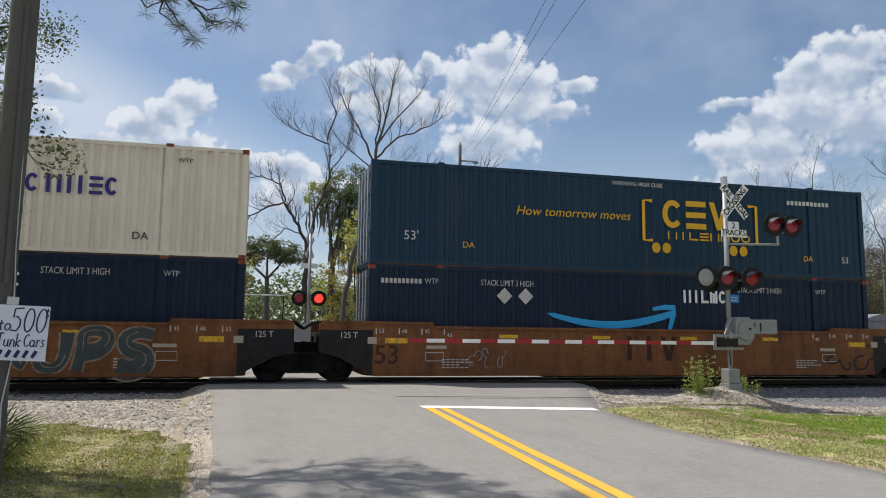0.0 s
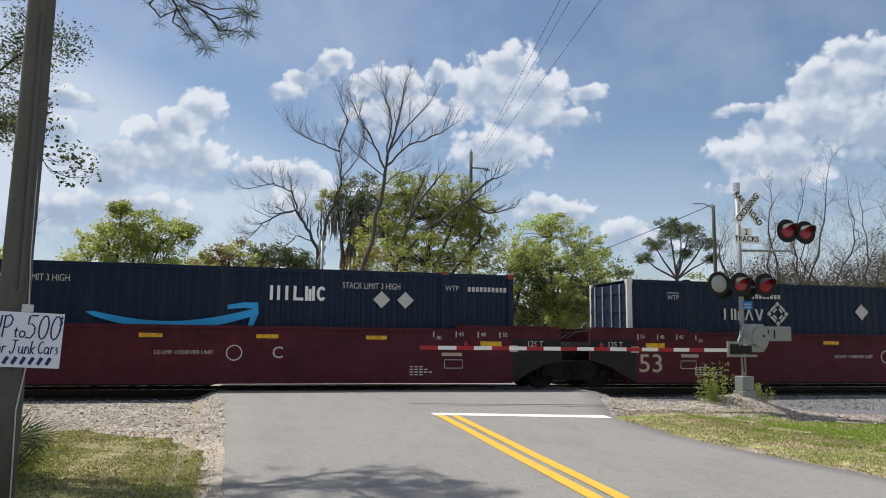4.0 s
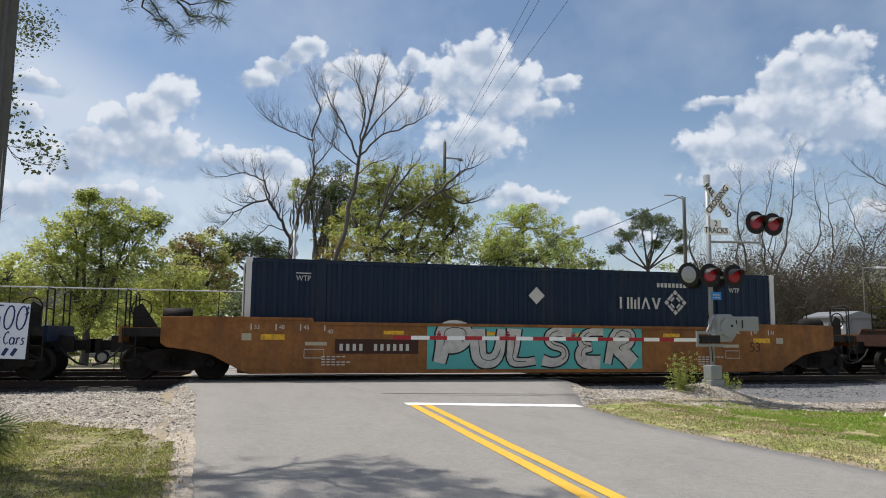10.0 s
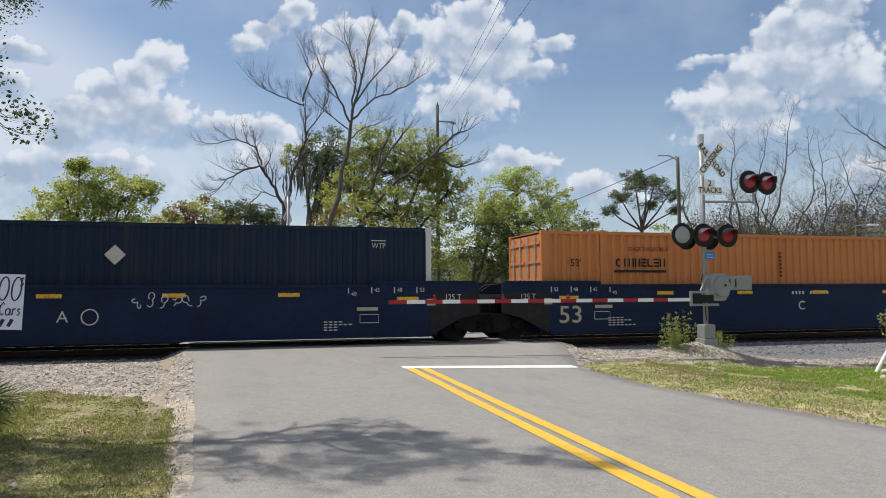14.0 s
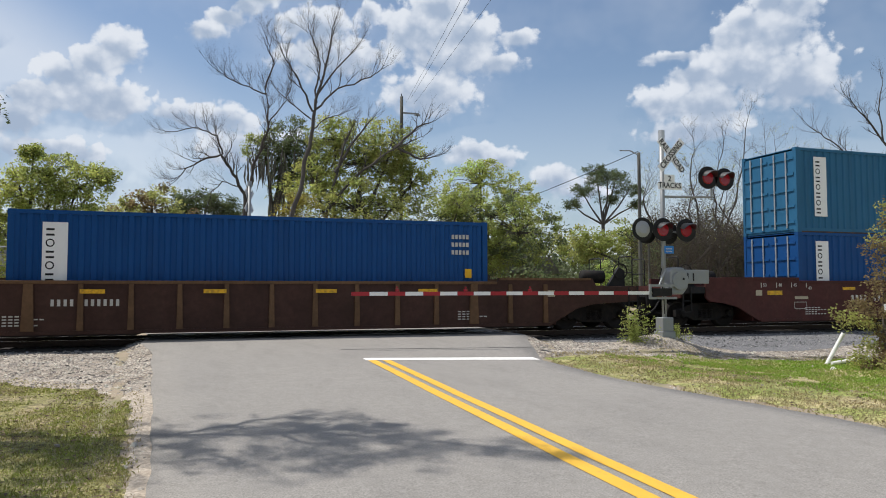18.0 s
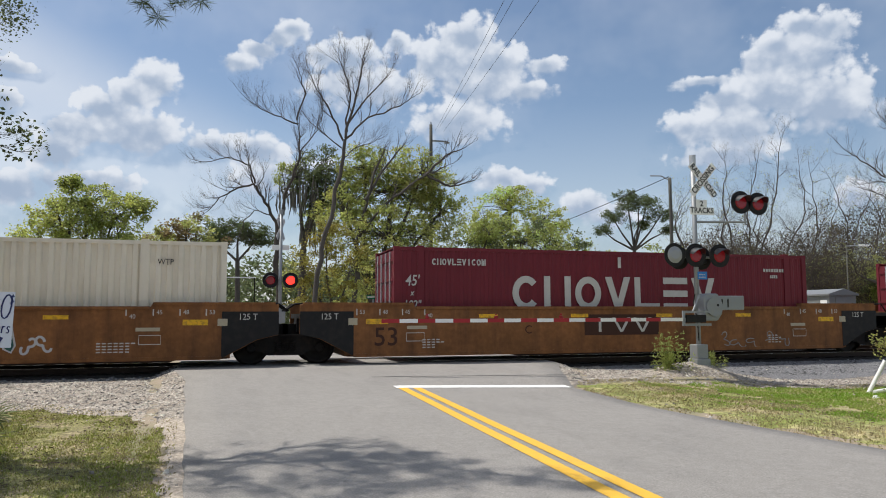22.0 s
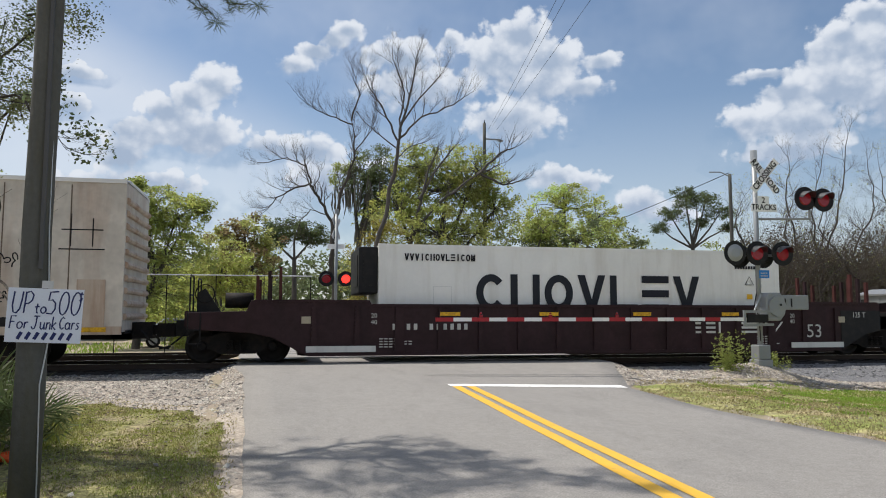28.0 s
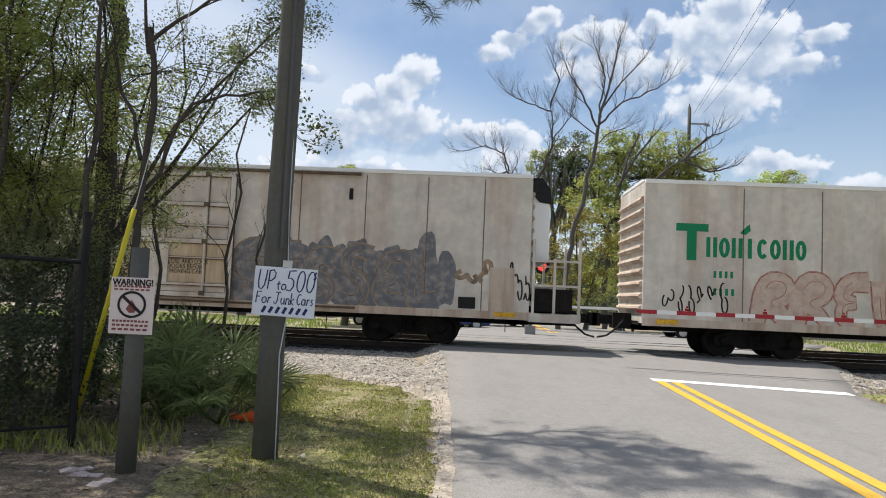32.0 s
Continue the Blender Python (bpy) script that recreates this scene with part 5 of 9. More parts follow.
def umax_box(u, right=True, paint=C_NAVY):
    c = container(u, "dark blue ribbed container with white diamond emblem", paint, 8.077, B0, HC, posts=C_POST)
    x, e = (2.65, 4.52) if right else (-4.92, -3.05)
    shapes(c, x, B0 + 1.76, 1.42, 0.34, "nmav", M_MARK)
    cz = B0 + 1.97
    for q in range(4):
        a = radians(90 * q + 45)
        px_, pz_ = e + 0.235 * math.cos(a), cz + 0.235 * math.sin(a)
        part("emblem_bar", Geo().box(-0.12, 0.12, -0.005, 0.0, -0.035, 0.035), M_MARK, c, at=pose(px_, CF, pz_, 0, 90 - math.degrees(a), 0))
        px_, pz_ = e + 0.14 * math.cos(a), cz + 0.14 * math.sin(a)
        part("emblem_bar", Geo().box(-0.08, 0.08, -0.005, 0.0, -0.03, 0.03), M_MARK, c, at=pose(px_, CF, pz_, 0, 90 - math.degrees(a), 0))
        a0 = radians(90 * q)
        ex, ez = e + 0.3 * math.cos(a0), cz + 0.3 * math.sin(a0)
        part("emblem_corner", Geo().prism([(ex - 0.08, ez), (ex, ez - 0.08), (ex + 0.08, ez), (ex, ez + 0.08)], CF - 0.005, CF), M_MARK, c)
    diamond(c, 0.0, B0 + 2.08, 0.25, M_MARK)
    ids(c, 3.9 if right else -4.2, B0 + 2.42, 1.3, 10, M_MARK)
    for x_ in (-6.6, 6.6):
        write("WTP", 0.15, M_MARK, c, x_, CF - 0.003, B0 + 2.38, 0.85)
        part("arrow_mark", Geo().box(x_ - 0.2, x_ + 0.2, CF - 0.004, CF, B0 + 2.51, B0 + 2.535), M_MARK, c)
    return c


def cream_box(u, bottom=B0, label="cream ribbed steel container with rust-streaked end"):
    c = container(u, label, C_CREAM, 8.077, bottom, HC, pitch=0.27, depth=0.05)
    ids(c, -5.1, bottom + 2.4, 1.1, 10, M_INK)
    for x in (-6.6, 6.6):
        write("WTP", 0.15, M_INK, c, x, CF - 0.003, bottom + 2.36, 0.85)
    return c


def number_strip(car, x, z, w, mat, h=0.26, back=None, n=10, y=YF - 0.002):
    if back:
        part("number_panel", Geo().box(x - 0.12, x + w + 0.12, y - 0.003, y, z - 0.08, z + h + 0.08), back, car, "dark number panel")
        y -= 0.004
    # four narrow strokes, a gap, then the rest
    step = w / (n + 1.0)
    for a, k in ((x, min(4, n)), (x + step * 5, n - 4)):
        if k > 0:
            strokes(car, a, z, step * k * 0.95, h * 0.8, k, y, mat, 0.5)


# orange three-unit car: its middle and rear units, and the unit ahead
M_BROWNINK = material("dark_brown_stencil", (0.05, 0.02, 0.012), 0.7, vary=0.15)
w0 = well_car(30.47, "weathered orange well car unit with rust stains", P_ORANGE, "joint", "coupler")
w1 = well_car(11.07, "weathered orange well car unit with rust stains", P_ORANGE, "joint", "joint")
write("53", 0.5, M_BROWNINK, w1, -7.6, YF - 0.004, 0.72, bold=0.004)
shapes(w1, -0.8, 0.6, 1.9, 0.7, "iiv", M_BROWNINK, YF - 0.001, "emblem", "faded brown wordmark")
write("C", 0.18, M_BROWNINK, w1, -1.9, YF - 0.004, 0.9)
scribble(w1, 5, 1.1, 0.6, 3, 0.03, YF - 0.006, SP_GREY, (-4.8, 0, 0.65))
scribble(w1, 8, 1.9, 0.85, 2, 0.05, YF - 0.006, SP_BLACK, (7.2, 0, 0.75))
c = container(11.07, "deep blue ribbed container with gold lettering", C_CSX, 8.077, B1, HC)
write("How tomorrow moves", 0.27, L_GOLD, c, -2.1, CF - 0.003, B1 + 1.68, 1.02, 0.25)
shapes(c, 0.78, B1 + 1.4, 2.4, 0.86, "cev", L_GOLD, label="gold wordmark shapes")
shapes(c, 0.95, B1 + 1.05, 2.9, 0.24, "nilennoo", L_GOLD)
for x, d in ((0.1, 1), (4.1, -1)):
    line = [(x + d * 0.34, B1 + 1.0), (x + d * 0.05, B1 + 1.0), (x + d * 0.05, B1 + 2.2), (x + d * 0.34, B1 + 2.2)]
    part("bracket_mark", ribbon(Geo(), line, 0.1, CF - 0.005, CF), L_GOLD, c, "gold bracket")
for x in (0.55, 0.9, 3.2, 3.55):
    part("dot_mark", ring(Geo(), x, B1 + 0.78, 0.14, 0.16, 0.155, CF - 0.005, CF), L_GOLD, c)
write("WARNING HIGH CUBE", 0.13, C_POST, c, -0.03, CF - 0.003, B1 + 2.67, 0.9)
write("53'", 0.26, C_POST, c, -6.94, CF - 0.003, B1 + 0.82)
write("53", 0.2, C_POST, c, 7.3, CF - 0.003, B1 + 0.62)
ids(c, 5.2, B1 + 2.33, 1.6, 11, C_POST)
for x in (-5.3, 5.9):
    write("DA", 0.18, L_GOLD, c, x, CF - 0.003, B1 + 0.62)
prime_box(11.07, B0)

w2 = well_car(-8.33, "weathered orange well car unit covered in graffiti", P_ORANGE, "coupler", "joint")
number_strip(w2, -4.78, 0.84, 2.8, M_MARK, 0.26, M_BROWNINK, 10)
write("53", 0.5, M_BROWNINK, w2, -7.6, YF - 0.004, 0.72, bold=0.004)
graffiti(w2, 0.45, 0.2, 5.6, 1.2, 6, SP_CAMO, SP_TAN, 21, YF - 0.004, fat=0.36)
c = container(-8.33, "cream ribbed container with violet lettering and crimson ring", C_CREAM, 8.077, B1, HC, pitch=0.27, depth=0.05, posts_at=box_paint("red_casting_paint", (0.25, 0.05, 0.03)))
shapes(c, 0.84, B1 + 1.5, 1.15, 0.5, "ecc", L_VIOLET)
shapes(c, 2.08, B1 + 1.5, 2.9, 0.46, "lociniec", L_VIOLET, label="violet wordmark shapes")
part("crimson_ring", ring(Geo(), 1.3, B1 + 1.92, 0.7, 0.7, 0.07, CF - 0.005, CF, 95, 285), L_CRIMSON, c, "crimson half ring")
g = Geo()
for k in range(8):
    a = radians(88 - 24 * k)
    ring(g, 1.3 + 0.68 * math.cos(a), B1 + 1.92 + 0.68 * math.sin(a), 0.035, 0.035, 0.034, CF - 0.005, CF, n=8)
part("dot_ring", g, L_VIOLET, c)
write("WARNING HIGH CUBE", 0.15, M_INK, c, 0.0, CF - 0.003, B1 + 2.62, 0.9)
ids(c, -5.7, B1 + 2.35, 1.4, 11, M_INK)
for x in (-5.4, 5.5):
    write("DA", 0.2, M_INK, c, x, CF - 0.003, B1 + 0.5)
for x in (-6.5, 6.5):
    write("WTP", 0.12, M_INK, c, x, CF - 0.003, B1 + 2.5)
diamond(c, -5.2, B1 + 1.7, 0.26, C_POST)
prime_box(-8.33, B0)

# maroon three-unit car
for u, letter, lt, rt in ((-31.95, "B", "joint", "coupler"), (-51.6, "C", "joint", "joint"), (-71.25, "A", "coupler", "joint")):
    w = well_car(u, "maroon well car unit with white stencils", P_MAROON, lt, rt, top=1.62)
    write("53", 0.52, M_TAN_MARK, w, -7.5, YF - 0.004, 0.7, 1.12, bold=0.004)
    write(letter, 0.3, M_MARK, w, 1.67 if letter != "A" else -1.6, YF - 0.004, 0.95)
    part("round_plate", ring(Geo(), 0.6 if letter != "A" else -0.95, 0.95, 0.2, 0.2, 0.03, YF - 0.004, YF), M_MARK, w)
    if letter != "C":
        x = 3.15 if letter == "B" else -5.1
        number_strip(w, x, 0.82, 2.15, M_MARK, 0.26)
    write("LD LMT 115500 PER UNIT", 0.1, M_MARK, w, -0.6 if letter != "A" else 0.7, YF - 0.004, 0.95, 0.9)
umax_box(-31.95, False)
prime_box(-51.6, B0, True)
umax_box(-71.25)

# brown ribbed single car with a cream box
w = well_car(-94.8, "faded brown well car with vertical ribs", P_BROWN, "coupler", "coupler", ribs="light", top=1.45, cap=P_TAN)
shapes(w, 3.4, 0.75, 1.2, 0.3, "ivv", C_POST, YF - 0.002, "emblem")
number_strip(w, -5.65, 0.84, 1.6, M_MARK, 0.18)
scribble(w, 31, 1.0, 0.8, 2, 0.05, YF - 0.006, SP_WHITE, (-6.57, 0, 0.8))
scribble(w, 33, 1.7, 0.7, 4, 0.03, YF - 0.006, SP_GREY, (-2.9, 0, 0.85))
cream_box(-94.8)

# yellow single car with a large sprayed piece
w = well_car(-118.3, "dull yellow well car with a large sprayed piece", P_YELLOW, "coupler", "coupler", dark=P_YELLOW)
number_strip(w, -5.64, 0.77, 2.0, M_MARK, 0.22, M_BROWNINK, 10)
write("53", 0.3, M_BROWNINK, w, 7.11, YF - 0.004, 0.9)
part("sprayed_background", Geo().box(-3.28, 3.21, YF - 0.004, YF - 0.001, 0.28, 1.48), SP_TEAL, w, "teal sprayed ground")
graffiti(w, -3.05, 0.28, 6.1, 1.22, 6, SP_SILVER, SP_BLACK, 61, YF - 0.006, order=(0, 1, 2, 3, 4, 5), fat=0.33)
umax_box(-118.3)

# blue three-unit car
for u, letter, lt, rt in ((-141.87, "B", "joint", "coupler"), (-161.29, "C", "joint", "joint"), (-180.74, "A", "coupler", "joint")):
    w = well_car(u, "dark blue well car unit with white stencils", P_BLUE, lt, rt, top=1.58)
    write("53", 0.5, M_TAN_MARK, w, -7.3, YF - 0.004, 0.7, 1.12, bold=0.004)
    if letter == "B":
        number_strip(w, 2.1, 0.86, 2.3, M_MARK, 0.24)
        write("B", 0.24, M_MARK, w, 1.8, YF - 0.004, 0.98)
        scribble(w, 71, 1.9, 0.6, 3, 0.05, YF - 0.006, SP_WHITE, (5.6, 0, 0.85))
    elif letter == "C":
        number_strip(w, 0.35, 1.27, 1.5, M_MARK, 0.12)
        write("C", 0.28, M_MARK, w, 0.7, YF - 0.004, 0.9)
        scribble(w, 73, 1.3, 0.7, 3, 0.04, YF - 0.006, SP_GREY, (5.3, 0, 0.95))
    else:
        number_strip(w, -5.3, 0.86, 2.5, M_MARK, 0.26)
        write("A", 0.28, M_MARK, w, -1.1, YF - 0.004, 0.82)
        part("round_plate", ring(Geo(), -0.5, 0.82, 0.2, 0.2, 0.03, YF - 0.004, YF), M_MARK, w)
        scribble(w, 75, 1.7, 0.35, 6, 0.025, YF - 0.006, SP_WHITE, (1.3, 0, 1.2))
umax_box(-141.87, True, C_TEALBLUE)
c = container(-161.29, "bright orange ribbed container with black stencils", C_ORANGE, 8.077, B0, HC, pitch=0.27, depth=0.05)
shapes(c, -5.7, B0 + 1.85, 1.7, 0.25, "cinnelen", M_INK, label="black wordmark shapes")
part("underline", Geo().box(-5.75, -4.0, CF - 0.004, CF, B0 + 1.68, B0 + 1.75), M_INK, c)
write("53'", 0.22, M_INK, c, -7.0, CF - 0.003, B0 + 1.95)
for x in (-4.6, 5.6):
    write("STACK 2 HIGH ONLY", 0.12, L_RUST, c, x, CF - 0.003, B0 + 2.38, 0.85)
g = Geo()
for k in range(7):
    g.box(0.1, 0.2, CF - 0.004, CF, B0 + 1.55 + 0.12 * k, B0 + 1.63 + 0.12 * k)
part("number_strokes", g, L_RUST, c)
umax_box(-180.74, False)

# dark red car with two stacked blue boxes
w = well_car(-204.28, "dark red well car with yellow end stripes", P_DKRED, "coupler", "coupler")
number_strip(w, -4.1, 0.83, 1.8, M_MARK, 0.24, n=8)
write("53", 0.42, M_BROWNINK, w, 5.5, YF - 0.004, 0.68)
number_strip(w, 2.6, 1.1, 1.9, M_MARK, 0.16, n=14)


def blue_box(u, bottom, paint, label):
    c = container(u, label, paint, 6.096, bottom, HC, pitch=0.28, depth=0.04)
    part("name_panel", Geo().box(-5.35, -4.8, CF - 0.006, CF - 0.002, bottom + 0.55, bottom + 2.6), M_WHITE, c, "upright white name panel")
    g = Geo()
    for k in range(7):
        zz = bottom + 0.65 + 0.27 * k
        if k % 2:
            ring(g, -5.18, zz + 0.1, 0.1, 0.1, 0.03, CF - 0.009, CF - 0.006, n=12)
        else:
            g.box(-5.27, -5.09, CF - 0.009, CF - 0.006, zz, zz + 0.05).box(-5.27, -5.09, CF - 0.009, CF - 0.006, zz + 0.13, zz + 0.18)
    part("panel_strokes", g, M_INK, c)
    for k in range(3):
        ids(c, 5.0, bottom + 2.4 - 0.22 * k, 0.55, 5, M_MARK, 0.12)
    part("yellow_plate", Geo().box(5.4, 5.6, CF - 0.005, CF, bottom + 1.3, bottom + 1.55), L_GOLD, c)
    return c


blue_box(-204.28, B0, C_BLUE, "bright blue ribbed container with white name panel")
blue_box(-204.28, B1, C_BLUE_OLD, "faded blue ribbed container stacked on another")

# brown ribbed car with one blue box
w = well_car(-227.77, "faded brown well car with vertical ribs", P_BROWN, "coupler", "coupler", ribs="light", top=1.45, cap=P_TAN)
number_strip(w, -5.1, 0.85, 1.6, M_MARK, 0.2)
blue_box(-227.77, B0, C_BLUE, "bright blue ribbed container with white name panel")


# brown-orange three-unit car
P_OCHRE = car_paint("rusty_ochre_paint", (0.22, 0.095, 0.035), 0.75, (0.09, 0.04, 0.02))
for u, lt, rt in ((-251.2, "joint", "coupler"), (-270.6, "joint", "joint"), (-289.9, "coupler", "joint")):
    w = well_car(u, "rusty ochre well car unit with worn stencils", P_OCHRE, lt, rt, top=1.5)
    write("53", 0.5, M_BROWNINK, w, -7.1, YF - 0.004, 0.68, bold=0.004)
    if u == -270.6:
        part("dark_panel", Geo().box(-1.25, 1.2, YF - 0.004, YF - 0.001, 0.68, 1.28), M_BROWNINK, w)
        shapes(w, -1.05, 0.77, 2.1, 0.42, "ivv", M_MARK, YF - 0.005, "emblem")
        write("C", 0.24, M_BROWNINK, w, -3.0, YF - 0.004, 0.85)
        scribble(w, 83, 3.0, 0.5, 5, 0.03, YF - 0.006, SP_GREY, (4.6, 0, 0.5))
    else:
        number_strip(w, 2.0 if u == -251.2 else -4.7, 0.84, 2.65, M_MARK, 0.26, M_BROWNINK)
        write("A" if u == -251.2 else "B", 0.24, M_BROWNINK, w, 1.0, YF - 0.004, 0.85)
    if u == -251.2:
        scribble(w, 85, 4.0, 0.4, 7, 0.02, YF - 0.006, SP_BLACK, (-2.6, 0, 0.7))
    if u == -289.9:
        graffiti(w, 1.1, 0.28, 2.3, 1.1, 3, SP_GREEN, SP_WHITE, 91, YF - 0.004)
        scribble(w, 92, 0.7, 0.45, 2, 0.06, YF - 0.006, SP_WHITE, (3.8, 0, 0.6))
for u in (-251.22, -270.58):
    c = container(u, "burgundy ribbed container with large white lettering", C_BURGUNDY, 6.858, B0, HC, pitch=0.25, depth=0.02)
    shapes(c, -3.4, B0 + 1.15, 6.9, 0.98, "cnovlev", M_MARK, label="large white wordmark shapes")
    shapes(c, -5.78, B0 + 2.4, 1.6, 0.18, "cnovlevicom", M_MARK)
    for k, t_ in enumerate(("45'", "x", '102"')):
        write(t_, (0.3, 0.16, 0.24)[k], M_MARK, c, -6.35, CF - 0.003, B0 + 1.95 - 0.33 * k, 0.8, 0.15, 0.004)
    part("height_tick", Geo().box(0.0, 0.1, CF - 0.004, CF, B0 + 2.4, B0 + 2.72), M_MARK, c)
    ids(c, 5.2, B0 + 2.35, 0.8, 8, M_MARK, 0.1)
    ids(c, 5.45, B0 + 2.15, 0.3, 4, M_MARK, 0.1)
cream_box(-289.9, label="cream ribbed steel container with dark scuffs along the top")


# dark umber three-unit car with white refrigerated boxes
def reefer_box(u, bottom, label, kind):
    c = container(u, label, C_WHITE, 6.096, bottom, HC, ends="plain", smooth=True, name="refrigerated_container")
    big = B0 + 1.0 if kind == "single" else bottom + 1.0 + (0.1 if bottom > 1 else 0)
    shapes(c, -3.4, bottom + 1.08, 6.95, 1.03, "cnovlev", material("navy_black_decal", (0.012, 0.014, 0.022), 0.5), label="large dark wordmark shapes")
    x = 2.07 if bottom > 1 else -5.4
    shapes(c, x, bottom + 2.45, 2.0, 0.19, "vvvicnovleicom", M_INK)
    ids(c, 4.6, bottom + 2.35, 0.8, 9, M_INK, 0.09)
    if bottom > 1:
        shapes(c, -5.6, bottom + 2.3, 1.4, 0.26, "cobco", L_CRIMSON, label="red maker's mark shapes")
    part("warning_triangle", ribbon(Geo(), [(4.93, bottom + 1.88), (5.21, bottom + 1.88), (5.07, bottom + 2.12), (4.94, bottom + 1.9)], 0.025, CF - 0.005, CF), M_INK, c, "small black warning triangle")
    part("yellow_sticker", Geo().box(4.98, 5.16, CF - 0.005, CF, bottom + 1.45, bottom + 1.6), L_GOLD, c)
    for k in range(2):
        part("data_mark", Geo().box(5.36, 5.48, CF - 0.005, CF, bottom + 1.78 + 0.2 * k, bottom + 1.9 + 0.2 * k), C_POST, c)
    if bottom > 1:
        write("NO FORKLIFT", 0.12, L_CRIMSON, c, -0.1, CF - 0.003, bottom + 0.36, 0.9)
    else:
        part("patch_panel", ribbon(Geo(), [(-4.6, bottom + 1.2), (-4.1, bottom + 1.2), (-4.1, bottom + 1.75), (-4.6, bottom + 1.75), (-4.6, bottom + 1.21)], 0.012, CF - 0.005, CF), C_POST, c, "faint repair panel")
    # refrigeration unit on the end
    f = part("refrigeration_unit", Geo().box(-6.1, -6.07, -1.2, 1.2, bottom + 0.1, bottom + 2.8), C_WHITE, c, "refrigeration machinery on the end")
    part("fan_housing", Geo().box(-6.62, -6.1, -1.15, 1.15, bottom + 1.55, bottom + 2.82), M_BLACK, f, bevel=0.04)
    part("generator_set", Geo().box(-6.55, -6.1, -1.1, 1.1, bottom + 0.25, bottom + 0.9), M_BLACK, f, bevel=0.04)
    part("grille", Geo().box(-6.64, -6.62, -0.95, -0.05, bottom + 1.75, bottom + 2.6), M_BLACK, f)
    part("side_grille", Geo().box(-6.5, -6.22, -1.165, -1.15, bottom + 1.75, bottom + 2.6), M_BLACK, f)
    return c


for u, lt, rt, letter in ((-313.36, "joint", "coupler", "A"), (-332.7, "joint", "joint", "C"), (-352.04, "coupler", "joint", "B")):
    w = well_car(u, "dark umber well car unit with pale stencils", P_UMBER, lt, rt, ribs=True, top=1.52)
    number_strip(w, -5.75, 0.85, 2.2, M_MARK, 0.2, y=YF - 0.002)
    shapes(w, 3.1, 0.72, 3.0, 0.32, "enev", C_POST, YF - 0.002, "emblem")
    write("53", 0.4, M_MARK, w, 7.05, YF - 0.004, 0.75)
    for x in (-6.25, 6.25):
        write("20", 0.12, M_MARK, w, x, YF - 0.075, 1.22)
        write("40", 0.12, M_MARK, w, x, YF - 0.075, 1.05)
    for d in (-1, 1):
        part("pale_skirt", Geo().box(*sorted((d * 6.2, d * 8.0)), YF - 0.07, YF - 0.064, 0.28, 0.44), C_POST, w)
    if letter == "A":
        scribble(w, 101, 3.2, 0.9, 6, 0.045, YF - 0.068, SP_WHITE, (1.0, 0, 0.8))
    for s in (-1, 1):
        for d in (-1, 1):
            for k, x in enumerate((8.62, 8.9, 9.2)):
                part("container_guide", Geo().box(*sorted((d * x, d * (x + 0.08))), s * 1.2 - 0.05, s * 1.2 + 0.05, 1.3, 2.5 - 0.12 * k), P_DKRED if k != 1 else P_UMBER, w, "upright rusty container guide")
reefer_box(-313.36, B0, "white refrigerated container with large dark lettering", "")
reefer_box(-313.36, B1, "white refrigerated container stacked on another", "")
reefer_box(-332.7, B0, "white refrigerated container with large dark lettering", "")
reefer_box(-332.7, B1, "white refrigerated container stacked on another", "")
reefer_box(-352.04, B0, "white refrigerated container with large dark lettering", "single")

# refrigerated boxcars
P_CREAM = material("dirty_cream_boxcar_paint", (0.63, 0.58, 0.505), 0.6, vary=0.14, scale=0.5, fine=8, bump=0.06, other=(0.4, 0.27, 0.19), amount=0.7, streak=True, patch=(0.46, 0.74), grain=((1.3, 0.1), (5, 0.06)))
P_CREAM_RUST = material("rusty_door_paint", (0.6, 0.5, 0.4), 0.65, vary=0.2, scale=0.8, fine=8, bump=0.08, other=(0.3, 0.15, 0.08), amount=0.6, streak=True, patch=(0.42, 0.65))
# rust on door fittings, and the painted shadow edges of bars and rods
P_RUST_SHADE = material("rust_and_shade_brown", (0.15, 0.11, 0.075), 0.8, vary=0.35, scale=2, other=(0.07, 0.04, 0.025), amount=0.7, patch=(0.4, 0.6))
P_DOOR_TAN = material("stained_tan_panel", (0.62, 0.5, 0.34), 0.7, vary=0.2, scale=1.2, other=(0.3, 0.17, 0.09), amount=0.6, streak=True)
P_ROOF = material("white_boxcar_roof", (0.82, 0.81, 0.78), 0.6, vary=0.08, scale=1)
BF = -1.62


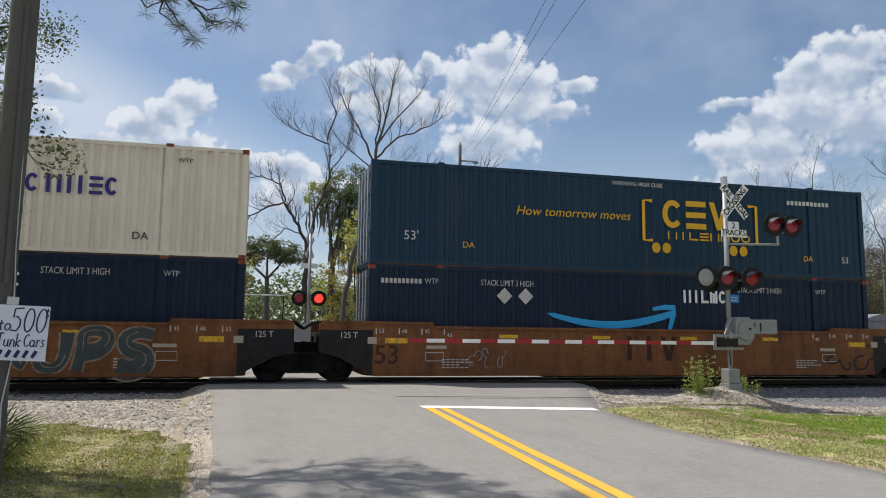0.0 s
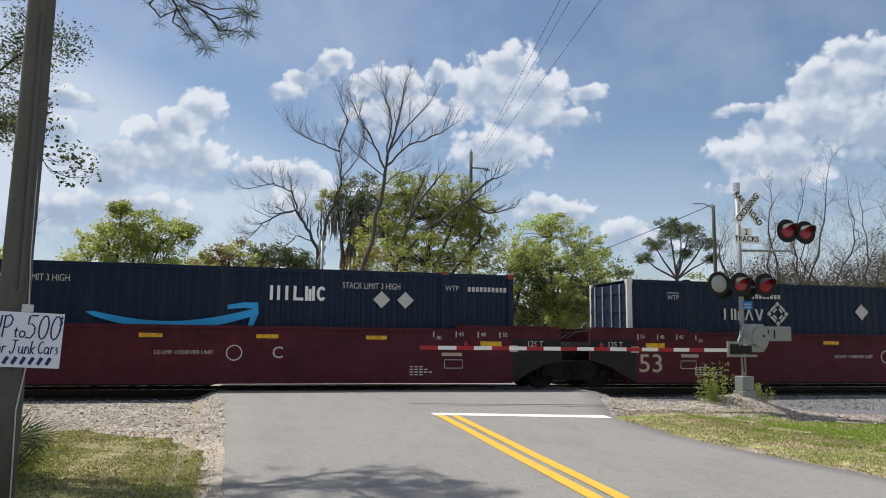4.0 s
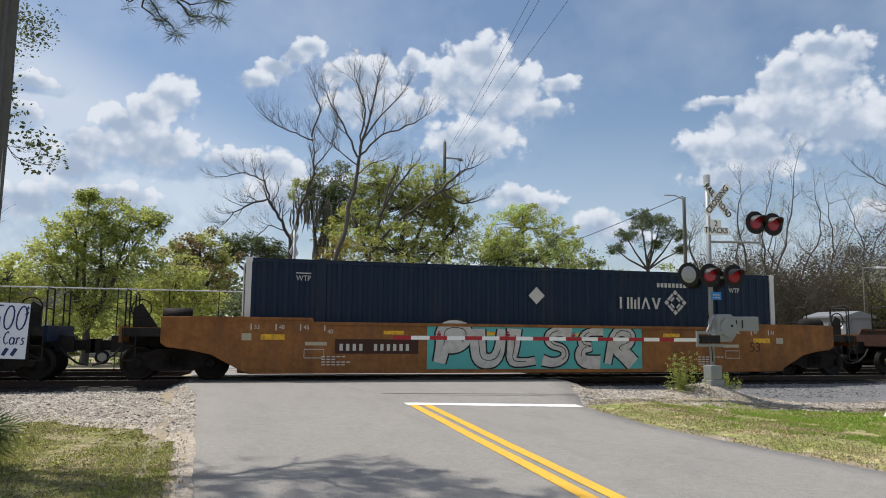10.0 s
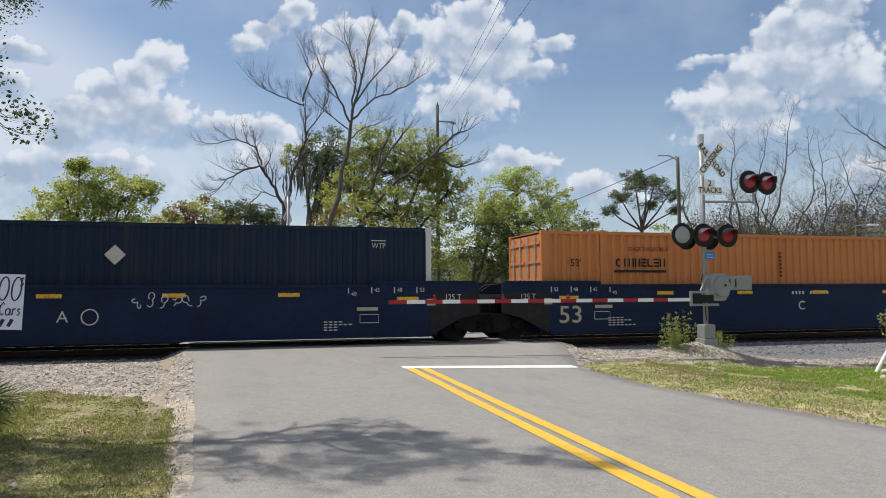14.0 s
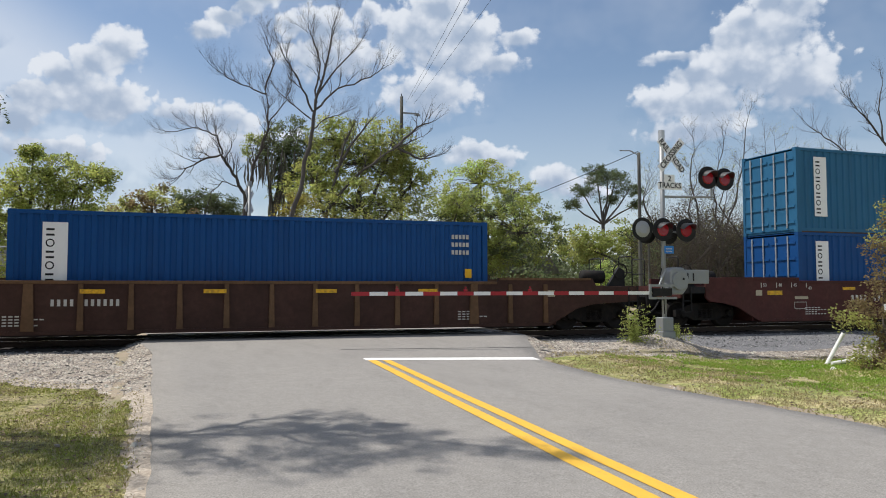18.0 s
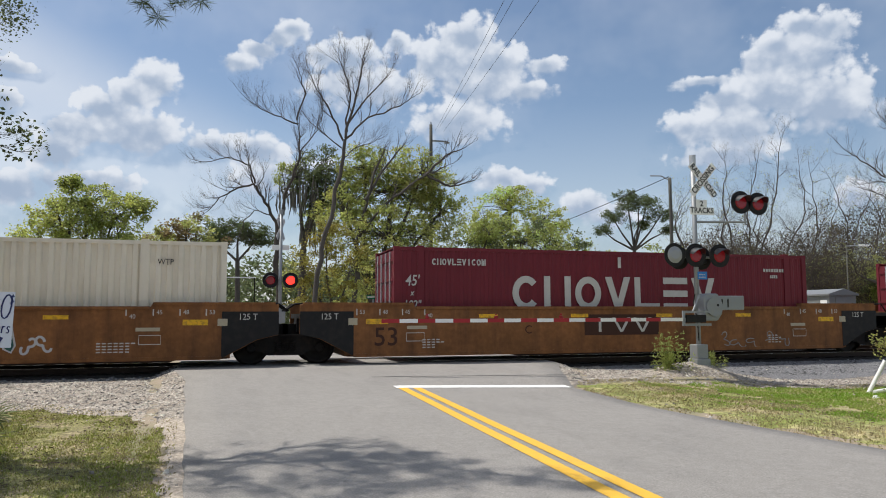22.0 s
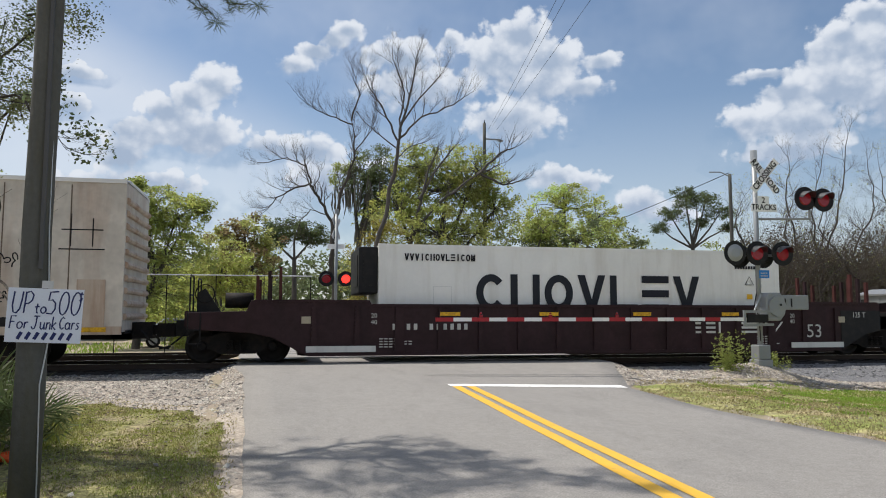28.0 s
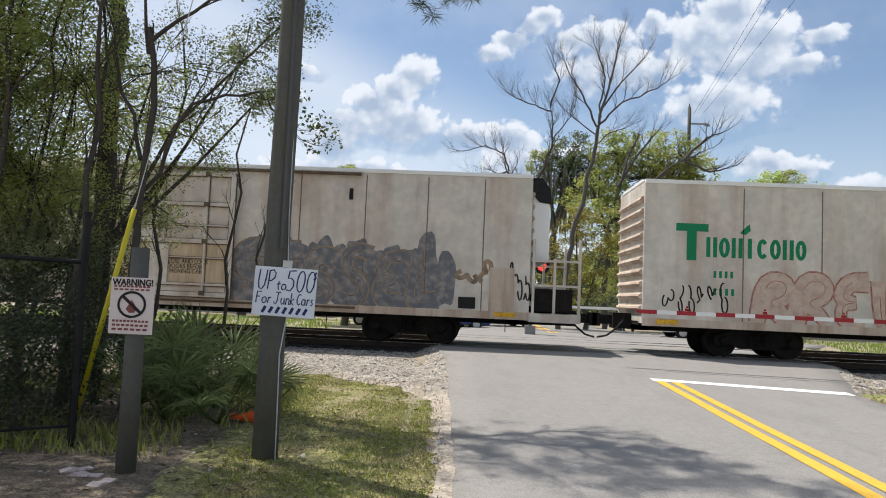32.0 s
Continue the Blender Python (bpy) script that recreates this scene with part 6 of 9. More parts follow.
def boxcar(u, piece):
    car = rolled(thing("refrigerated_boxcar", "dirty cream refrigerated boxcar with a sprayed side", "boxcar", group="train"), u)
    half = 10.15
    z0, z1 = 0.82, 4.62
    for s in (-1, 1):
        a, b = sorted((s * 1.62, s * 1.55))
        body = part("side_wall", Geo().box(-half, half, a, b, z0, z1 - 0.12), P_CREAM, car)
        for x in (-7.6, -5.6, -3.9, -2.15, 2.15, 4.0, 5.75, 7.4, 8.9):
            part("panel_seam", Geo().box(x - 0.014, x + 0.014, *sorted((s * 1.618, s * 1.626)), z0 + 0.1, z1 - 0.2), GRIMY, body)
        part("side_rail", Geo().box(-half, half, *sorted((s * 1.655, s * 1.6)), z0 - 0.06, z0 + 0.14), P_CREAM_RUST, car)
        part("roof_rail", Geo().box(-half, half, *sorted((s * 1.65, s * 1.55)), z1 - 0.13, z1 - 0.03), P_ROOF, car)
    part("roof", Geo().prism([(-1.62, z1 - 0.06), (1.62, z1 - 0.06), (1.2, z1 + 0.02), (-1.2, z1 + 0.02)], -half, half).mesh("roof", P_ROOF), P_ROOF, car, at=pose(0, 0, 0, 0, 0, 90))
    part("underframe", Geo().box(-half, half, -1.2, 1.2, 0.76, 0.86).box(-half, half, -0.3, 0.3, 0.6, 0.8), M_TRUCK, car)
    for d in (-1, 1):
        e = part("end_wall", Geo().box(*sorted((d * half, d * (half - 0.06))), -1.55, 1.55, z0, z1 - 0.1), P_CREAM, car)
        g = Geo()
        for k in range(10):
            z = 1.2 + k * 0.32
            g.tube((d * (half + 0.01), -1.5, z), (d * (half + 0.01), 1.5, z), 0.08, 0.08, 8)
        part("end_rib", g, P_CREAM_RUST, e)
        truck(car, d * 7.0)
        long = d == (-1 if piece == 1 else 1)
        coupler(car, d * (half + (1.9 if long else 0.95)), d)
        part("draft_sill", Geo().box(*sorted((d * (half - 0.5), d * (half + (1.4 if long else 0.5)))), -0.3, 0.3, 0.62, 1.05), M_TRUCK, car)
        part("end_reflector", Geo().box(*sorted((d * (half - 0.9), d * (half - 0.35))), -1.664, -1.656, z0 + 0.0, z0 + 0.12), M_YELLOW, car)
    # plug door: frame, panels, bars, rods and lock; thin brown lines paint their shadow edges and rust
    cx = -0.33 if piece == 1 else 0.33
    w = 1.86 if piece == 1 else 1.95
    door = part("door", Geo().box(-w, w, BF - 0.08, BF - 0.02, 0.98, 4.36), P_CREAM, car, "cream sliding plug door with rust-stained bars edged by dark shade lines", at=pose(cx, 0, 0))
    part("lower_panel", Geo().box(-w + 0.12, w - 0.12, BF - 0.084, BF - 0.08, 1.3, 2.4), P_DOOR_TAN, door, "stained tan lower panel")
    for x in (-w, w - 0.13):
        part("door_jamb", Geo().box(x, x + 0.13, BF - 0.15, BF - 0.08, 0.98, 4.3), P_CREAM, door)
        part("rust_line", Geo().box(x - 0.02, x, BF - 0.13, BF - 0.05, 0.98, 4.3).box(x + 0.13, x + 0.15, BF - 0.13, BF - 0.08, 0.98, 4.3), P_RUST_SHADE, door)
    for z, t_ in ((4.22, 0.1), (3.42, 0.09), (2.88, 0.035), (2.42, 0.11), (2.02, 0.03), (1.3, 0.06), (1.0, 0.12)):
        part("door_bar", Geo().box(-w + 0.13, w - 0.13, BF - 0.14, BF - 0.08, z, z + t_), P_CREAM, door, bevel=0.01)
        part("rust_line", Geo().box(-w + 0.13, w - 0.13, BF - 0.13, BF - 0.08, z - 0.025, z), P_RUST_SHADE, door)
        part("rust_line", Geo().box(-w + 0.13, w - 0.13, BF - 0.12, BF - 0.08, z + t_, z + t_ + 0.012), P_RUST_SHADE, door)
    for x, za, zb in ((-1.14, 1.05, 4.25), (1.2, 1.05, 4.25), (0.0, 3.42, 4.25), (-0.09, 2.42, 3.42), (0.09, 2.42, 3.42)):
        part("lock_rod", Geo().tube((x, BF - 0.16, za), (x, BF - 0.16, zb), 0.026), P_CREAM, door)
        part("rust_line", Geo().box(x + 0.03, x + 0.05, BF - 0.1, BF - 0.08, za, zb), P_RUST_SHADE, door)
    for x in (-1.14, 1.2):
        for z in (1.1, 2.47, 3.46, 4.26):
            part("rod_bracket", Geo().box(x - 0.07, x + 0.07, BF - 0.19, BF - 0.14, z - 0.06, z + 0.06), P_RUST_SHADE, door)
    part("lock_box", Geo().box(-0.13, 0.13, BF - 0.2, BF - 0.14, 2.78, 2.98), P_RUST_SHADE, door)
    part("lock_plate", Geo().box(-0.28, 0.24, BF - 0.15, BF - 0.1, 1.35, 2.36), P_CREAM, door, "pale lock plate")
    part("door_track", Geo().box(-2.1, 5.6, BF - 0.1, BF, 4.4, 4.46), P_RUST_SHADE, car, "rusty door track")
    part("door_track", Geo().box(-2.1, 5.6, BF - 0.08, BF, 0.86, 0.92), P_RUST_SHADE, car, "rusty door track")
    part("side_post", Geo().box(cx - w - 0.3, cx - w - 0.12, BF - 0.05, BF, 0.85, 4.4), P_DOOR_TAN, car, "stained door post")
    for k, t_ in enumerate(("CLOSE AND LOCK", "DOORS BEFORE", "MOVING CAR")):
        write(t_, 0.12, M_INK, car, cx + 0.72, BF - 0.09, 1.92 - 0.13 * k, 0.85)
    part("vent_slot", Geo().box(5.3, 5.4, BF - 0.03, BF, 3.75, 4.05), M_BLACK, car)
    part("placard_board", Geo().box(-2.95, -2.3, BF - 0.02, BF, 1.6, 2.0), M_TRUCK, car)
    part("marker_panel", Geo().box(8.3, 8.75, BF - 0.01, BF, 1.0, 1.3), M_BLACK, car)
    part("side_hatch", Geo().box(9.1, 9.75, BF - 0.02, BF, 0.95, 2.1), P_CREAM_RUST, car, "rusty side hatch")
    # green wordmark as plain shapes with a leaf
    shapes(car, -8.55, 2.6, 2.6, 0.52, "nonicono", L_GREEN, BF - 0.001, label="green wordmark shapes")
    part("tall_initial", Geo().box(-9.33, -8.5, BF - 0.006, BF - 0.001, 3.26, 3.46).box(-9.05, -8.8, BF - 0.0065, BF - 0.001, 2.5, 3.4), L_GREEN, car)
    part("leaf_mark", Geo().prism([(-7.7, 3.25), (-7.45, 3.5), (-7.42, 3.32), (-7.55, 3.22)], BF - 0.006, BF), L_GREEN, car)
    number_strip(car, -8.35, 2.07, 0.75, L_GREEN, 0.22, n=4, y=BF - 0.002)
    number_strip(car, -8.35, 1.62, 0.8, L_GREEN, 0.22, n=4, y=BF - 0.002)
    # end platform with railing, refrigeration unit above it, at one end only
    e = -1 if piece == 1 else 1

    def bx(g, a, b, *rest):
        return g.box(*sorted((e * (half + a), e * (half + b))), *rest)

    p = part("end_platform", bx(Geo(), 1.35, 0, -1.6, 1.6, 0.72, 0.95), P_CREAM, car, "end platform")
    for y in (-1.55, 1.55):
        g = Geo()
        for x, top in ((1.3, 2.9), (0.65, 2.4), (0.1, 2.9)):
            bx(g, x - 0.035, x + 0.035, y - 0.035, y + 0.035, 0.95, top)
        for z in (1.65, 2.3):
            bx(g, 0.1, 1.3, y - 0.025, y + 0.025, z, z + 0.06)
        part("platform_railing", g, P_CREAM, p, "cream tube railing")
    part("fuel_tank", bx(Geo(), 0.15, 1.15, -1.4, 1.4, 1.0, 1.6), M_TRUCK, p)
    out_ = [(0.5, 2.3), (0.02, 2.3), (0.02, 4.5), (0.25, 4.5), (0.45, 4.2), (0.5, 3.7)]
    f = part("refrigeration_unit", Geo().prism([(e * (half + a), z) for a, z in (out_ if e > 0 else out_[::-1])], -1.35, 1.35), P_ROOF, car, "white refrigeration unit", bevel=0.04)
    top_ = [(0.53, 3.85), (0.49, 4.25), (0.27, 4.55), (0.03, 4.55), (0.03, 4.1), (0.2, 3.9)]
    part("top_grille", Geo().prism([(e * (half + a), z) for a, z in (top_ if e < 0 else top_[::-1])], -1.38, 1.38), M_BLACK, f)
    part("access_door", bx(Geo(), 0.5, 0.515, -0.6, 0.6, 2.45, 3.5), P_CREAM, f)
    return car


GRIMY = material("grimy_seam", (0.17, 0.13, 0.1), 0.8, vary=0.3, scale=2)
b1 = boxcar(-374.63, 1)
graffiti(b1, -7.2, 0.75, 4.9, 1.6, 3, SP_WHITE, SP_PURPLE, 201, BF - 0.004, SP_PURPLE, order=(4, 3, 6), fat=0.3)
part("sprayed_halo", fan(Geo(), bubble(-9.3, 1.5, 1.5, 1.3, 205), BF - 0.003), SP_PINK, b1, "faded red sprayed cloud")
part("sprayed_arrow", Geo().prism([(-9.55, 2.15), (-9.75, 1.7), (-9.95, 1.3), (-9.35, 0.85), (-8.75, 1.3), (-8.95, 1.7), (-8.85, 2.15)], BF - 0.008, BF - 0.004), SP_BLACK, b1, "dark edge of a sprayed arrow")
part("sprayed_arrow", Geo().prism([(-9.48, 2.08), (-9.66, 1.72), (-9.84, 1.32), (-9.35, 0.95), (-8.86, 1.32), (-9.03, 1.72), (-8.93, 2.08)], BF - 0.011, BF - 0.007), SP_TEAL, b1, "teal sprayed arrow shape")
scribble(b1, 206, 0.7, 0.7, 2, 0.05, BF - 0.013, SP_BLACK, (-9.35, 0, 1.5))
SP_BROWNLINE = material("sprayed_brown_line", (0.17, 0.14, 0.12), 0.65, vary=0.3, scale=3, other=(0.5, 0.44, 0.36), amount=0.6)
for k, (x, a, b) in enumerate(((2.5, 0.75, 1.35), (3.3, 0.6, 1.2), (3.9, 0.8, 1.4), (4.8, 0.7, 1.3), (5.6, 0.75, 1.4), (6.5, 0.8, 1.3), (7.2, 0.65, 1.2))):
    part("sprayed_arc", ring(Geo(), x, 0.95, a, b, 0.06, BF - 0.008 - 0.001 * k, BF - 0.002, 10 + 8 * k % 30, 165), SP_BROWNLINE, b1, "brown sprayed arc")
    part("sprayed_arc", ring(Geo(), x + 0.1, 0.9, a * 0.72, b * 0.78, 0.035, BF - 0.009 - 0.001 * k, BF - 0.002, 0, 150 + 4 * k), SP_BROWNLINE, b1)
    part("sprayed_patch", fan(Geo(), bubble(x, 0.98, 0.85, 0.42, 900 + k), BF - 0.006 - 0.0005 * (k % 2)), SP_GREY if k % 2 else SP_BLACK, b1, "dark sprayed patch")
scribble(b1, 213, 1.6, 0.35, 6, 0.03, BF - 0.006, SP_BLACK, (8.2, 0, 1.65))
scribble(b1, 214, 1.2, 0.4, 4, 0.03, BF - 0.006, SP_BLACK, (7.6, 0, 2.5))
scribble(b1, 215, 1.6, 0.4, 6, 0.03, BF - 0.006, SP_BLACK, (-9.1, 0, 2.2))
scribble(b1, 216, 0.9, 0.25, 5, 0.04, BF - 0.11, SP_BLACK, (-0.95, 0, 1.75))
for x in (8.9, -9.5):
    g = Geo()
    g.box(x, x + 0.03, BF - 0.006, BF, 2.9, 3.7).box(x + 0.5, x + 0.53, BF - 0.006, BF, 2.9, 3.6).box(x - 0.2, x + 0.75, BF - 0.007, BF, 3.3, 3.33).box(x - 0.25, x + 0.8, BF - 0.006, BF, 2.82, 2.85)
    part("tally_mark", g, SP_BLACK, b1)
b2 = boxcar(-399.22, 2)
graffiti(b2, 3.0, 0.72, 3.4, 1.6, 4, SP_BLACK, SP_SILVER, 221, BF - 0.004, SP_PINK, order=(1, 2, 4, 2), fat=0.3)
graffiti(b2, 6.4, 0.75, 2.8, 1.4, 4, SP_SAGE, SP_BLACK, 231, BF - 0.004, order=(0, 6, 0, 4), fat=0.36)
part("sprayed_patch", Geo().prism([(6.3, 0.75), (9.1, 0.75), (8.7, 1.0), (7.9, 1.15), (7.1, 1.1)], BF - 0.016, BF - 0.012), SP_PINK, b2)
scribble(b2, 233, 1.2, 1.2, 4, 0.035, BF - 0.006, SP_BLACK, (9.3, 0, 1.9))
graffiti(b2, -7.3, 0.75, 5.9, 1.5, 6, SP_FADED, SP_PINK, 241, BF - 0.004)
scribble(b2, 243, 1.7, 0.8, 6, 0.04, BF - 0.006, SP_BLACK, (-8.8, 0, 1.5))
b3 = boxcar(-422.45, 3)
graffiti(b3, 2.3, 0.8, 5.6, 1.75, 6, SP_SLATE, SP_TAN, 251, BF - 0.004, SP_SLATE, fat=0.26)
scribble(b3, 261, 1.1, 0.6, 2, 0.12, BF - 0.006, SP_TAN, (8.8, 0, 1.95))
scribble(b3, 263, 0.8, 1.2, 4, 0.04, BF - 0.006, SP_BLACK, (9.75, 0, 1.7))


# ---- crossing signals ----
def lamp(parent, x, y, z, face, lens, hood=True, r=0.305):
    """A flashing light: round black background, hood and lens. face: -1 towards the viewer's side of the track."""
    bg = part("background_disc", Geo().tube((x, y, z), (x, y + face * 0.02, z), r, r, 28), M_BLACK, parent, "round black background", smooth=False)
    part("lamp_case", Geo().tube((x, y - face * 0.16, z), (x, y, z), 0.14, 0.17, 16), M_BLACK, bg)
    part("lens", Geo().tube((x, y + face * 0.02, z), (x, y + face * 0.05, z), 0.175 if hood else 0.215, 0.15 if hood else 0.12, 24), lens, bg, smooth=False)
    if hood:
        g = Geo()
        n = 10
        for k in range(n):
            a0, a1 = radians(15 + 150 * k / n), radians(15 + 150 * (k + 1) / n)
            p = [(x + 0.185 * math.cos(a), z + 0.185 * math.sin(a)) for a in (a0, a1)]
            q = [(x + 0.195 * math.cos(a), z + 0.195 * math.sin(a)) for a in (a0, a1)]
            l0, l1 = (0.08 + 0.24 * math.sin(a0)), (0.08 + 0.24 * math.sin(a1))
            g.quad((p[0][0], y + face * 0.02, p[0][1]), (p[1][0], y + face * 0.02, p[1][1]), (p[1][0], y + face * (0.02 + l1), p[1][1] - 0.04), (p[0][0], y + face * (0.02 + l0), p[0][1] - 0.04))
            g.quad((q[1][0], y + face * 0.02, q[1][1]), (q[0][0], y + face * 0.02, q[0][1]), (q[0][0], y + face * (0.02 + l0), q[0][1] - 0.04), (q[1][0], y + face * (0.02 + l1), q[1][1] - 0.04))
        part("hood", g, M_HOOD, bg)
    return bg


M_HOOD = material("glossy_black_hood", (0.025, 0.025, 0.026), 0.38, vary=0.1, spec=1.0)


def crossbuck(parent, x, y, z, face, worded=True, turn=0):
    for s in (-1, 1):
        b = part("crossbuck_blade", Geo().box(-0.53, 0.53, -0.006, 0.006, -0.1, 0.1), M_WHITE if worded else M_DULL, parent, "white crossbuck blade" if worded else "bare metal back of a crossbuck blade",
                 at=pose(x, y + face * (0.03 + 0.014 * (s < 0)), z, 0, 0, turn) @ pose(0, 0, 0, 0, s * 49, 0))
        if worded:
            for word, w in ((("RAIL", -0.32), ("ROAD", 0.32)) if s > 0 else (("CROSSING", 0.0),)):
                part("lettering", letters(word, 0.155 if s > 0 else 0.165, M_INK, 0.84, bold=0.006), M_INK, b, at=pose(w, -0.008, 0))


M_DULL = material("dull_sheet_back", (0.5, 0.51, 0.53), 0.6, 0.0, vary=0.15, scale=4)
SY = 16.6
SX = 11.76
sig = thing("crossing_signal", "silver railway crossing signal with crossbuck, red lamps and lowered gate", "crossing signal", (SX, SY, 0))
z0 = -0.2
part("footing", Geo().box(-0.2, 0.2, -0.2, 0.2, -0.1, 0.14).box(-0.165, 0.165, -0.165, 0.165, 0.14, 0.5), M_ALU, sig, "square silver base casting", bevel=0.02)
part("mast", Geo().tube((0, 0, 0.2), (0, 0, 5.28), 0.062, 0.062, 16), M_ALU, sig, smooth=True)
part("mast_cap", Geo().tube((0, 0, 5.2), (0, 0, 5.44), 0.085, 0.085, 14), M_CHROME, sig)
crossbuck(sig, 0.2, -0.09, 4.78, -1)
part("tracks_sign", Geo().box(-0.17, 0.56, -0.075, -0.06, 3.86, 4.06).box(0.02, 0.34, -0.0755, -0.06, 4.06, 4.26), M_WHITE, sig, "white track count sign")
write("TRACKS", 0.145, M_INK, sig, 0.185, -0.078, 3.97, 0.95, bold=0.003)
write("2", 0.15, M_INK, sig, 0.18, -0.0785, 4.15, bold=0.003)
part("lamp_arm", Geo().tube((-0.65, 0, 2.75), (0.95, 0, 2.75), 0.03), M_ALU, sig)
for x, l in ((-0.72, M_LENS_CLEAR), (-0.1, M_LENS), (0.62, M_LENS)):
    lamp(sig, x, -0.13, 2.79, -1, l, hood=l is not M_LENS_CLEAR)
lamp(sig, 0.28, 0.16, 2.74, 1, M_LENS)
lamp(sig, -0.4, 0.16, 2.74, 1, M_LENS)
part("cantilever_arm", Geo().tube((0, 0, 3.68), (1.55, -0.02, 3.72), 0.032).tube((1.55, -0.02, 3.7), (1.55, -0.02, 4.05), 0.032).tube((1.3, -0.02, 4.05), (2.1, -0.02, 4.05), 0.03), M_ALU, sig, "silver pipe arm")
lamp(sig, 1.32, -0.16, 4.22, -1, M_LENS)
lamp(sig, 1.86, -0.16, 4.2, -1, M_LENS)
part("blue_plate", Geo().box(-0.02, 0.26, -0.09, -0.08, 2.17, 2.37), material("blue_sign_sheet", (0.03, 0.2, 0.55), 0.5), sig, "small blue emergency plate")
part("plate_strokes", bars(0.02, 2.28, 0.2, 0.03, 3, -0.094), M_MARK, sig)
part("plate_strokes", bars(0.02, 2.21, 0.2, 0.03, 5, -0.094), M_MARK, sig)
# gate machine and arm
gm = part("gate_machine", Geo().prism([(-0.02, 1.1), (0.38, 1.1), (0.52, 1.28), (0.52, 1.6), (0.4, 1.8), (0.06, 1.8), (-0.02, 1.7)], -0.32, 0.14), M_ALU, sig, "silver gate machine case", bevel=0.04)
part("machine_drum", Geo().tube((0.26, -0.37, 1.46), (0.26, -0.3, 1.46), 0.24, 0.24, 24), M_ALU, gm)
part("drum_bolt", Geo().tube((0.34, -0.39, 1.5), (0.34, -0.36, 1.5), 0.03, 0.03, 8), M_BLACK, gm)
part("conduit_box", Geo().box(0.56, 1.36, -0.1, 0.14, 1.38, 1.75), M_ALU, gm, "silver junction box with a latch", bevel=0.02)
for x in (0.66, 0.84):
    part("latch", Geo().box(x, x + 0.03, -0.115, -0.095, 1.45, 1.66), M_BLACK, gm)
part("gate_pivot_frame", Geo().box(-0.72, 0.1, -0.42, -0.37, 1.3, 1.36).box(-0.72, 0.1, -0.42, -0.37, 0.98, 1.04).box(-0.72, -0.66, -0.42, -0.37, 1.04, 1.3), M_ALU, gm, "silver gate arm bracket")
part("pivot_strut", Geo().tube((-0.42, -0.4, 1.34), (-0.18, -0.34, 1.76), 0.025), M_ALU, gm)
part("counterweight", Geo().box(-0.64, -0.08, -0.46, -0.36, 1.06, 1.26), M_BLACK, gm)
part("cable", Geo().path([(-0.12, -0.08, 1.78), (-0.2, -0.1, 1.5), (-0.1, -0.12, 1.2), (-0.06, -0.1, 0.6)], 0.014), M_BLACK, gm)
arm = part("gate_arm", Geo().box(-8.4, -0.6, -0.4, -0.375, 1.1, 1.185), M_WHITE, sig, "red and white striped gate arm")
for k in range(9):
    x = -8.4 + k * 0.83
    part("red_stripe", Geo().box(x, x + 0.407, -0.404, -0.371, 1.098, 1.187), M_RED, arm)
for x in (-7.35, -5.7, -4.05):
    part("arm_lamp", Geo().box(x - 0.04, x + 0.04, -0.42, -0.36, 1.19, 1.25).tube((x, -0.39, 1.26), (x, -0.39, 1.3), 0.025), M_LENS, arm, "small red arm lamp", bevel=0.01)

far = thing("crossing_signal", "far-side crossing signal seen from behind with red lamps", "crossing signal", (2.1, 29.6, 0))
part("mast", Geo().tube((0, 0, -0.2), (0, 0, 5.3), 0.065, 0.065, 14), M_ALU, far, smooth=True)
part("mast_cap", Geo().tube((0, 0, 5.25), (0, 0, 5.45), 0.085, 0.085, 12), M_ALU, far)
part("footing", Geo().box(-0.2, 0.2, -0.2, 0.2, -0.3, 0.3), M_ALU, far)
crossbuck(far, 0, 0.12, 4.7, 1, False, 62)
part("tracks_sign", Geo().box(-0.34, 0.34, 0.08, 0.09, 3.85, 4.05), M_WHITE, far)
part("lamp_arm", Geo().tube((-0.45, 0, 2.66), (0.45, 0, 2.66), 0.03), M_ALU, far)
lamp(far, -0.38, -0.12, 2.66, -1, M_LENS)
lamp(far, 0.38, -0.12, 2.66, -1, M_LENS_LIT)
part("gate_machine", Geo().box(-0.5, 0.2, -0.2, 0.25, 1.0, 1.7), M_ALU, far)
part("gate_arm", Geo().box(0.4, 6.5, 0.3, 0.33, 1.05, 1.16), M_WHITE, far, "striped gate arm")


# ---- poles and wires ----
def wood_pole(x, y, h, r0, r1, label, lean=(0, 0), name="utility_pole"):
    p = thing(name, label, "utility pole", (x, y, float(ground_z(x, y)) - 0.1))
    g = Geo()
    n = 8
    g.pipe([(lean[0] * k / n + 0.008 * math.sin(k * 2.3), lean[1] * k / n, h * k / n) for k in range(n + 1)], [r0 + (r1 - r0) * k / n for k in range(n + 1)], 14)
    part("pole_shaft", g, M_WOODPOLE, p, smooth=True)
    return p


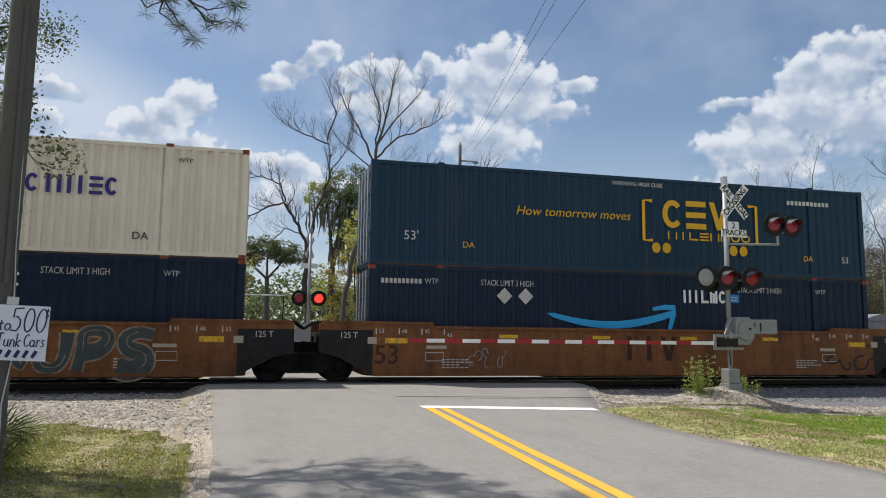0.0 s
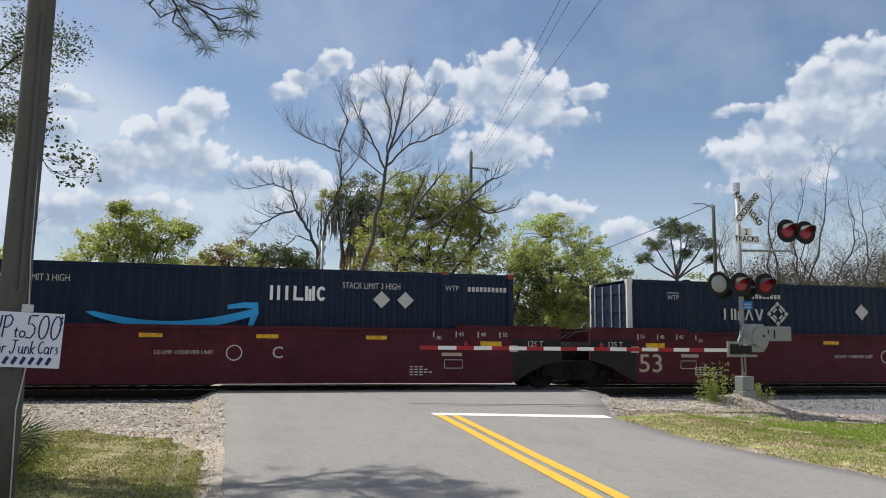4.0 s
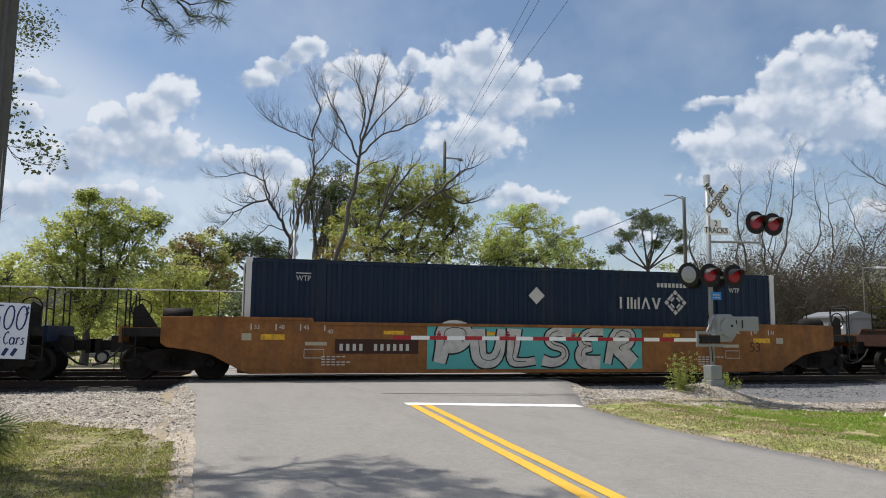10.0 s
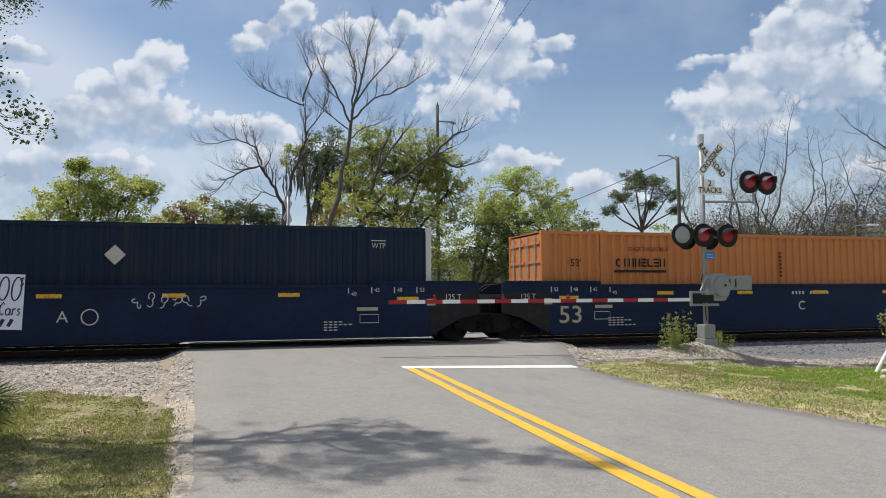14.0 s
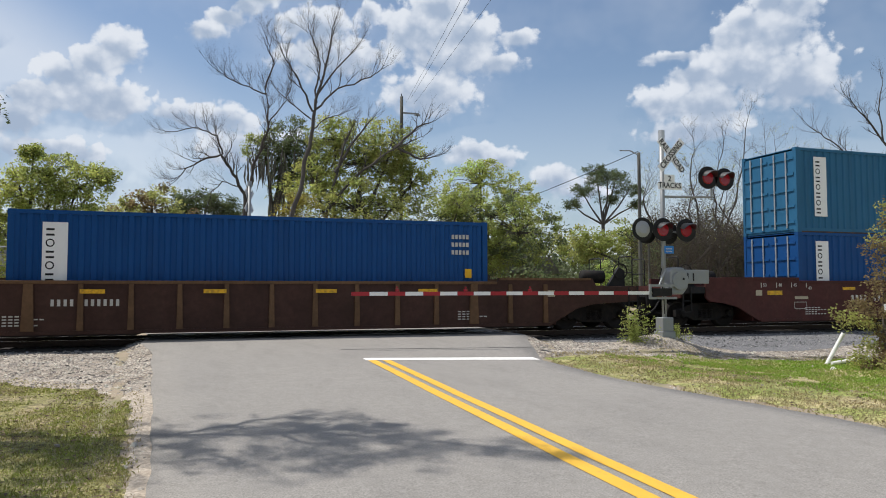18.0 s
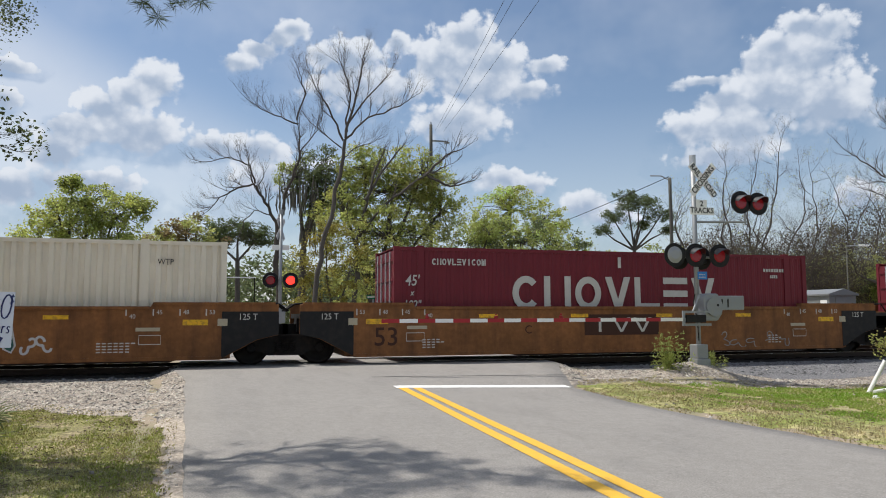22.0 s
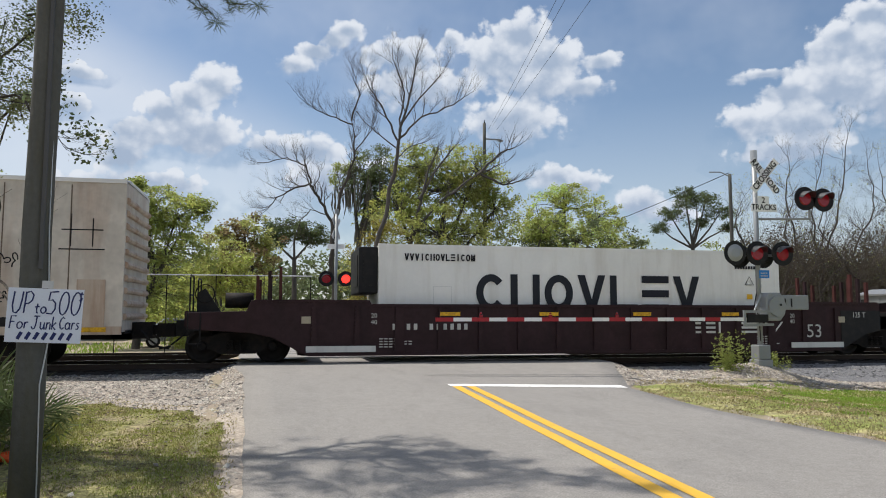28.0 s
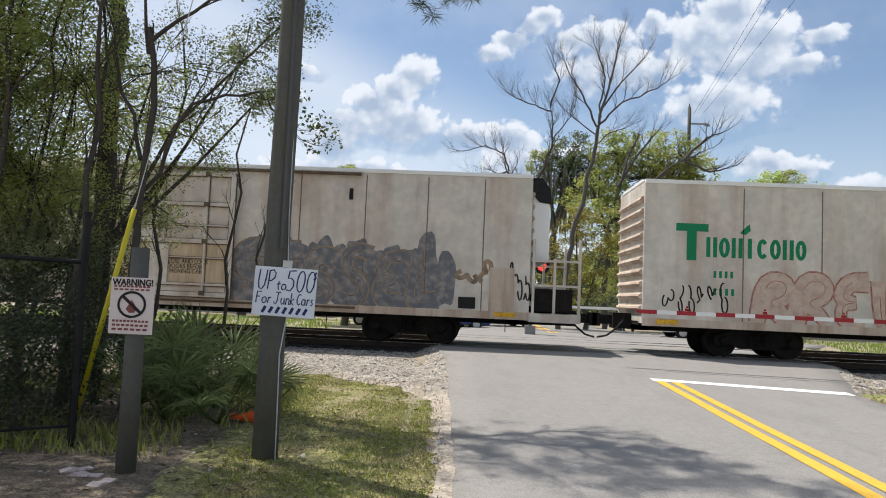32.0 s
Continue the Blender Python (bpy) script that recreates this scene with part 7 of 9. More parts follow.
near_pole = wood_pole(-2.13, 7.14, 9.8, 0.125, 0.1, "weathered grey wooden utility pole with a handwritten sign", (0.06, 0.0))
part("ground_wire", Geo().path([(0.12, -0.06, 0.1), (0.11, -0.08, 1.1), (0.15, -0.02, 1.5), (0.12, -0.05, 2.4), (0.1, -0.02, 9)], 0.007), M_CHROME, near_pole, "thin ground wire")
part("wire_guard", Geo().box(0.07, 0.1, -0.13, -0.1, 2.1, 4.6), material("grey_plastic", (0.085, 0.085, 0.085), 0.7), near_pole, "grey plastic conduit strip")
sgn = solo("handwritten_sign", Geo().box(-0.3, 0.3, -0.004, 0.004, -0.232, 0.232), material("white_card", (0.68, 0.72, 0.8), 0.7, vary=0.05, scale=4), "white card sign with blue marker writing nailed to the pole", "sign",
           (-1.985, 6.99, 1.24))
sgn.matrix_basis = pose(-1.985, 6.99, 1.24, 0, 2, 0)
M_MARKER = material("blue_marker_ink", (0.02, 0.03, 0.12), 0.6)
OVAL = [(0.36 + 0.34 * math.cos(a * 0.55 + 1.4), 0.5 + 0.5 * math.sin(a * 0.55 + 1.4)) for a in range(13)]
SMALL = [(0.3 + 0.3 * math.cos(a * 0.58 + 1.2), 0.27 + 0.27 * math.sin(a * 0.58 + 1.2)) for a in range(12)]
STROKES = {
    "U": [[(0, 1), (0.0, 0.35), (0.15, 0.05), (0.4, 0), (0.62, 0.2), (0.68, 0.6), (0.68, 1)]],
    "P": [[(0.1, 0), (0.08, 0.5), (0.05, 1)], [(0.0, 0.95), (0.4, 1.02), (0.66, 0.85), (0.6, 0.6), (0.35, 0.46), (0.1, 0.45)]],
    "t": [[(0.25, 0.8), (0.23, 0.3), (0.3, 0.02), (0.45, 0.02)], [(0, 0.52), (0.5, 0.56)]],
    "o": [SMALL],
    "5": [[(0.72, 1), (0.35, 0.98), (0.1, 0.96), (0.08, 0.6), (0.35, 0.64), (0.62, 0.5), (0.66, 0.25), (0.45, 0.03), (0.05, 0.06)]],
    "0": [OVAL],
    "$": [[(0.65, 0.85), (0.3, 0.95), (0.08, 0.75), (0.3, 0.52), (0.62, 0.35), (0.45, 0.1), (0.05, 0.14)], [(0.36, 1.1), (0.34, -0.1)]],
    "F": [[(0.05, 0), (0.05, 1), (0.65, 1)], [(0.05, 0.55), (0.5, 0.56)]],
    "r": [[(0.03, 0), (0.05, 0.55)], [(0.05, 0.38), (0.2, 0.53), (0.42, 0.52)]],
    "J": [[(0.5, 1), (0.5, 0.3), (0.4, 0.05), (0.2, 0), (0.02, 0.2)], [(0.15, 1), (0.85, 1)]],
    "u": [[(0, 0.55), (0.03, 0.15), (0.2, 0.0), (0.42, 0.15), (0.46, 0.55), (0.48, 0.2), (0.55, 0)]],
    "n": [[(0, 0), (0.02, 0.55), (0.03, 0.38), (0.25, 0.55), (0.42, 0.42), (0.45, 0)]],
    "k": [[(0.02, 0), (0.0, 1)], [(0.45, 0.55), (0.05, 0.27), (0.48, 0)]],
    "C": [[(0.62, 0.85), (0.4, 1), (0.12, 0.8), (0.02, 0.45), (0.18, 0.1), (0.42, 0), (0.66, 0.15)]],
    "a": [SMALL, [(0.6, 0.52), (0.6, 0.12), (0.7, 0)]],
    "s": [[(0.42, 0.5), (0.15, 0.53), (0.06, 0.4), (0.36, 0.22), (0.3, 0.03), (0.02, 0.04)]],
}


def handwrite(text, x, z, h, wide, thick, lean=0.1):
    """Marker writing, letter by letter."""
    for ch in text:
        if ch == " ":
            x += 0.4 * wide
            continue
        end = 0.0
        for line in STROKES[ch]:
            part("marker_stroke", ribbon(Geo(), [(x + px * wide + lean * pz * h, z + pz * h) for px, pz in line], thick, -0.0065, -0.004), M_MARKER, sgn)
            end = max(end, max(px for px, _ in line))
        x += (end + 0.2) * wide


handwrite("UP", -0.265, 0.015, 0.185, 0.1, 0.012)
handwrite("to", -0.085, 0.02, 0.1, 0.07, 0.011)
handwrite("500", 0.005, 0.01, 0.2, 0.105, 0.012)
handwrite("$", 0.262, 0.13, 0.075, 0.045, 0.009)
handwrite("For", -0.272, -0.115, 0.105, 0.07, 0.01)
handwrite("Junk", -0.1, -0.118, 0.112, 0.066, 0.01)
handwrite("Cars", 0.12, -0.112, 0.105, 0.056, 0.01)
for k in range(7):
    part("number_stroke", ribbon(Geo(), [(-0.2 + 0.066 * k, -0.205), (-0.17 + 0.066 * k, -0.145)], 0.028, -0.0065, -0.004), M_MARKER, sgn)
part("top_tab", Geo().box(-0.04, 0.05, -0.003, 0.003, 0.235, 0.3), M_CHROME, sgn)

post = thing("warning_post", "short wooden post with a white warning sign", "post", (-3.09, 6.31, -0.36))
part("post_shaft", Geo().tube((0, 0, 0), (0.0, 0, 1.93), 0.085, 0.075, 12), M_WOODPOLE, post, smooth=True)
ws = part("warning_sign", Geo().box(-0.19, 0.19, -0.1, -0.094, 1.19, 1.67), material("pinkish_sign_sheet", (0.66, 0.58, 0.57), 0.6, vary=0.06, scale=4), post, "sun-faded white warning sign")
part("lettering", letters("WARNING!", 0.055, M_INK, 0.9, bold=0.002), M_INK, ws, at=pose(0.0, -0.103, 1.625))
M_SIGNRED = material("dull_red_ink", (0.2, 0.06, 0.06), 0.6)
part("ban_ring", ring(Geo(), 0, 1.44, 0.125, 0.115, 0.02, -0.105, -0.1), M_INK, ws, "round prohibition mark")
part("ban_bar", Geo().prism([(-0.09, 1.5), (-0.075, 1.52), (0.09, 1.38), (0.075, 1.36)], -0.106, -0.1), M_INK, ws)
part("ban_symbol", Geo().prism([(-0.05, 1.4), (0.0, 1.48), (0.05, 1.4), (0.02, 1.37), (-0.02, 1.37)], -0.104, -0.1), M_SIGNRED, ws)
for k, n in enumerate((9, 7)):
    part("text_strokes", bars(-0.16, 1.585 - 0.025 * k, 0.32, 0.014, n, -0.103), M_SIGNRED, ws)
for k, n in enumerate((10, 8, 6)):
    part("text_strokes", bars(-0.16, 1.29 - 0.035 * k, 0.32, 0.018, n, -0.103), M_SIGNRED, ws)

guy = thing("guy_wire_guard", "yellow plastic guy wire guard leaning over the fence", "guy wire", (0, 0, 0))
part("guard_tube", Geo().tube((-4.66, 8.34, -0.35), (-3.97, 8.0, 2.08), 0.03, 0.03, 10), material("yellow_plastic", (0.62, 0.52, 0.03), 0.5, vary=0.1), guy, smooth=True)
part("guy_cable", Geo().tube((-3.97, 8.0, 2.08), (-2.1, 7.1, 8.9), 0.006), M_CHROME, guy)

mid_pole = wood_pole(13.9, 50, 15.2, 0.16, 0.11, "tall grey wooden utility pole with a street light arm")
part("crossarm", Geo().box(0.1, 1.2, -0.05, 0.05, 14.0, 14.1).box(1.0, 1.35, -0.1, 0.1, 13.92, 14.02), M_ALU, mid_pole, "short lamp arm")
part("insulator", Geo().tube((0, 0, 15.1), (0, 0, 15.4), 0.05, 0.03, 8), M_BLACK, mid_pole)
right_pole = wood_pole(22.65, 34, 8.9, 0.11, 0.085, "grey wooden utility pole with a slim lamp arm")
part("lamp_arm", Geo().path([(0, 0, 8.75), (-0.6, -0.1, 8.95), (-1.3, -0.2, 8.9)], 0.03), M_ALU, right_pole)
for x, y, h in ((9.2, 44, 5.75), (13.0, 60, 5.5), (30, 44, 6.5)):
    wood_pole(x, y, h, 0.09, 0.07, "thin weathered wooden post behind the tracks")


street_sign = thing("street_sign", "green street name sign on a thin post", "street sign", (8.5, 43.5, -0.35))
part("post", Geo().tube((0, 0, 0), (0, 0, 2.85), 0.03, 0.03, 8), M_CHROME, street_sign)
blade = part("sign_blade", Geo().box(-0.45, 0.45, -0.05, -0.035, 2.62, 2.84), material("green_sign_sheet", (0.01, 0.13, 0.07), 0.5), street_sign, "green name blade")
strokes(blade, -0.34, 2.68, 0.68, 0.1, 6, -0.054, M_WHITE)

# equipment hut and lamp post beyond the tracks
HUT_Z = float(ground_z(28.7, 30.2))
M_HUT = material("brushed_hut_metal", (0.24, 0.25, 0.26), 0.45, 0.3, vary=0.15, scale=2, other=(0.24, 0.24, 0.23), amount=0.5, streak=True)
hut = thing("equipment_hut", "grey metal signal equipment hut with a low roof", "hut", (28.7, 30.25, HUT_Z))
top = 2.2 - HUT_Z
part("plinth", Geo().box(-0.86, 0.86, -1.31, 1.31, -0.1, 0.2), material("hut_concrete", (0.35, 0.34, 0.32), 0.9, vary=0.2), hut, "concrete plinth")
part("body", Geo().box(-0.8, 0.8, -1.25, 1.25, 0.2, top), M_HUT, hut, bevel=0.015)
part("roof", Geo().prism([(-0.9, top - 0.03), (0.9, top - 0.03), (0.9, top + 0.05), (0.0, top + 0.3), (-0.9, top + 0.05)], -1.36, 1.36), M_HUT, hut, "low pitched metal roof")
door = part("door", Geo().box(-0.45, 0.4, -1.275, -1.25, 0.3, top - 0.12), M_HUT, hut, "grey metal door")
part("door_handle", Geo().box(0.26, 0.32, -1.31, -1.275, 1.05, 1.25), M_BLACK, door)
for y in (-0.62, 0.0, 0.62):
    part("wall_seam", Geo().box(-0.812, -0.8, y - 0.02, y + 0.02, 0.25, top - 0.06), M_HUT, hut)
part("wall_sign", Geo().box(-0.815, -0.802, -1.1, -0.7, top - 0.55, top - 0.25), M_WHITE, hut, "small white notice plate")
part("vent", Geo().box(-0.83, -0.8, 0.75, 1.1, top - 0.5, top - 0.2), M_BLACK, hut, "dark louvred vent")
LAMP_Z = float(ground_z(36.1, 36))
lamp_post = thing("street_lamp", "slim grey lamp post with a flat arm", "street lamp", (36.1, 36, LAMP_Z))
part("pole", Geo().tube((0, 0, -0.2), (0, 0, 5.42 - LAMP_Z), 0.05, 0.035, 10), M_WOODPOLE, lamp_post, smooth=True)
part("arm", Geo().tube((0, 0, 5.38 - LAMP_Z), (1.1, 0, 5.45 - LAMP_Z), 0.03, 0.03, 8), M_ALU, lamp_post)
part("lamp_head", Geo().box(0.95, 1.65, -0.13, 0.13, 5.4 - LAMP_Z, 5.5 - LAMP_Z), M_WHITE, lamp_post, "flat pale lamp head", bevel=0.02)


def wire(label, a, b, sag, r=0.012, n=24):
    a, b = Vector(a), Vector(b)
    pts = []
    for i in range(n + 1):
        t = i / n
        p = a.lerp(b, t)
        p.z -= sag * 4 * t * (1 - t)
        pts.append(tuple(p))
    tagged(part("overhead_wire", Geo().path(pts, r, 4), M_BLACK), label, "wire")


for k, x in enumerate((8.24, 8.57, 9.31)):
    e = Vector((x, 20, 11.4)) - Vector((14.6 + 0.25 * k, 50, 14.6))
    q = Vector((14.6 + 0.25 * k, 50, 14.6)) + e * 1.9
    wire("thin black overhead line crossing above the road", (14.2 + 0.3 * k, 50, 14.4 + 0.25 * (k % 2)), tuple(q), 0.25, 0.007)
wire("thin service line sagging between poles", (22.6, 34, 8.6), (25.5, 90, 8.0), 0.6, 0.02)


# ---- trees ----
def limb(g, p, d, length, r, level, rnd, tips, spread=0.55, bend=1.0, up=0.25, thin=0.6):
    """Grow one limb and its forks, each one closed tube."""
    n = 4 if level > 1 else 3
    v = Vector(d).normalized()
    pts, rad, ways = [Vector(p)], [r], [v]
    for k in range(n):
        v = (v + Vector((rnd.uniform(-1, 1), rnd.uniform(-1, 1), rnd.uniform(-0.6, 0.8) + up)) * 0.25 * bend).normalized()
        pts.append(pts[-1] + v * (length / n))
        rad.append(r * (1 - (1 - thin) * (k + 1) / n))
        ways.append(v)
    g.pipe(pts, rad, 6 if level > 2 else (4 if level > 0 else 3), caps=False)
    if level <= 0:
        tips.append(pts[-1])
        return
    for k in range(1, n + 1):
        for _ in range(2 if k == n else 1):
            if k < n and rnd.random() > 0.8:
                continue
            w = Vector((rnd.uniform(-1, 1), rnd.uniform(-1, 1), rnd.uniform(-0.3, 0.7))) * (spread * (1 if k == n else 1.4))
            limb(g, pts[k], ways[k] + w, length * rnd.uniform(0.5, 0.8), rad[k] * rnd.uniform(0.5, 0.75), level - 1, rnd, tips, spread, bend, up, thin)


def drawn_limb(t, line, r0, r1, level, rnd, mat, twig, tips, y=0.0, name="limb", spread=0.55, every=1, up=0.25):
    """A limb along a given line of (x, z) or (x, y, z) in the tree's space, with twigs growing from it."""
    pts = [Vector((q[0], y + 0.12 * math.sin(3 * k), q[1])) if len(q) == 2 else Vector(q) for k, q in enumerate(line)]
    fine = []
    for a, b in zip(pts, pts[1:]):
        for k in range(4):
            q = a.lerp(b, k / 4)
            fine.append(q + Vector((rnd.uniform(-1, 1), rnd.uniform(-1, 1), rnd.uniform(-1, 1))) * 0.04 * (b - a).length)
    fine.append(pts[-1])
    n = len(fine) - 1
    g = Geo()
    g.pipe(fine, [r0 + (r1 - r0) * k / n for k in range(n + 1)], 8, caps=False)
    if level is not None:
        for k in range(3, n + 1, every):
            r = r0 + (r1 - r0) * k / n
            way = (fine[k] - fine[k - 1]).normalized()
            w = Vector((rnd.uniform(-1, 1), rnd.uniform(-1, 1), rnd.uniform(-0.2, 0.8))) * spread * 1.5
            limb(g, fine[k], way + w, twig * rnd.uniform(0.7, 1.2), r * 0.5, level, rnd, tips, spread, 1.0, up)
        limb(g, fine[-1], fine[-1] - fine[-2], twig, r1 * 0.9, level, rnd, tips, spread, 1.0, up)
    return part(name, g, mat, t, smooth=True)


# two bare trees beyond the track
rnd = random.Random(7)
t = thing("bare_tree", "tall leafless tree with a slanting grey trunk", "tree", (4.3, 39, -0.4))
drawn_limb(t, [(0, 0), (0.3, 3.0), (0.8, 6.0), (1.5, 9.2), (1.75, 11.1)], 0.15, 0.085, None, rnd, M_BARK, 1, [], name="trunk")
for line, r0 in (([(1.75, 11.1), (2.2, 13.1), (2.6, 14.9), (2.8, 16.0)], 0.13), ([(1.7, 11.0), (0.95, 12.7), (0.25, 13.7), (-0.2, 14.6)], 0.1), ([(1.75, 11.1), (2.9, 12.3), (4.8, 13.2), (5.6, 13.8)], 0.1),
                 ([(1.8, 11.6), (2.0, 13.7), (1.6, 15.0), (1.4, 15.6)], 0.09), ([(1.6, 10.6), (0.7, 11.3), (-0.1, 11.9)], 0.07), ([(1.9, 12.0), (3.4, 14.0), (4.1, 14.9)], 0.09), ([(1.6, 10.0), (2.5, 10.8), (3.2, 11.0)], 0.06)):
    drawn_limb(t, line, r0 * 0.6, 0.016, 3, rnd, M_BARK, 0.8, [], spread=0.62)
t = thing("bare_tree", "crooked leafless tree with forked grey limbs", "tree", (2.5, 38, -0.4))
drawn_limb(t, [(0.05, 0), (0.1, 2.5), (0.0, 5.0), (0.0, 6.4)], 0.16, 0.115, None, rnd, M_BARK_DARK, 1, [], name="trunk")
for line, r0 in (([(0, 6.3), (-0.6, 7.4), (-1.2, 8.3), (-2.1, 8.0), (-2.8, 7.5), (-3.3, 6.9)], 0.14), ([(0, 6.3), (0.4, 7.8), (1.0, 9.4), (1.1, 10.7), (0.9, 11.7)], 0.15), ([(0.9, 11.7), (1.3, 13.1), (1.0, 14.2)], 0.08),
                 ([(0.95, 11.5), (0.1, 11.8), (-0.8, 12.1), (-1.4, 12.5)], 0.07), ([(-1.1, 8.3), (-1.4, 9.2), (-2.3, 9.6), (-3.5, 9.3)], 0.08), ([(-0.2, 6.7), (-1.1, 7.0), (-1.6, 6.4), (-1.8, 5.7)], 0.05), ([(1.0, 10.0), (1.8, 11.0), (2.2, 12.0)], 0.06)):
    drawn_limb(t, line, r0 * 0.6, 0.016, 3, rnd, M_BARK_DARK, 0.75, [], spread=0.62)


def leafy(name, label, at, lobes, mats, seed, size=0.17, clump=0.42, dense=1.0, leaves=62, trunk_r=0.25, bark=None, deep=0.8, moss=0, wide=0.32):
    """A tree in leaf: a trunk, a limb into each lobe of the crown, and clumps of leaves on twigs. lobes: dx, height, half width, half height."""
    rnd = random.Random(seed)
    t = thing(name, label, "tree", (at[0], at[1], float(ground_z(*at)) - 0.1))
    low = min(l[1] - l[3] for l in lobes)
    fork = max(0.8, low * 0.8 + 0.4)
    g = Geo()
    g.pipe([(0, 0, 0), (0.05, 0, fork * 0.5), (lobes[0][0] * 0.1, 0, fork)], [trunk_r * 1.2, trunk_r, trunk_r * 0.85], 10, caps=False)
    part("trunk", g, bark or M_BARK, t, smooth=True)
    crowns = [Leaves(seed + k) for k in range(len(mats))]
    for q, (dx, h, rx, rz) in enumerate(lobes):
        c = Vector((dx, rnd.uniform(-0.3, 0.3) * rx, h))
        g = Geo()
        base = Vector((lobes[0][0] * 0.1, 0, fork))
        mid = base.lerp(c, 0.5) + Vector((rnd.uniform(-0.3, 0.3), rnd.uniform(-0.3, 0.3), 0.1 * rz))
        g.pipe([base, mid, c], [trunk_r * 0.55, trunk_r * 0.4, trunk_r * 0.2], 7, caps=False)
        n = int(dense * (14 + 15 * rx * rz))
        for k in range(n):
            a = Vector((rnd.gauss(0, 1), rnd.gauss(0, 1), rnd.gauss(0, 1))).normalized() * rnd.random() ** 0.4
            p = c + Vector((a.x * rx, a.y * rx * deep, a.z * rz))
            if k % 3 == 0:
                m = c.lerp(p, 0.5) + Vector((0, 0, 0.08 * rx))
                g.pipe([c, m, p], [trunk_r * 0.12, trunk_r * 0.08, 0.012], 4, caps=False)
            w = int((noise.noise(p * 0.45 + Vector((seed, 0, 0))) * 0.9 + 0.5) * len(mats))
            crowns[max(0, min(len(mats) - 1, w))].clump(p, clump * rnd.uniform(0.6, 1.3), leaves, size * 0.92)
        part("limb", g, bark or M_BARK, t, smooth=True)
    for k, m in enumerate(mats):
        if crowns[k].p:
            part("crown", crowns[k].mesh("crown", m, wide), m, t)
    if moss:
        g = Geo()
        for k in range(moss):
            dx, h, rx, rz = lobes[rnd.randrange(len(lobes))]
            x, y, z = dx + rnd.uniform(-0.9, 0.9) * rx, rnd.uniform(-0.8, 0.4) * rx, h - rnd.uniform(0.2, 1.0) * rz
            l = rnd.uniform(0.5, 1.7)
            g.pipe([(x, y, z), (x + rnd.uniform(-0.1, 0.1), y, z - l * 0.5), (x + rnd.uniform(-0.12, 0.12), y, z - l)], [0.02, 0.05, 0.008], 5)
        tagged(part("hanging_moss", g, M_MOSS, t, "grey hanging moss"), kind="stuff")
    return t


leafy("oak_tree", "broad oak with fresh green and olive leaves", (8.6, 45), [(1.6, 9.6, 3.5, 2.9), (-0.2, 10.9, 2.0, 1.5), (3.4, 10.8, 2.1, 1.7), (-1.6, 8.0, 2.1, 1.8), (4.6, 8.3, 1.8, 2.1), (0.9, 6.3, 4.4, 2.1), (1.5, 4.0, 4.0, 1.8)],
      [M_LEAF_OLIVE, M_LEAF_MID, M_LEAF_OLIVE, M_LEAF_SPRING], 23, 0.16, 0.4, dense=1.35, leaves=48, trunk_r=0.3, deep=0.55)
rnd = random.Random(3)
t = thing("bare_tree", "thin brown tree with sparse limbs before the oak", "tree", (7.5, 43.4, -0.4))
drawn_limb(t, [(0, 0), (0.0, 4.0), (0.1, 6.5)], 0.16, 0.12, None, rnd, M_BARK, 1, [], name="trunk")
for line in ([(0.1, 6.5), (0.9, 10.0), (1.5, 11.3)], [(0.1, 6.4), (2.2, 8.8), (4.1, 10.2), (5.5, 10.9)], [(4.1, 10.2), (5.5, 11.6), (6.5, 12.0)], [(4.3, 10.2), (5.8, 9.6), (6.8, 9.9)], [(0.5, 8.5), (1.8, 10.8), (2.6, 11.8)]):
    drawn_limb(t, line, 0.09, 0.03, 2, rnd, M_BARK, 0.8, [])
leafy("oak_tree", "tall oak with dark leaves and hanging moss", (4.6, 47), [(1.2, 10.8, 2.0, 1.7), (-0.4, 10.3, 1.4, 1.3), (0.9, 8.2, 1.1, 1.5), (1.6, 9.6, 1.4, 1.2)], [M_LEAF_DARK, M_LEAF_DARK, M_LEAF_MID], 29, 0.15, 0.36, dense=1.6, leaves=42, moss=150, deep=0.55)
leafy("shrubby_tree", "low tree with yellowing leaves", (6.0, 41), [(-0.7, 5.8, 1.3, 1.2), (-1.9, 4.2, 1.2, 1.5), (0.6, 3.9, 1.9, 1.6), (-0.9, 2.0, 1.9, 1.2)], [M_LEAF_GOLD, M_LEAF_OLIVE], 31, 0.13, 0.38, trunk_r=0.14)
leafy("spring_tree", "round tree with bright spring leaves", (20.4, 50), [(-0.4, 9.3, 3.1, 1.8), (2.0, 8.6, 2.4, 1.8), (-2.4, 8.0, 2.1, 1.6), (-0.2, 6.8, 4.3, 1.9), (-0.6, 10.4, 1.7, 0.8), (0.5, 4.6, 3.5, 1.6)], [M_LEAF_SPRING, M_LEAF_SPRING, M_LEAF_BRIGHT], 37, 0.15, 0.33, trunk_r=0.22, dense=1.15, leaves=40, deep=0.6)
leafy("oak_tree", "shady green tree beside the road", (14.8, 47), [(6.5, 5.5, 3.6, 2.6), (1.1, 4.9, 2.6, 2.4), (3.6, 3.9, 3.3, 2.3), (2.2, 7.2, 1.8, 1.4)], [M_LEAF_MID, M_LEAF_DARK, M_LEAF_MID], 41, 0.17, 0.45)
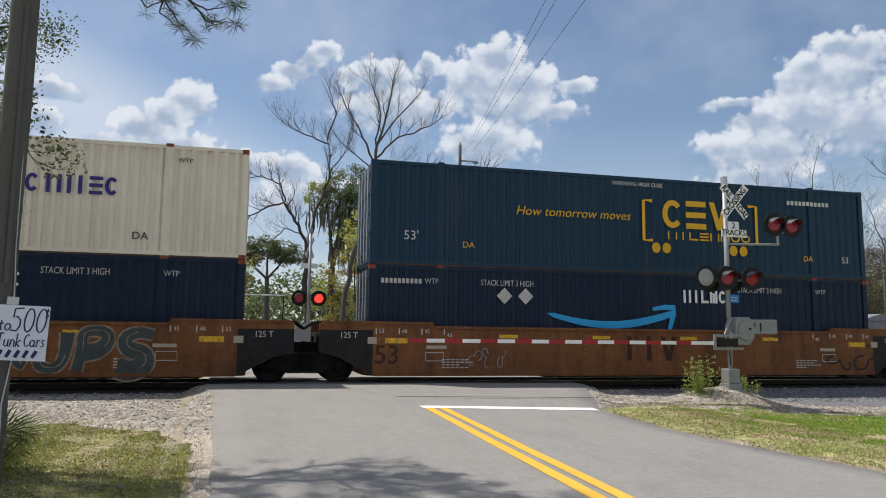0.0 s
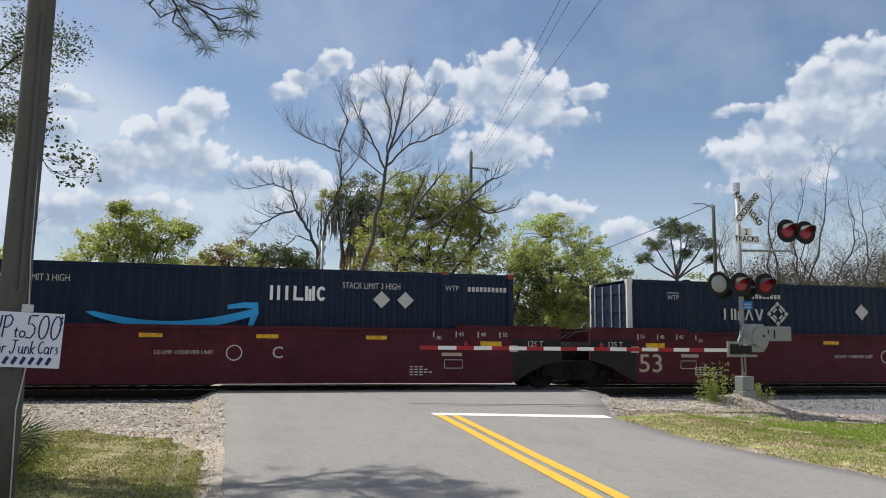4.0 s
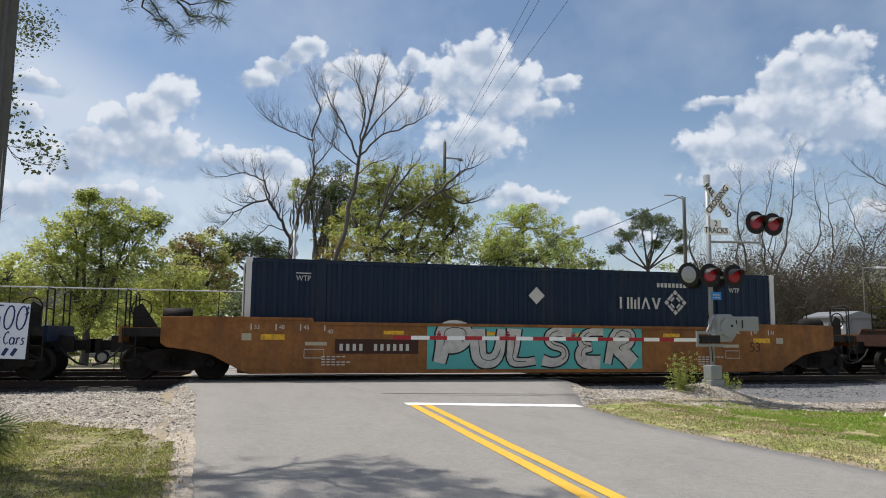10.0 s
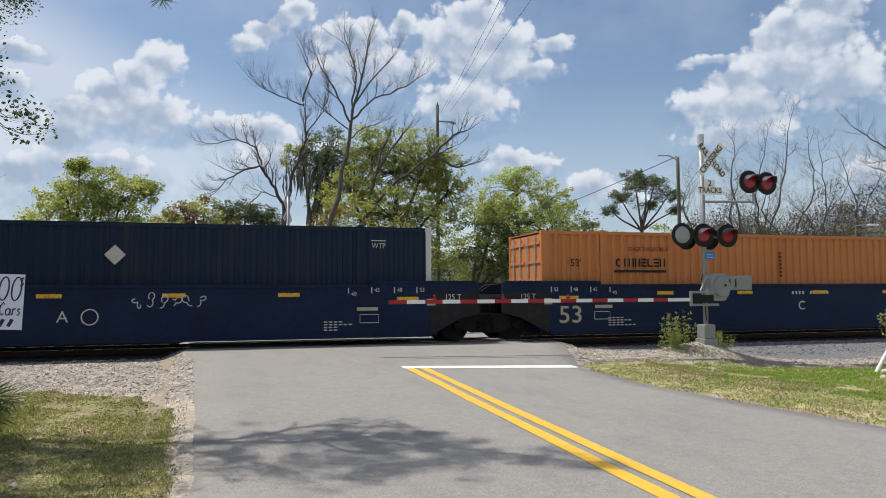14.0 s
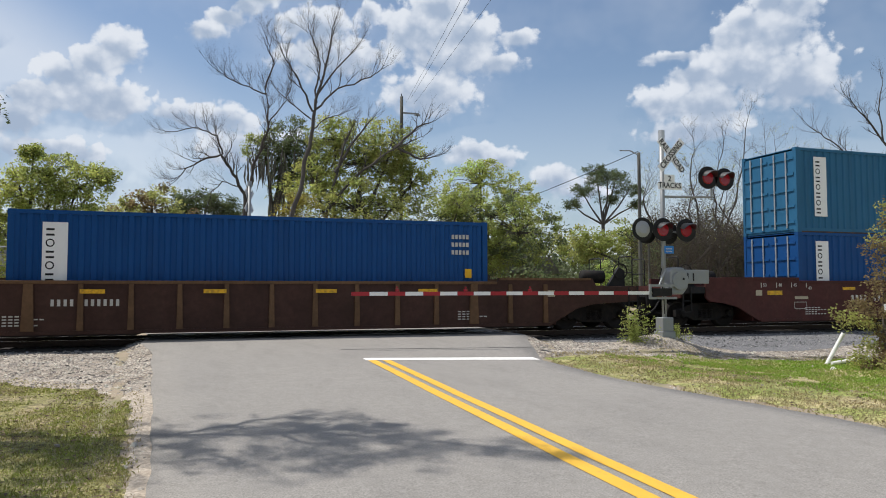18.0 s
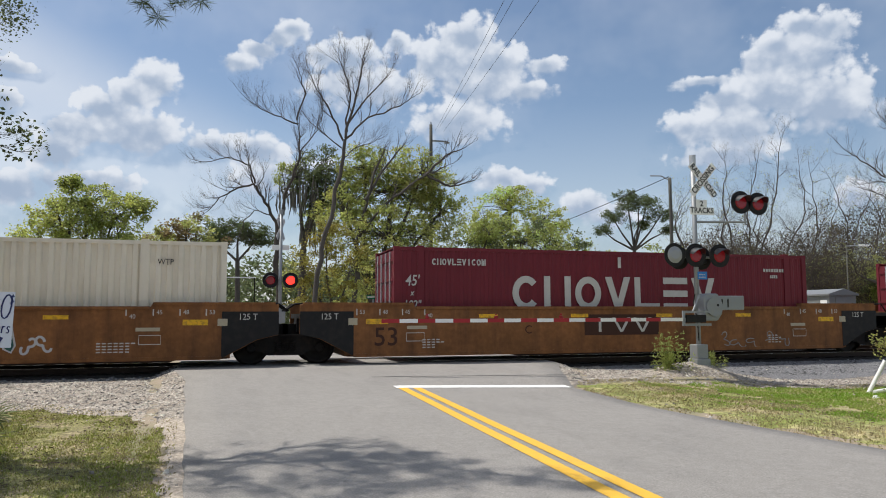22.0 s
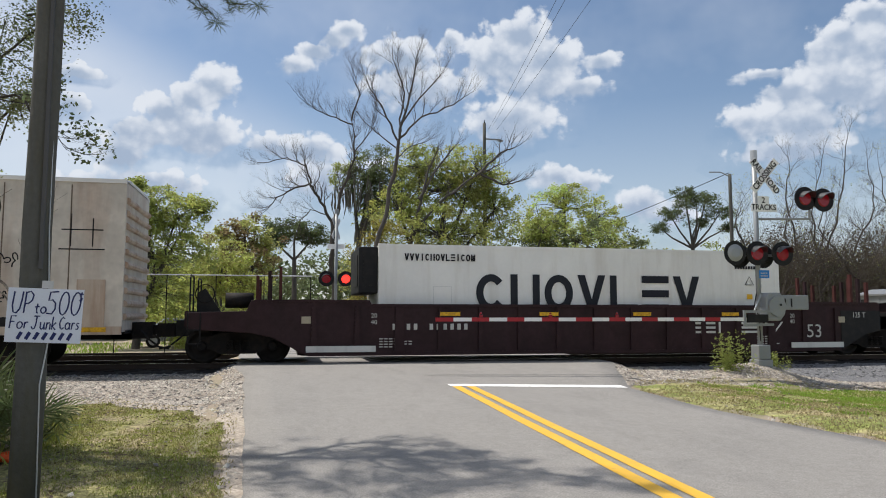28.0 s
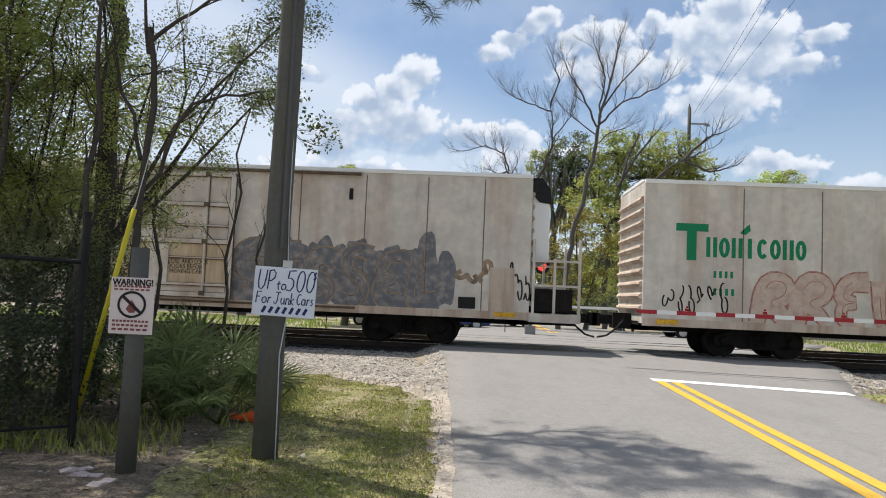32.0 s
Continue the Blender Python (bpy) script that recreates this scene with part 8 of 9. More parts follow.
leafy("pine_tree", "flat-topped pine with a bare trunk", (42, 70), [(0.2, 13.2, 2.6, 0.8), (-2.6, 12.0, 1.7, 0.7), (3.0, 12.3, 1.7, 0.8), (0.8, 11.3, 1.3, 0.4), (-0.8, 14.3, 1.6, 0.6), (1.8, 14.0, 1.3, 0.5), (-3.8, 10.6, 1.0, 0.45), (4.3, 10.9, 1.0, 0.5)], [M_PINE], 43, 0.28, 0.5, trunk_r=0.22, dense=0.85, wide=0.13)
leafy("pine_tree", "distant pine with a dark crown", (1.2, 75), [(0, 10.2, 3.0, 1.0), (-1.9, 9.0, 1.8, 0.8), (1.8, 9.2, 1.9, 0.8)], [M_PINE], 47, 0.32, 0.5, wide=0.16)
leafy("spring_tree", "young tree with pale green leaves", (-6.4, 36), [(0.4, 6.6, 1.7, 1.2), (-0.5, 5.7, 1.7, 1.3), (1.6, 6.1, 1.5, 1.3), (-1.4, 4.4, 1.4, 1.5), (2.5, 6.8, 0.7, 0.4), (0.7, 4.3, 2.9, 1.5), (0.0, 2.6, 2.6, 1.2), (-0.2, 7.6, 0.5, 0.4)],
      [M_LEAF_MID, M_LEAF_MID, M_LEAF_SPRING], 53, 0.12, 0.3, trunk_r=0.17, dense=2.3, leaves=42)
leafy("bush", "bright yellow-green bush beyond the tracks", (24.2, 41), [(0, 1.9, 1.1, 1.0), (0.4, 2.6, 0.8, 0.7), (-0.6, 1.2, 0.9, 0.8)], [M_LEAF_SPRING, M_LEAF_BRIGHT], 62, 0.12, 0.32, trunk_r=0.08)
leafy("russet_tree", "rounded tree with brownish new leaves", (-2.2, 46), [(0.0, 6.6, 1.6, 1.2), (-1.4, 5.9, 1.6, 1.0), (1.2, 5.7, 1.3, 1.4), (0, 4.2, 2.4, 1.5)], [M_LEAF_RUST, M_LEAF_OLIVE], 61, 0.17, 0.42)
leafy("spring_tree", "yellow-green tree beside the barrier", (-3.0, 40), [(0.0, 4.4, 1.8, 1.3), (0.9, 3.0, 1.6, 1.4), (-1.2, 3.2, 1.6, 1.3)], [M_LEAF_OLIVE, M_LEAF_SPRING], 63, 0.15, 0.4, trunk_r=0.14)
leafy("oak_tree", "low green tree behind the tracks", (-14, 44), [(0, 5.0, 2.6, 1.6), (2.2, 4.2, 2.0, 1.5), (-2.2, 4.0, 2.2, 1.6)], [M_LEAF_MID, M_LEAF_SPRING], 67)
leafy("oak_tree", "low bright green tree beside the thicket", (46.4, 42), [(0, 3.6, 2.1, 1.6), (1.6, 4.9, 1.6, 1.3), (-1.4, 4.3, 1.3, 1.2), (2.8, 3.4, 1.6, 1.4)], [M_LEAF_MID, M_LEAF_DARK], 68, 0.15, 0.4, dense=1.3)
leafy("oak_tree", "leafy green tree behind the thicket", (38, 58), [(0, 6.0, 3.4, 2.0), (5, 5.2, 3.0, 1.8), (-5, 5.5, 3.0, 1.8)], [M_LEAF_OLIVE, M_LEAF_MID], 69, 0.22, 0.55)


def thicket(x, y, lines, seed, label, leaf=None, fine_level=3):
    rnd = random.Random(seed)
    t = thing("bare_tree", label, "tree", (x, y, -0.4))
    tips = []
    drawn_limb(t, [(0, 0), (0.05, 1.6), (0, 3.0)], 0.15, 0.11, None, rnd, M_TWIG, 1, [], name="trunk")
    for line in lines:
        drawn_limb(t, [(0, 3.0), *[(x * 1.9, z * (0.97 if x else 1)) for x, z in line]], 0.1, 0.02, fine_level, rnd, M_BARK, 1.15, tips, spread=1.15, up=0.0)
    if leaf:
        l = Leaves(seed)
        for p in tips[::9]:
            l.clump(p, 0.3, 5, 0.09)
        part("crown", l.mesh("crown", leaf), leaf, t)


def brush(name, label, x0, x1, y, h, n, seed, twigs, leaf):
    """A tangled wall of bare brown stems with sparse dry leaves."""
    rnd = random.Random(seed)
    t = thing(name, label, "thicket", ((x0 + x1) / 2, y, -0.4))
    l = Leaves(seed)
    for k in range(n):
        x = rnd.uniform(x0, x1) - (x0 + x1) / 2
        yy = rnd.uniform(-1.5, 1.5)
        g = Geo()
        tips = []
        top = h * rnd.uniform(0.55, 1.1)
        limb(g, (x, yy, 0), (rnd.uniform(-0.8, 0.8), 0, 1), top * 0.46, 0.04, 3, rnd, tips, 0.95, 1.5, 0.15)
        part("stem", g, twigs, t)
        for p in tips[::2]:
            if p.z < h * 0.62 + rnd.uniform(-1, 1):
                l.clump(p, 0.45, 10, 0.1)
    part("dry_leaves", l.mesh("dry_leaves", leaf), leaf, t)


brush("thicket", "brown tangled thicket of bare stems", 32, 36.5, 44.5, 11.0, 28, 501, M_TWIG, M_LEAF_BROWN)
brush("thicket", "brown tangled thicket of bare stems", 36, 42, 44.0, 11.5, 30, 502, M_TWIG, M_LEAF_BROWN)
brush("thicket", "grey tangled thicket with olive new leaves", 42, 49, 44.5, 10.5, 29, 503, M_TWIG, M_LEAF_OLIVE)
brush("thicket", "grey tangled thicket with olive new leaves", 49, 58, 45.5, 11.0, 25, 504, M_TWIG, M_LEAF_OLIVE)
T_LABEL = "leafless grey thicket tree with fine twigs"
thicket(36.6, 45, ([(0.4, 6), (1.2, 11), (1.6, 15)], [(-0.8, 6), (-1.2, 10), (-1.0, 12.8)], [(1.5, 6), (2.6, 9.5), (2.4, 12.8)], [(0.2, 5), (-0.2, 9), (0.4, 13)]), 71, T_LABEL)
thicket(41.4, 45, ([(0.3, 5), (0.6, 9), (0.4, 12.6)], [(-1.2, 5), (-2.4, 8), (-2.0, 10)], [(1.4, 5), (2.6, 8.5), (3.4, 11.5)], [(0.8, 6), (1.6, 10)]), 73, T_LABEL, M_LEAF_OLIVE)
thicket(33.0, 44, ([(0.3, 5), (0.2, 8), (0.6, 10)], [(-1.2, 5), (-1.8, 8), (-1.6, 9.2)], [(1.4, 5), (1.9, 8.5)]), 79, T_LABEL, M_LEAF_OLIVE)
thicket(46.0, 46, ([(0.3, 5), (0.2, 9), (-0.4, 12)], [(-1.6, 5), (-2.4, 8)], [(1.4, 5), (1.9, 9.5), (1.5, 11)]), 83, T_LABEL)
thicket(44.0, 40, ([(0.3, 4.5), (0.2, 7), (-0.4, 9)], [(-1.6, 4.6), (-2.4, 6.8)], [(1.4, 4.4), (1.9, 7.5)]), 87, T_LABEL, M_LEAF_RUST)
rnd = random.Random(89)
t = thing("bare_tree", "leafless tree with long limbs arching towards the crossing", "tree", (36.6, 30, -0.4))
drawn_limb(t, [(0, 0), (0.1, 3.5), (-0.1, 6.3), (0.1, 9.0)], 0.2, 0.11, None, rnd, M_BARK, 1, [], name="trunk")
for line, r0 in (([(-0.1, 7.3), (-2.1, 8.05), (-3.6, 8.7), (-5.2, 9.6), (-6.4, 10.05)], 0.075), ([(0.0, 8.6), (-2.0, 10.4), (-3.1, 11.3), (-3.7, 11.9)], 0.065), ([(-0.1, 6.6), (-2.1, 7.0), (-3.1, 6.95), (-3.9, 7.8), (-5.3, 8.05)], 0.06),
                 ([(-0.1, 6.0), (-1.6, 6.5), (-3.2, 6.4), (-4.0, 5.7), (-4.7, 5.6)], 0.05), ([(-3.0, 8.4), (-4.2, 8.5), (-5.3, 8.3)], 0.035), ([(-1.2, 9.6), (-1.5, 11.4), (-1.2, 13.0)], 0.05)):
    drawn_limb(t, line, r0, 0.014, 2, rnd, M_BARK, 0.7, [], spread=0.7)


# woods further off: uneven belts of leaves
def belt(name, label, mat, x0, x1, y0, y1, h, n, seed, size=0.5, per=26, radius=1.7):
    rnd = random.Random(seed)
    l = Leaves(seed)
    for _ in range(n):
        x, y = rnd.uniform(x0, x1), rnd.uniform(y0, y1)
        top = h * (0.65 + 0.5 * noise.noise(Vector((x * 0.11, seed, 0))) + 0.25 * rnd.random())
        if road_left(y) - 1.5 < x < road_right(y) + 1.5 and y < 80:
            continue
        l.clump((x, y, rnd.uniform(0.0, top) - 0.2), radius, per, size)
    return tagged(part(name, l.mesh(name, mat), mat), label, "woods", kind="stuff")


belt("far_woods", "hazy belt of woods behind the crossing", M_LEAF_WOODS, -70, 110, 85, 100, 8.5, 1500, 5, 0.55, 44)
belt("far_woods", "hazy belt of woods behind the crossing", M_LEAF_DARK, -70, 110, 100, 116, 10, 1000, 6, 0.75, 42)
belt("undergrowth", "tangled green undergrowth beyond the tracks", M_LEAF_WOODS, 9, 60, 54, 62, 3.4, 600, 8, 0.26, 46, 0.9)
belt("undergrowth", "olive brush beyond the tracks", M_LEAF_WOODS, 33, 60, 47, 55, 5.2, 660, 9, 0.2, 46, 0.8)
# backing belt whose leaf colour carries the thicket's inner shade
belt("undergrowth", "shady green woods behind the thicket", M_LEAF_THICK_SHADE, 36, 66, 50, 56, 7.6, 760, 23, 0.26, 50, 1.0)
belt("undergrowth", "mixed green woods behind the thicket", M_LEAF_WOODS, 33, 66, 47, 52, 6.6, 600, 24, 0.2, 46, 0.9)
belt("undergrowth", "brown dry brush beyond the tracks", M_LEAF_BROWN, 33, 60, 45.5, 51, 9.4, 1250, 19, 0.15, 56, 0.85)
# low woods in darker leaf colours, standing for the shade beneath the trees
belt("undergrowth", "mixed green woods beyond the tracks", M_LEAF_WOODS, -45, 30, 58, 70, 6.0, 900, 16, 0.3, 60, 1.3)
belt("undergrowth", "woods beyond the tracks with leaves darkened for shade", M_LEAF_THICK_SHADE, -45, 34, 62, 74, 6.6, 700, 17, 0.34, 60, 1.4)
belt("undergrowth", "green brush beyond the tracks", M_LEAF_SPRING, -26, -4, 48, 56, 2.6, 260, 10, 0.22, 46, 0.8)
belt("undergrowth", "green thicket beyond the tracks", M_LEAF_MID, -13, 5, 49, 57, 4.6, 420, 25, 0.2, 46, 0.9)
belt("undergrowth", "small bright bushes beyond the tracks", M_LEAF_SPRING, -5.0, -2.4, 34, 36, 2.2, 60, 14, 0.12, 60, 0.45)

# shady wood beside the viewer
WOOD = [M_LEAF_DARK, M_LEAF_SHADE, M_LEAF_MID]
W_LABEL = "thin-leaved tree in the shady roadside wood"
leafy("scrub_tree", W_LABEL, (-5.2, 9.8), [(0.5, 4.6, 1.0, 1.0), (1.1, 3.7, 0.7, 0.6), (0.2, 2.9, 0.9, 0.7), (1.7, 4.9, 0.5, 0.5), (2.3, 5.4, 0.5, 0.4), (2.0, 4.3, 0.35, 0.3)], WOOD, 101, 0.04, 0.24, 1.9, 70, 0.060, M_BARK_DARK)
leafy("scrub_tree", W_LABEL, (-6.4, 9.9), [(0.4, 4.5, 1.2, 1.2), (0.2, 3.0, 0.9, 0.9), (0.7, 1.9, 0.9, 0.6), (-0.9, 3.8, 1.1, 1.2), (-0.4, 2.0, 1.0, 0.7)], WOOD, 103, 0.045, 0.28, 4.2, 95, 0.072, M_BARK_DARK)
leafy("scrub_tree", W_LABEL, (-8.2, 10.6), [(0.0, 4.8, 1.5, 1.4), (0.6, 2.9, 1.4, 1.0), (-1.0, 3.4, 1.4, 1.2)], WOOD, 109, 0.055, 0.32, 3.4, 75, 0.13, M_BARK_DARK)
leafy("scrub_tree", W_LABEL, (-7.4, 13.0), [(0.6, 4.6, 1.5, 1.3), (0.9, 2.9, 1.3, 1.0), (-1.0, 3.4, 1.4, 1.2)], WOOD, 113, 0.055, 0.32, 2.6, 70, 0.13, M_BARK_DARK)
leafy("scrub_tree", W_LABEL, (-7.0, 9.3), [(0.3, 4.6, 1.1, 0.9), (-0.6, 5.3, 1.1, 0.8), (1.0, 5.6, 0.9, 0.6), (0.0, 3.4, 0.7, 0.6)], WOOD, 127, 0.045, 0.28, 4.4, 95, 0.054, M_BARK_DARK)
# two oaks added with crowns above the view, to block sun from wood and lawn
leafy("oak_tree", "oak with an unseen crown added to shade the roadside wood", (-9.4, 11.2), [(0.6, 8.6, 2.0, 0.8), (2.2, 8.9, 1.4, 0.7), (-0.6, 9.2, 2.0, 0.9), (1.6, 9.8, 1.5, 0.7)], WOOD[:2], 119, 0.11, 0.45, 1.5, 50, 0.15, M_BARK_DARK, deep=1.2)
leafy("oak_tree", "oak with an unseen crown added to shade the roadside wood", (-9.0, 8.6), [(0.6, 7.8, 1.6, 0.7), (1.9, 8.2, 1.0, 0.6), (-0.8, 8.4, 1.6, 0.8), (3.1, 8.3, 0.8, 0.4), (3.9, 8.5, 0.6, 0.35), (2.6, 8.9, 0.8, 0.4)], WOOD[:2], 121, 0.11, 0.45, 1.5, 50, 0.13, M_BARK_DARK, deep=1.2)
rnd = random.Random(5)
t = thing("scrub_tree", "dark leaning tree with bare twigs reaching out", "tree", (-4.55, 9.2, -0.4))
tips = []
drawn_limb(t, [(0.0, 0.0, 0.0), (0.05, 0.0, 1.5), (0.1, 0.0, 3.0), (0.0, 0.1, 5.0)], 0.06, 0.04, None, rnd, M_BARK_DARK, 1, [], name="trunk")
for line in ([(0.1, 0, 2.8), (0.7, 0, 4.0), (1.5, 0, 4.2), (2.0, -0.1, 3.7)], [(0.1, 0, 3.2), (-0.4, 0.2, 4.4), (-0.6, 0, 5.5)], [(0.0, 0.1, 4.8), (0.8, 0.1, 5.4), (1.5, 0, 5.6)], [(0.0, 0.1, 4.6), (-0.2, 0.3, 6.2)]):
    drawn_limb(t, line, 0.03, 0.008, 2, rnd, M_BARK_DARK, 0.4, tips)
l = Leaves(8)
for p in tips[::2]:
    l.clump(p, 0.14, 8, 0.055)
part("crown", l.mesh("crown", M_LEAF_DARK), M_LEAF_DARK, t)
for x, y, r, h in ((-5.15, 9.0, 0.05, 5.8), (-6.3, 9.0, 0.055, 6.2), (-5.7, 10.4, 0.045, 6), (-7.2, 10.0, 0.06, 6.5), (-4.2, 11.8, 0.035, 4.4), (-3.9, 12.6, 0.03, 4.2), (-5.45, 9.6, 0.04, 6.4), (-6.0, 9.5, 0.035, 5.6), (-4.75, 10.4, 0.035, 5.2), (-6.7, 9.6, 0.04, 6.2)):
    t = thing("sapling", "slender dark trunk in the shady wood", "tree", (x, y, -0.4))
    drawn_limb(t, [(0, 0, 0), (0.05, 0, h * 0.5), (0.2, 0, h)], r, r * 0.4, 1, rnd, M_BARK_DARK, 0.5, [], name="trunk")

# pine whose limbs reach over the road
rnd = random.Random(11)
t = thing("pine_tree", "roadside pine reaching over the road", "tree", (-6.4, 12.0, -0.4))
drawn_limb(t, [(0.0, 0.0, 0.0), (0.1, 0.0, 4.0), (0.0, 0.0, 8.0), (0.2, 0.0, 11.0)], 0.17, 0.1, None, rnd, M_BARK_DARK, 1, [], name="trunk")
l = Leaves(12)
tips = []
for line, r0 in (([(0, 0, 6.6), (1.6, -0.7, 7.1), (3.2, -1.4, 7.4), (4.6, -1.7, 7.5), (5.6, -2.4, 7.5), (6.5, -3.2, 7.4)], 0.06), ([(2.4, -1.1, 7.3), (3.0, -1.8, 7.4), (3.7, -2.6, 7.4)], 0.05),
                 ([(3.2, -1.4, 7.4), (4.0, -0.9, 7.5), (4.9, -0.7, 7.5)], 0.05), ([(4.2, -1.6, 7.5), (4.5, -2.4, 7.5)], 0.04)):
    drawn_limb(t, line, r0, 0.014, 1, rnd, M_BARK_DARK, 0.5, tips, spread=0.8, up=0.0)
# unseen clumps above the view, placed to throw dappled shade on road and lawn
for x, y, w, n in ((-2.2, 10.7, 0.5, 26), (-1.75, 10.3, 0.5, 30), (-1.1, 9.95, 0.45, 24), (-0.6, 9.35, 0.35, 15), (-0.2, 9.0, 0.35, 10), (0.1, 8.7, 0.3, 7), (-2.9, 9.4, 0.35, 12), (-2.0, 9.4, 0.5, 24), (-2.4, 8.95, 0.4, 14), (-1.3, 9.1, 0.4, 13), (-3.4, 9.9, 0.35, 7), (-1.6, 11.1, 0.4, 12), (-3.0, 10.5, 0.35, 10), (-3.9, 10.4, 0.5, 20), (-4.8, 10.3, 0.5, 22), (-5.6, 10.4, 0.6, 16), (-4.4, 9.3, 0.5, 18), (-5.3, 9.3, 0.5, 16), (-4.3, 11.4, 0.4, 12), (-5.2, 11.5, 0.4, 12)):
    for k in range(n):
        l.clump((x + 6.4 + rnd.gauss(0, w), y - 12 + rnd.gauss(0, w * 0.6), 7.45 + rnd.uniform(-0.1, 0.25)), 0.18, 78, 0.14, 0.7)
# the spray of looping twigs that hangs lowest, each twig ending in a tuft of long needles
needles = Leaves(14)
for line in ([(4.55, -1.7, 7.5), (4.8, -1.9, 6.8), (4.95, -2.0, 6.3)], [(4.95, -2.0, 6.3), (5.12, -2.0, 6.02), (5.27, -2.0, 5.76), (5.42, -2.0, 5.65)], [(4.95, -2.0, 6.3), (5.25, -2.0, 6.15), (5.52, -2.0, 5.96), (5.65, -2.0, 5.85)],
             [(5.2, -2.0, 6.18), (5.55, -2.0, 6.1), (5.9, -2.0, 6.13)], [(5.0, -2.0, 6.4), (5.3, -2.0, 6.42), (5.6, -2.0, 6.3), (5.95, -2.0, 6.34)], [(5.35, -2.0, 6.08), (5.65, -2.0, 5.96), (5.85, -2.0, 6.02)],
             [(5.48, -2.0, 5.98), (5.65, -2.0, 5.8), (5.9, -2.0, 5.82)], [(4.9, -2.0, 6.35), (4.75, -2.0, 6.05), (4.9, -2.0, 5.9), (5.05, -2.0, 6.0)], [(5.1, -2.0, 6.05), (5.05, -2.0, 5.85), (5.2, -2.0, 5.75)]):
    hang = []
    drawn_limb(t, line, 0.014, 0.006, 0, rnd, M_BARK_DARK, 0.13, hang, name="twig", spread=1.1, up=-0.5, every=2)
    for p in hang:
        needles.clump(p, 0.03, 26, 0.13)
    needles.clump(hang[-1], 0.05, 60, 0.2)
part("needle_tuft", needles.mesh("needle_tuft", M_PINE, 0.022, 0.0), M_PINE, t)
part("crown", l.mesh("crown", M_PINE, 0.04), M_PINE, t)


def palmetto(x, y, s, seed):
    rnd = random.Random(seed)
    t = thing("saw_palmetto", "green saw palmetto with fan leaves", "palmetto", (x, y, float(ground_z(x, y))), group="palmettos")
    for k in range(13):
        a = rnd.uniform(0, 6.28)
        el = rnd.uniform(0.3, 1.25)
        d = Vector((math.cos(a) * math.cos(el), math.sin(a) * math.cos(el), math.sin(el)))
        l = s * rnd.uniform(0.45, 0.85)
        tip = d * l
        part("stem", Geo().tube((0, 0, 0.02), tip, 0.012, 0.007, 5), M_PALM, t)
        side = d.cross(Vector((0, 0, 1))).normalized()
        upv = side.cross(d).normalized()
        g = Geo()
        n = 15
        fanr = s * rnd.uniform(0.4, 0.58)
        for i in range(n):
            w = radians(-112 + 224 * i / (n - 1))
            dd = (d * math.cos(w) + side * math.sin(w)).normalized()
            e = tip + dd * fanr * (0.8 + 0.2 * math.cos(w)) - Vector((0, 0, 0.12 * s * rnd.random()))
            perp = dd.cross(upv).normalized() * 0.016 * s
            m = tip + dd * fanr * 0.45 + upv * 0.02
            nn = len(g.v)
            g.v += [tuple(tip), tuple(m + perp), tuple(e), tuple(m - perp)]
            g.f.append((nn, nn + 1, nn + 2, nn + 3))
        part("fan_leaf", g, M_PALM, t)
    return t


for k, (x, y, s) in enumerate(((-3.1, 8.6, 1.1), (-3.65, 8.5, 1.25), (-2.75, 9.3, 0.8), (-3.5, 9.6, 1.2), (-3.9, 10.2, 1.2), (-4.5, 9.6, 1.2), (-6.0, 7.9, 1.0))):
    palmetto(x, y, s, 300 + k)
belt("undergrowth", "shady tangle of leaves under the roadside trees", M_LEAF_DARK, -10, -3.9, 7.6, 12.5, 1.6, 190, 21, 0.05, 70, 0.4)

# leaf colour darkened for the shade at the wood's foot
belt("undergrowth", "tangle of shade-darkened leaves behind the chain fence", M_LEAF_THICK_SHADE, -9.5, -4.5, 6.6, 9.0, 2.2, 420, 22, 0.05, 70, 0.4)

fence = thing("chain_fence", "black chain-link fence at the wood's edge", "fence", (0, 0, 0))
for x, y in ((-4.06, 7.2), (-5.6, 5.6), (-7.4, 4.2)):
    part("post", Geo().tube((x, y, -0.4), (x, y, 1.95), 0.04, 0.04, 10), M_BLACK, fence)
part("top_rail", Geo().tube((-4.06, 7.2, 1.45), (-7.4, 4.2, 1.5), 0.022), M_BLACK, fence)
part("bottom_rail", Geo().tube((-4.06, 7.2, -0.15), (-7.4, 4.2, -0.15), 0.015), M_BLACK, fence)
g = Geo()
A, B = Vector((-4.06, 7.2, 0)), Vector((-7.4, 4.2, 0))
for i in range(58):
    for s in (-1, 1):
        t0 = i / 58
        p = A.lerp(B, t0)
        q = A.lerp(B, min(1, max(0, t0 + s * 0.35)))
        zz = -0.15 + 1.6 * min(1, (abs(q.x - p.x) / (0.35 * 3.55) if abs(q.x - p.x) > 0 else 0))
        g.tube((p.x, p.y, -0.15), (q.x, q.y, zz), 0.003, 0.003, 3, caps=False)
tagged(part("chain_mesh", g, M_BLACK, fence), kind="stuff")

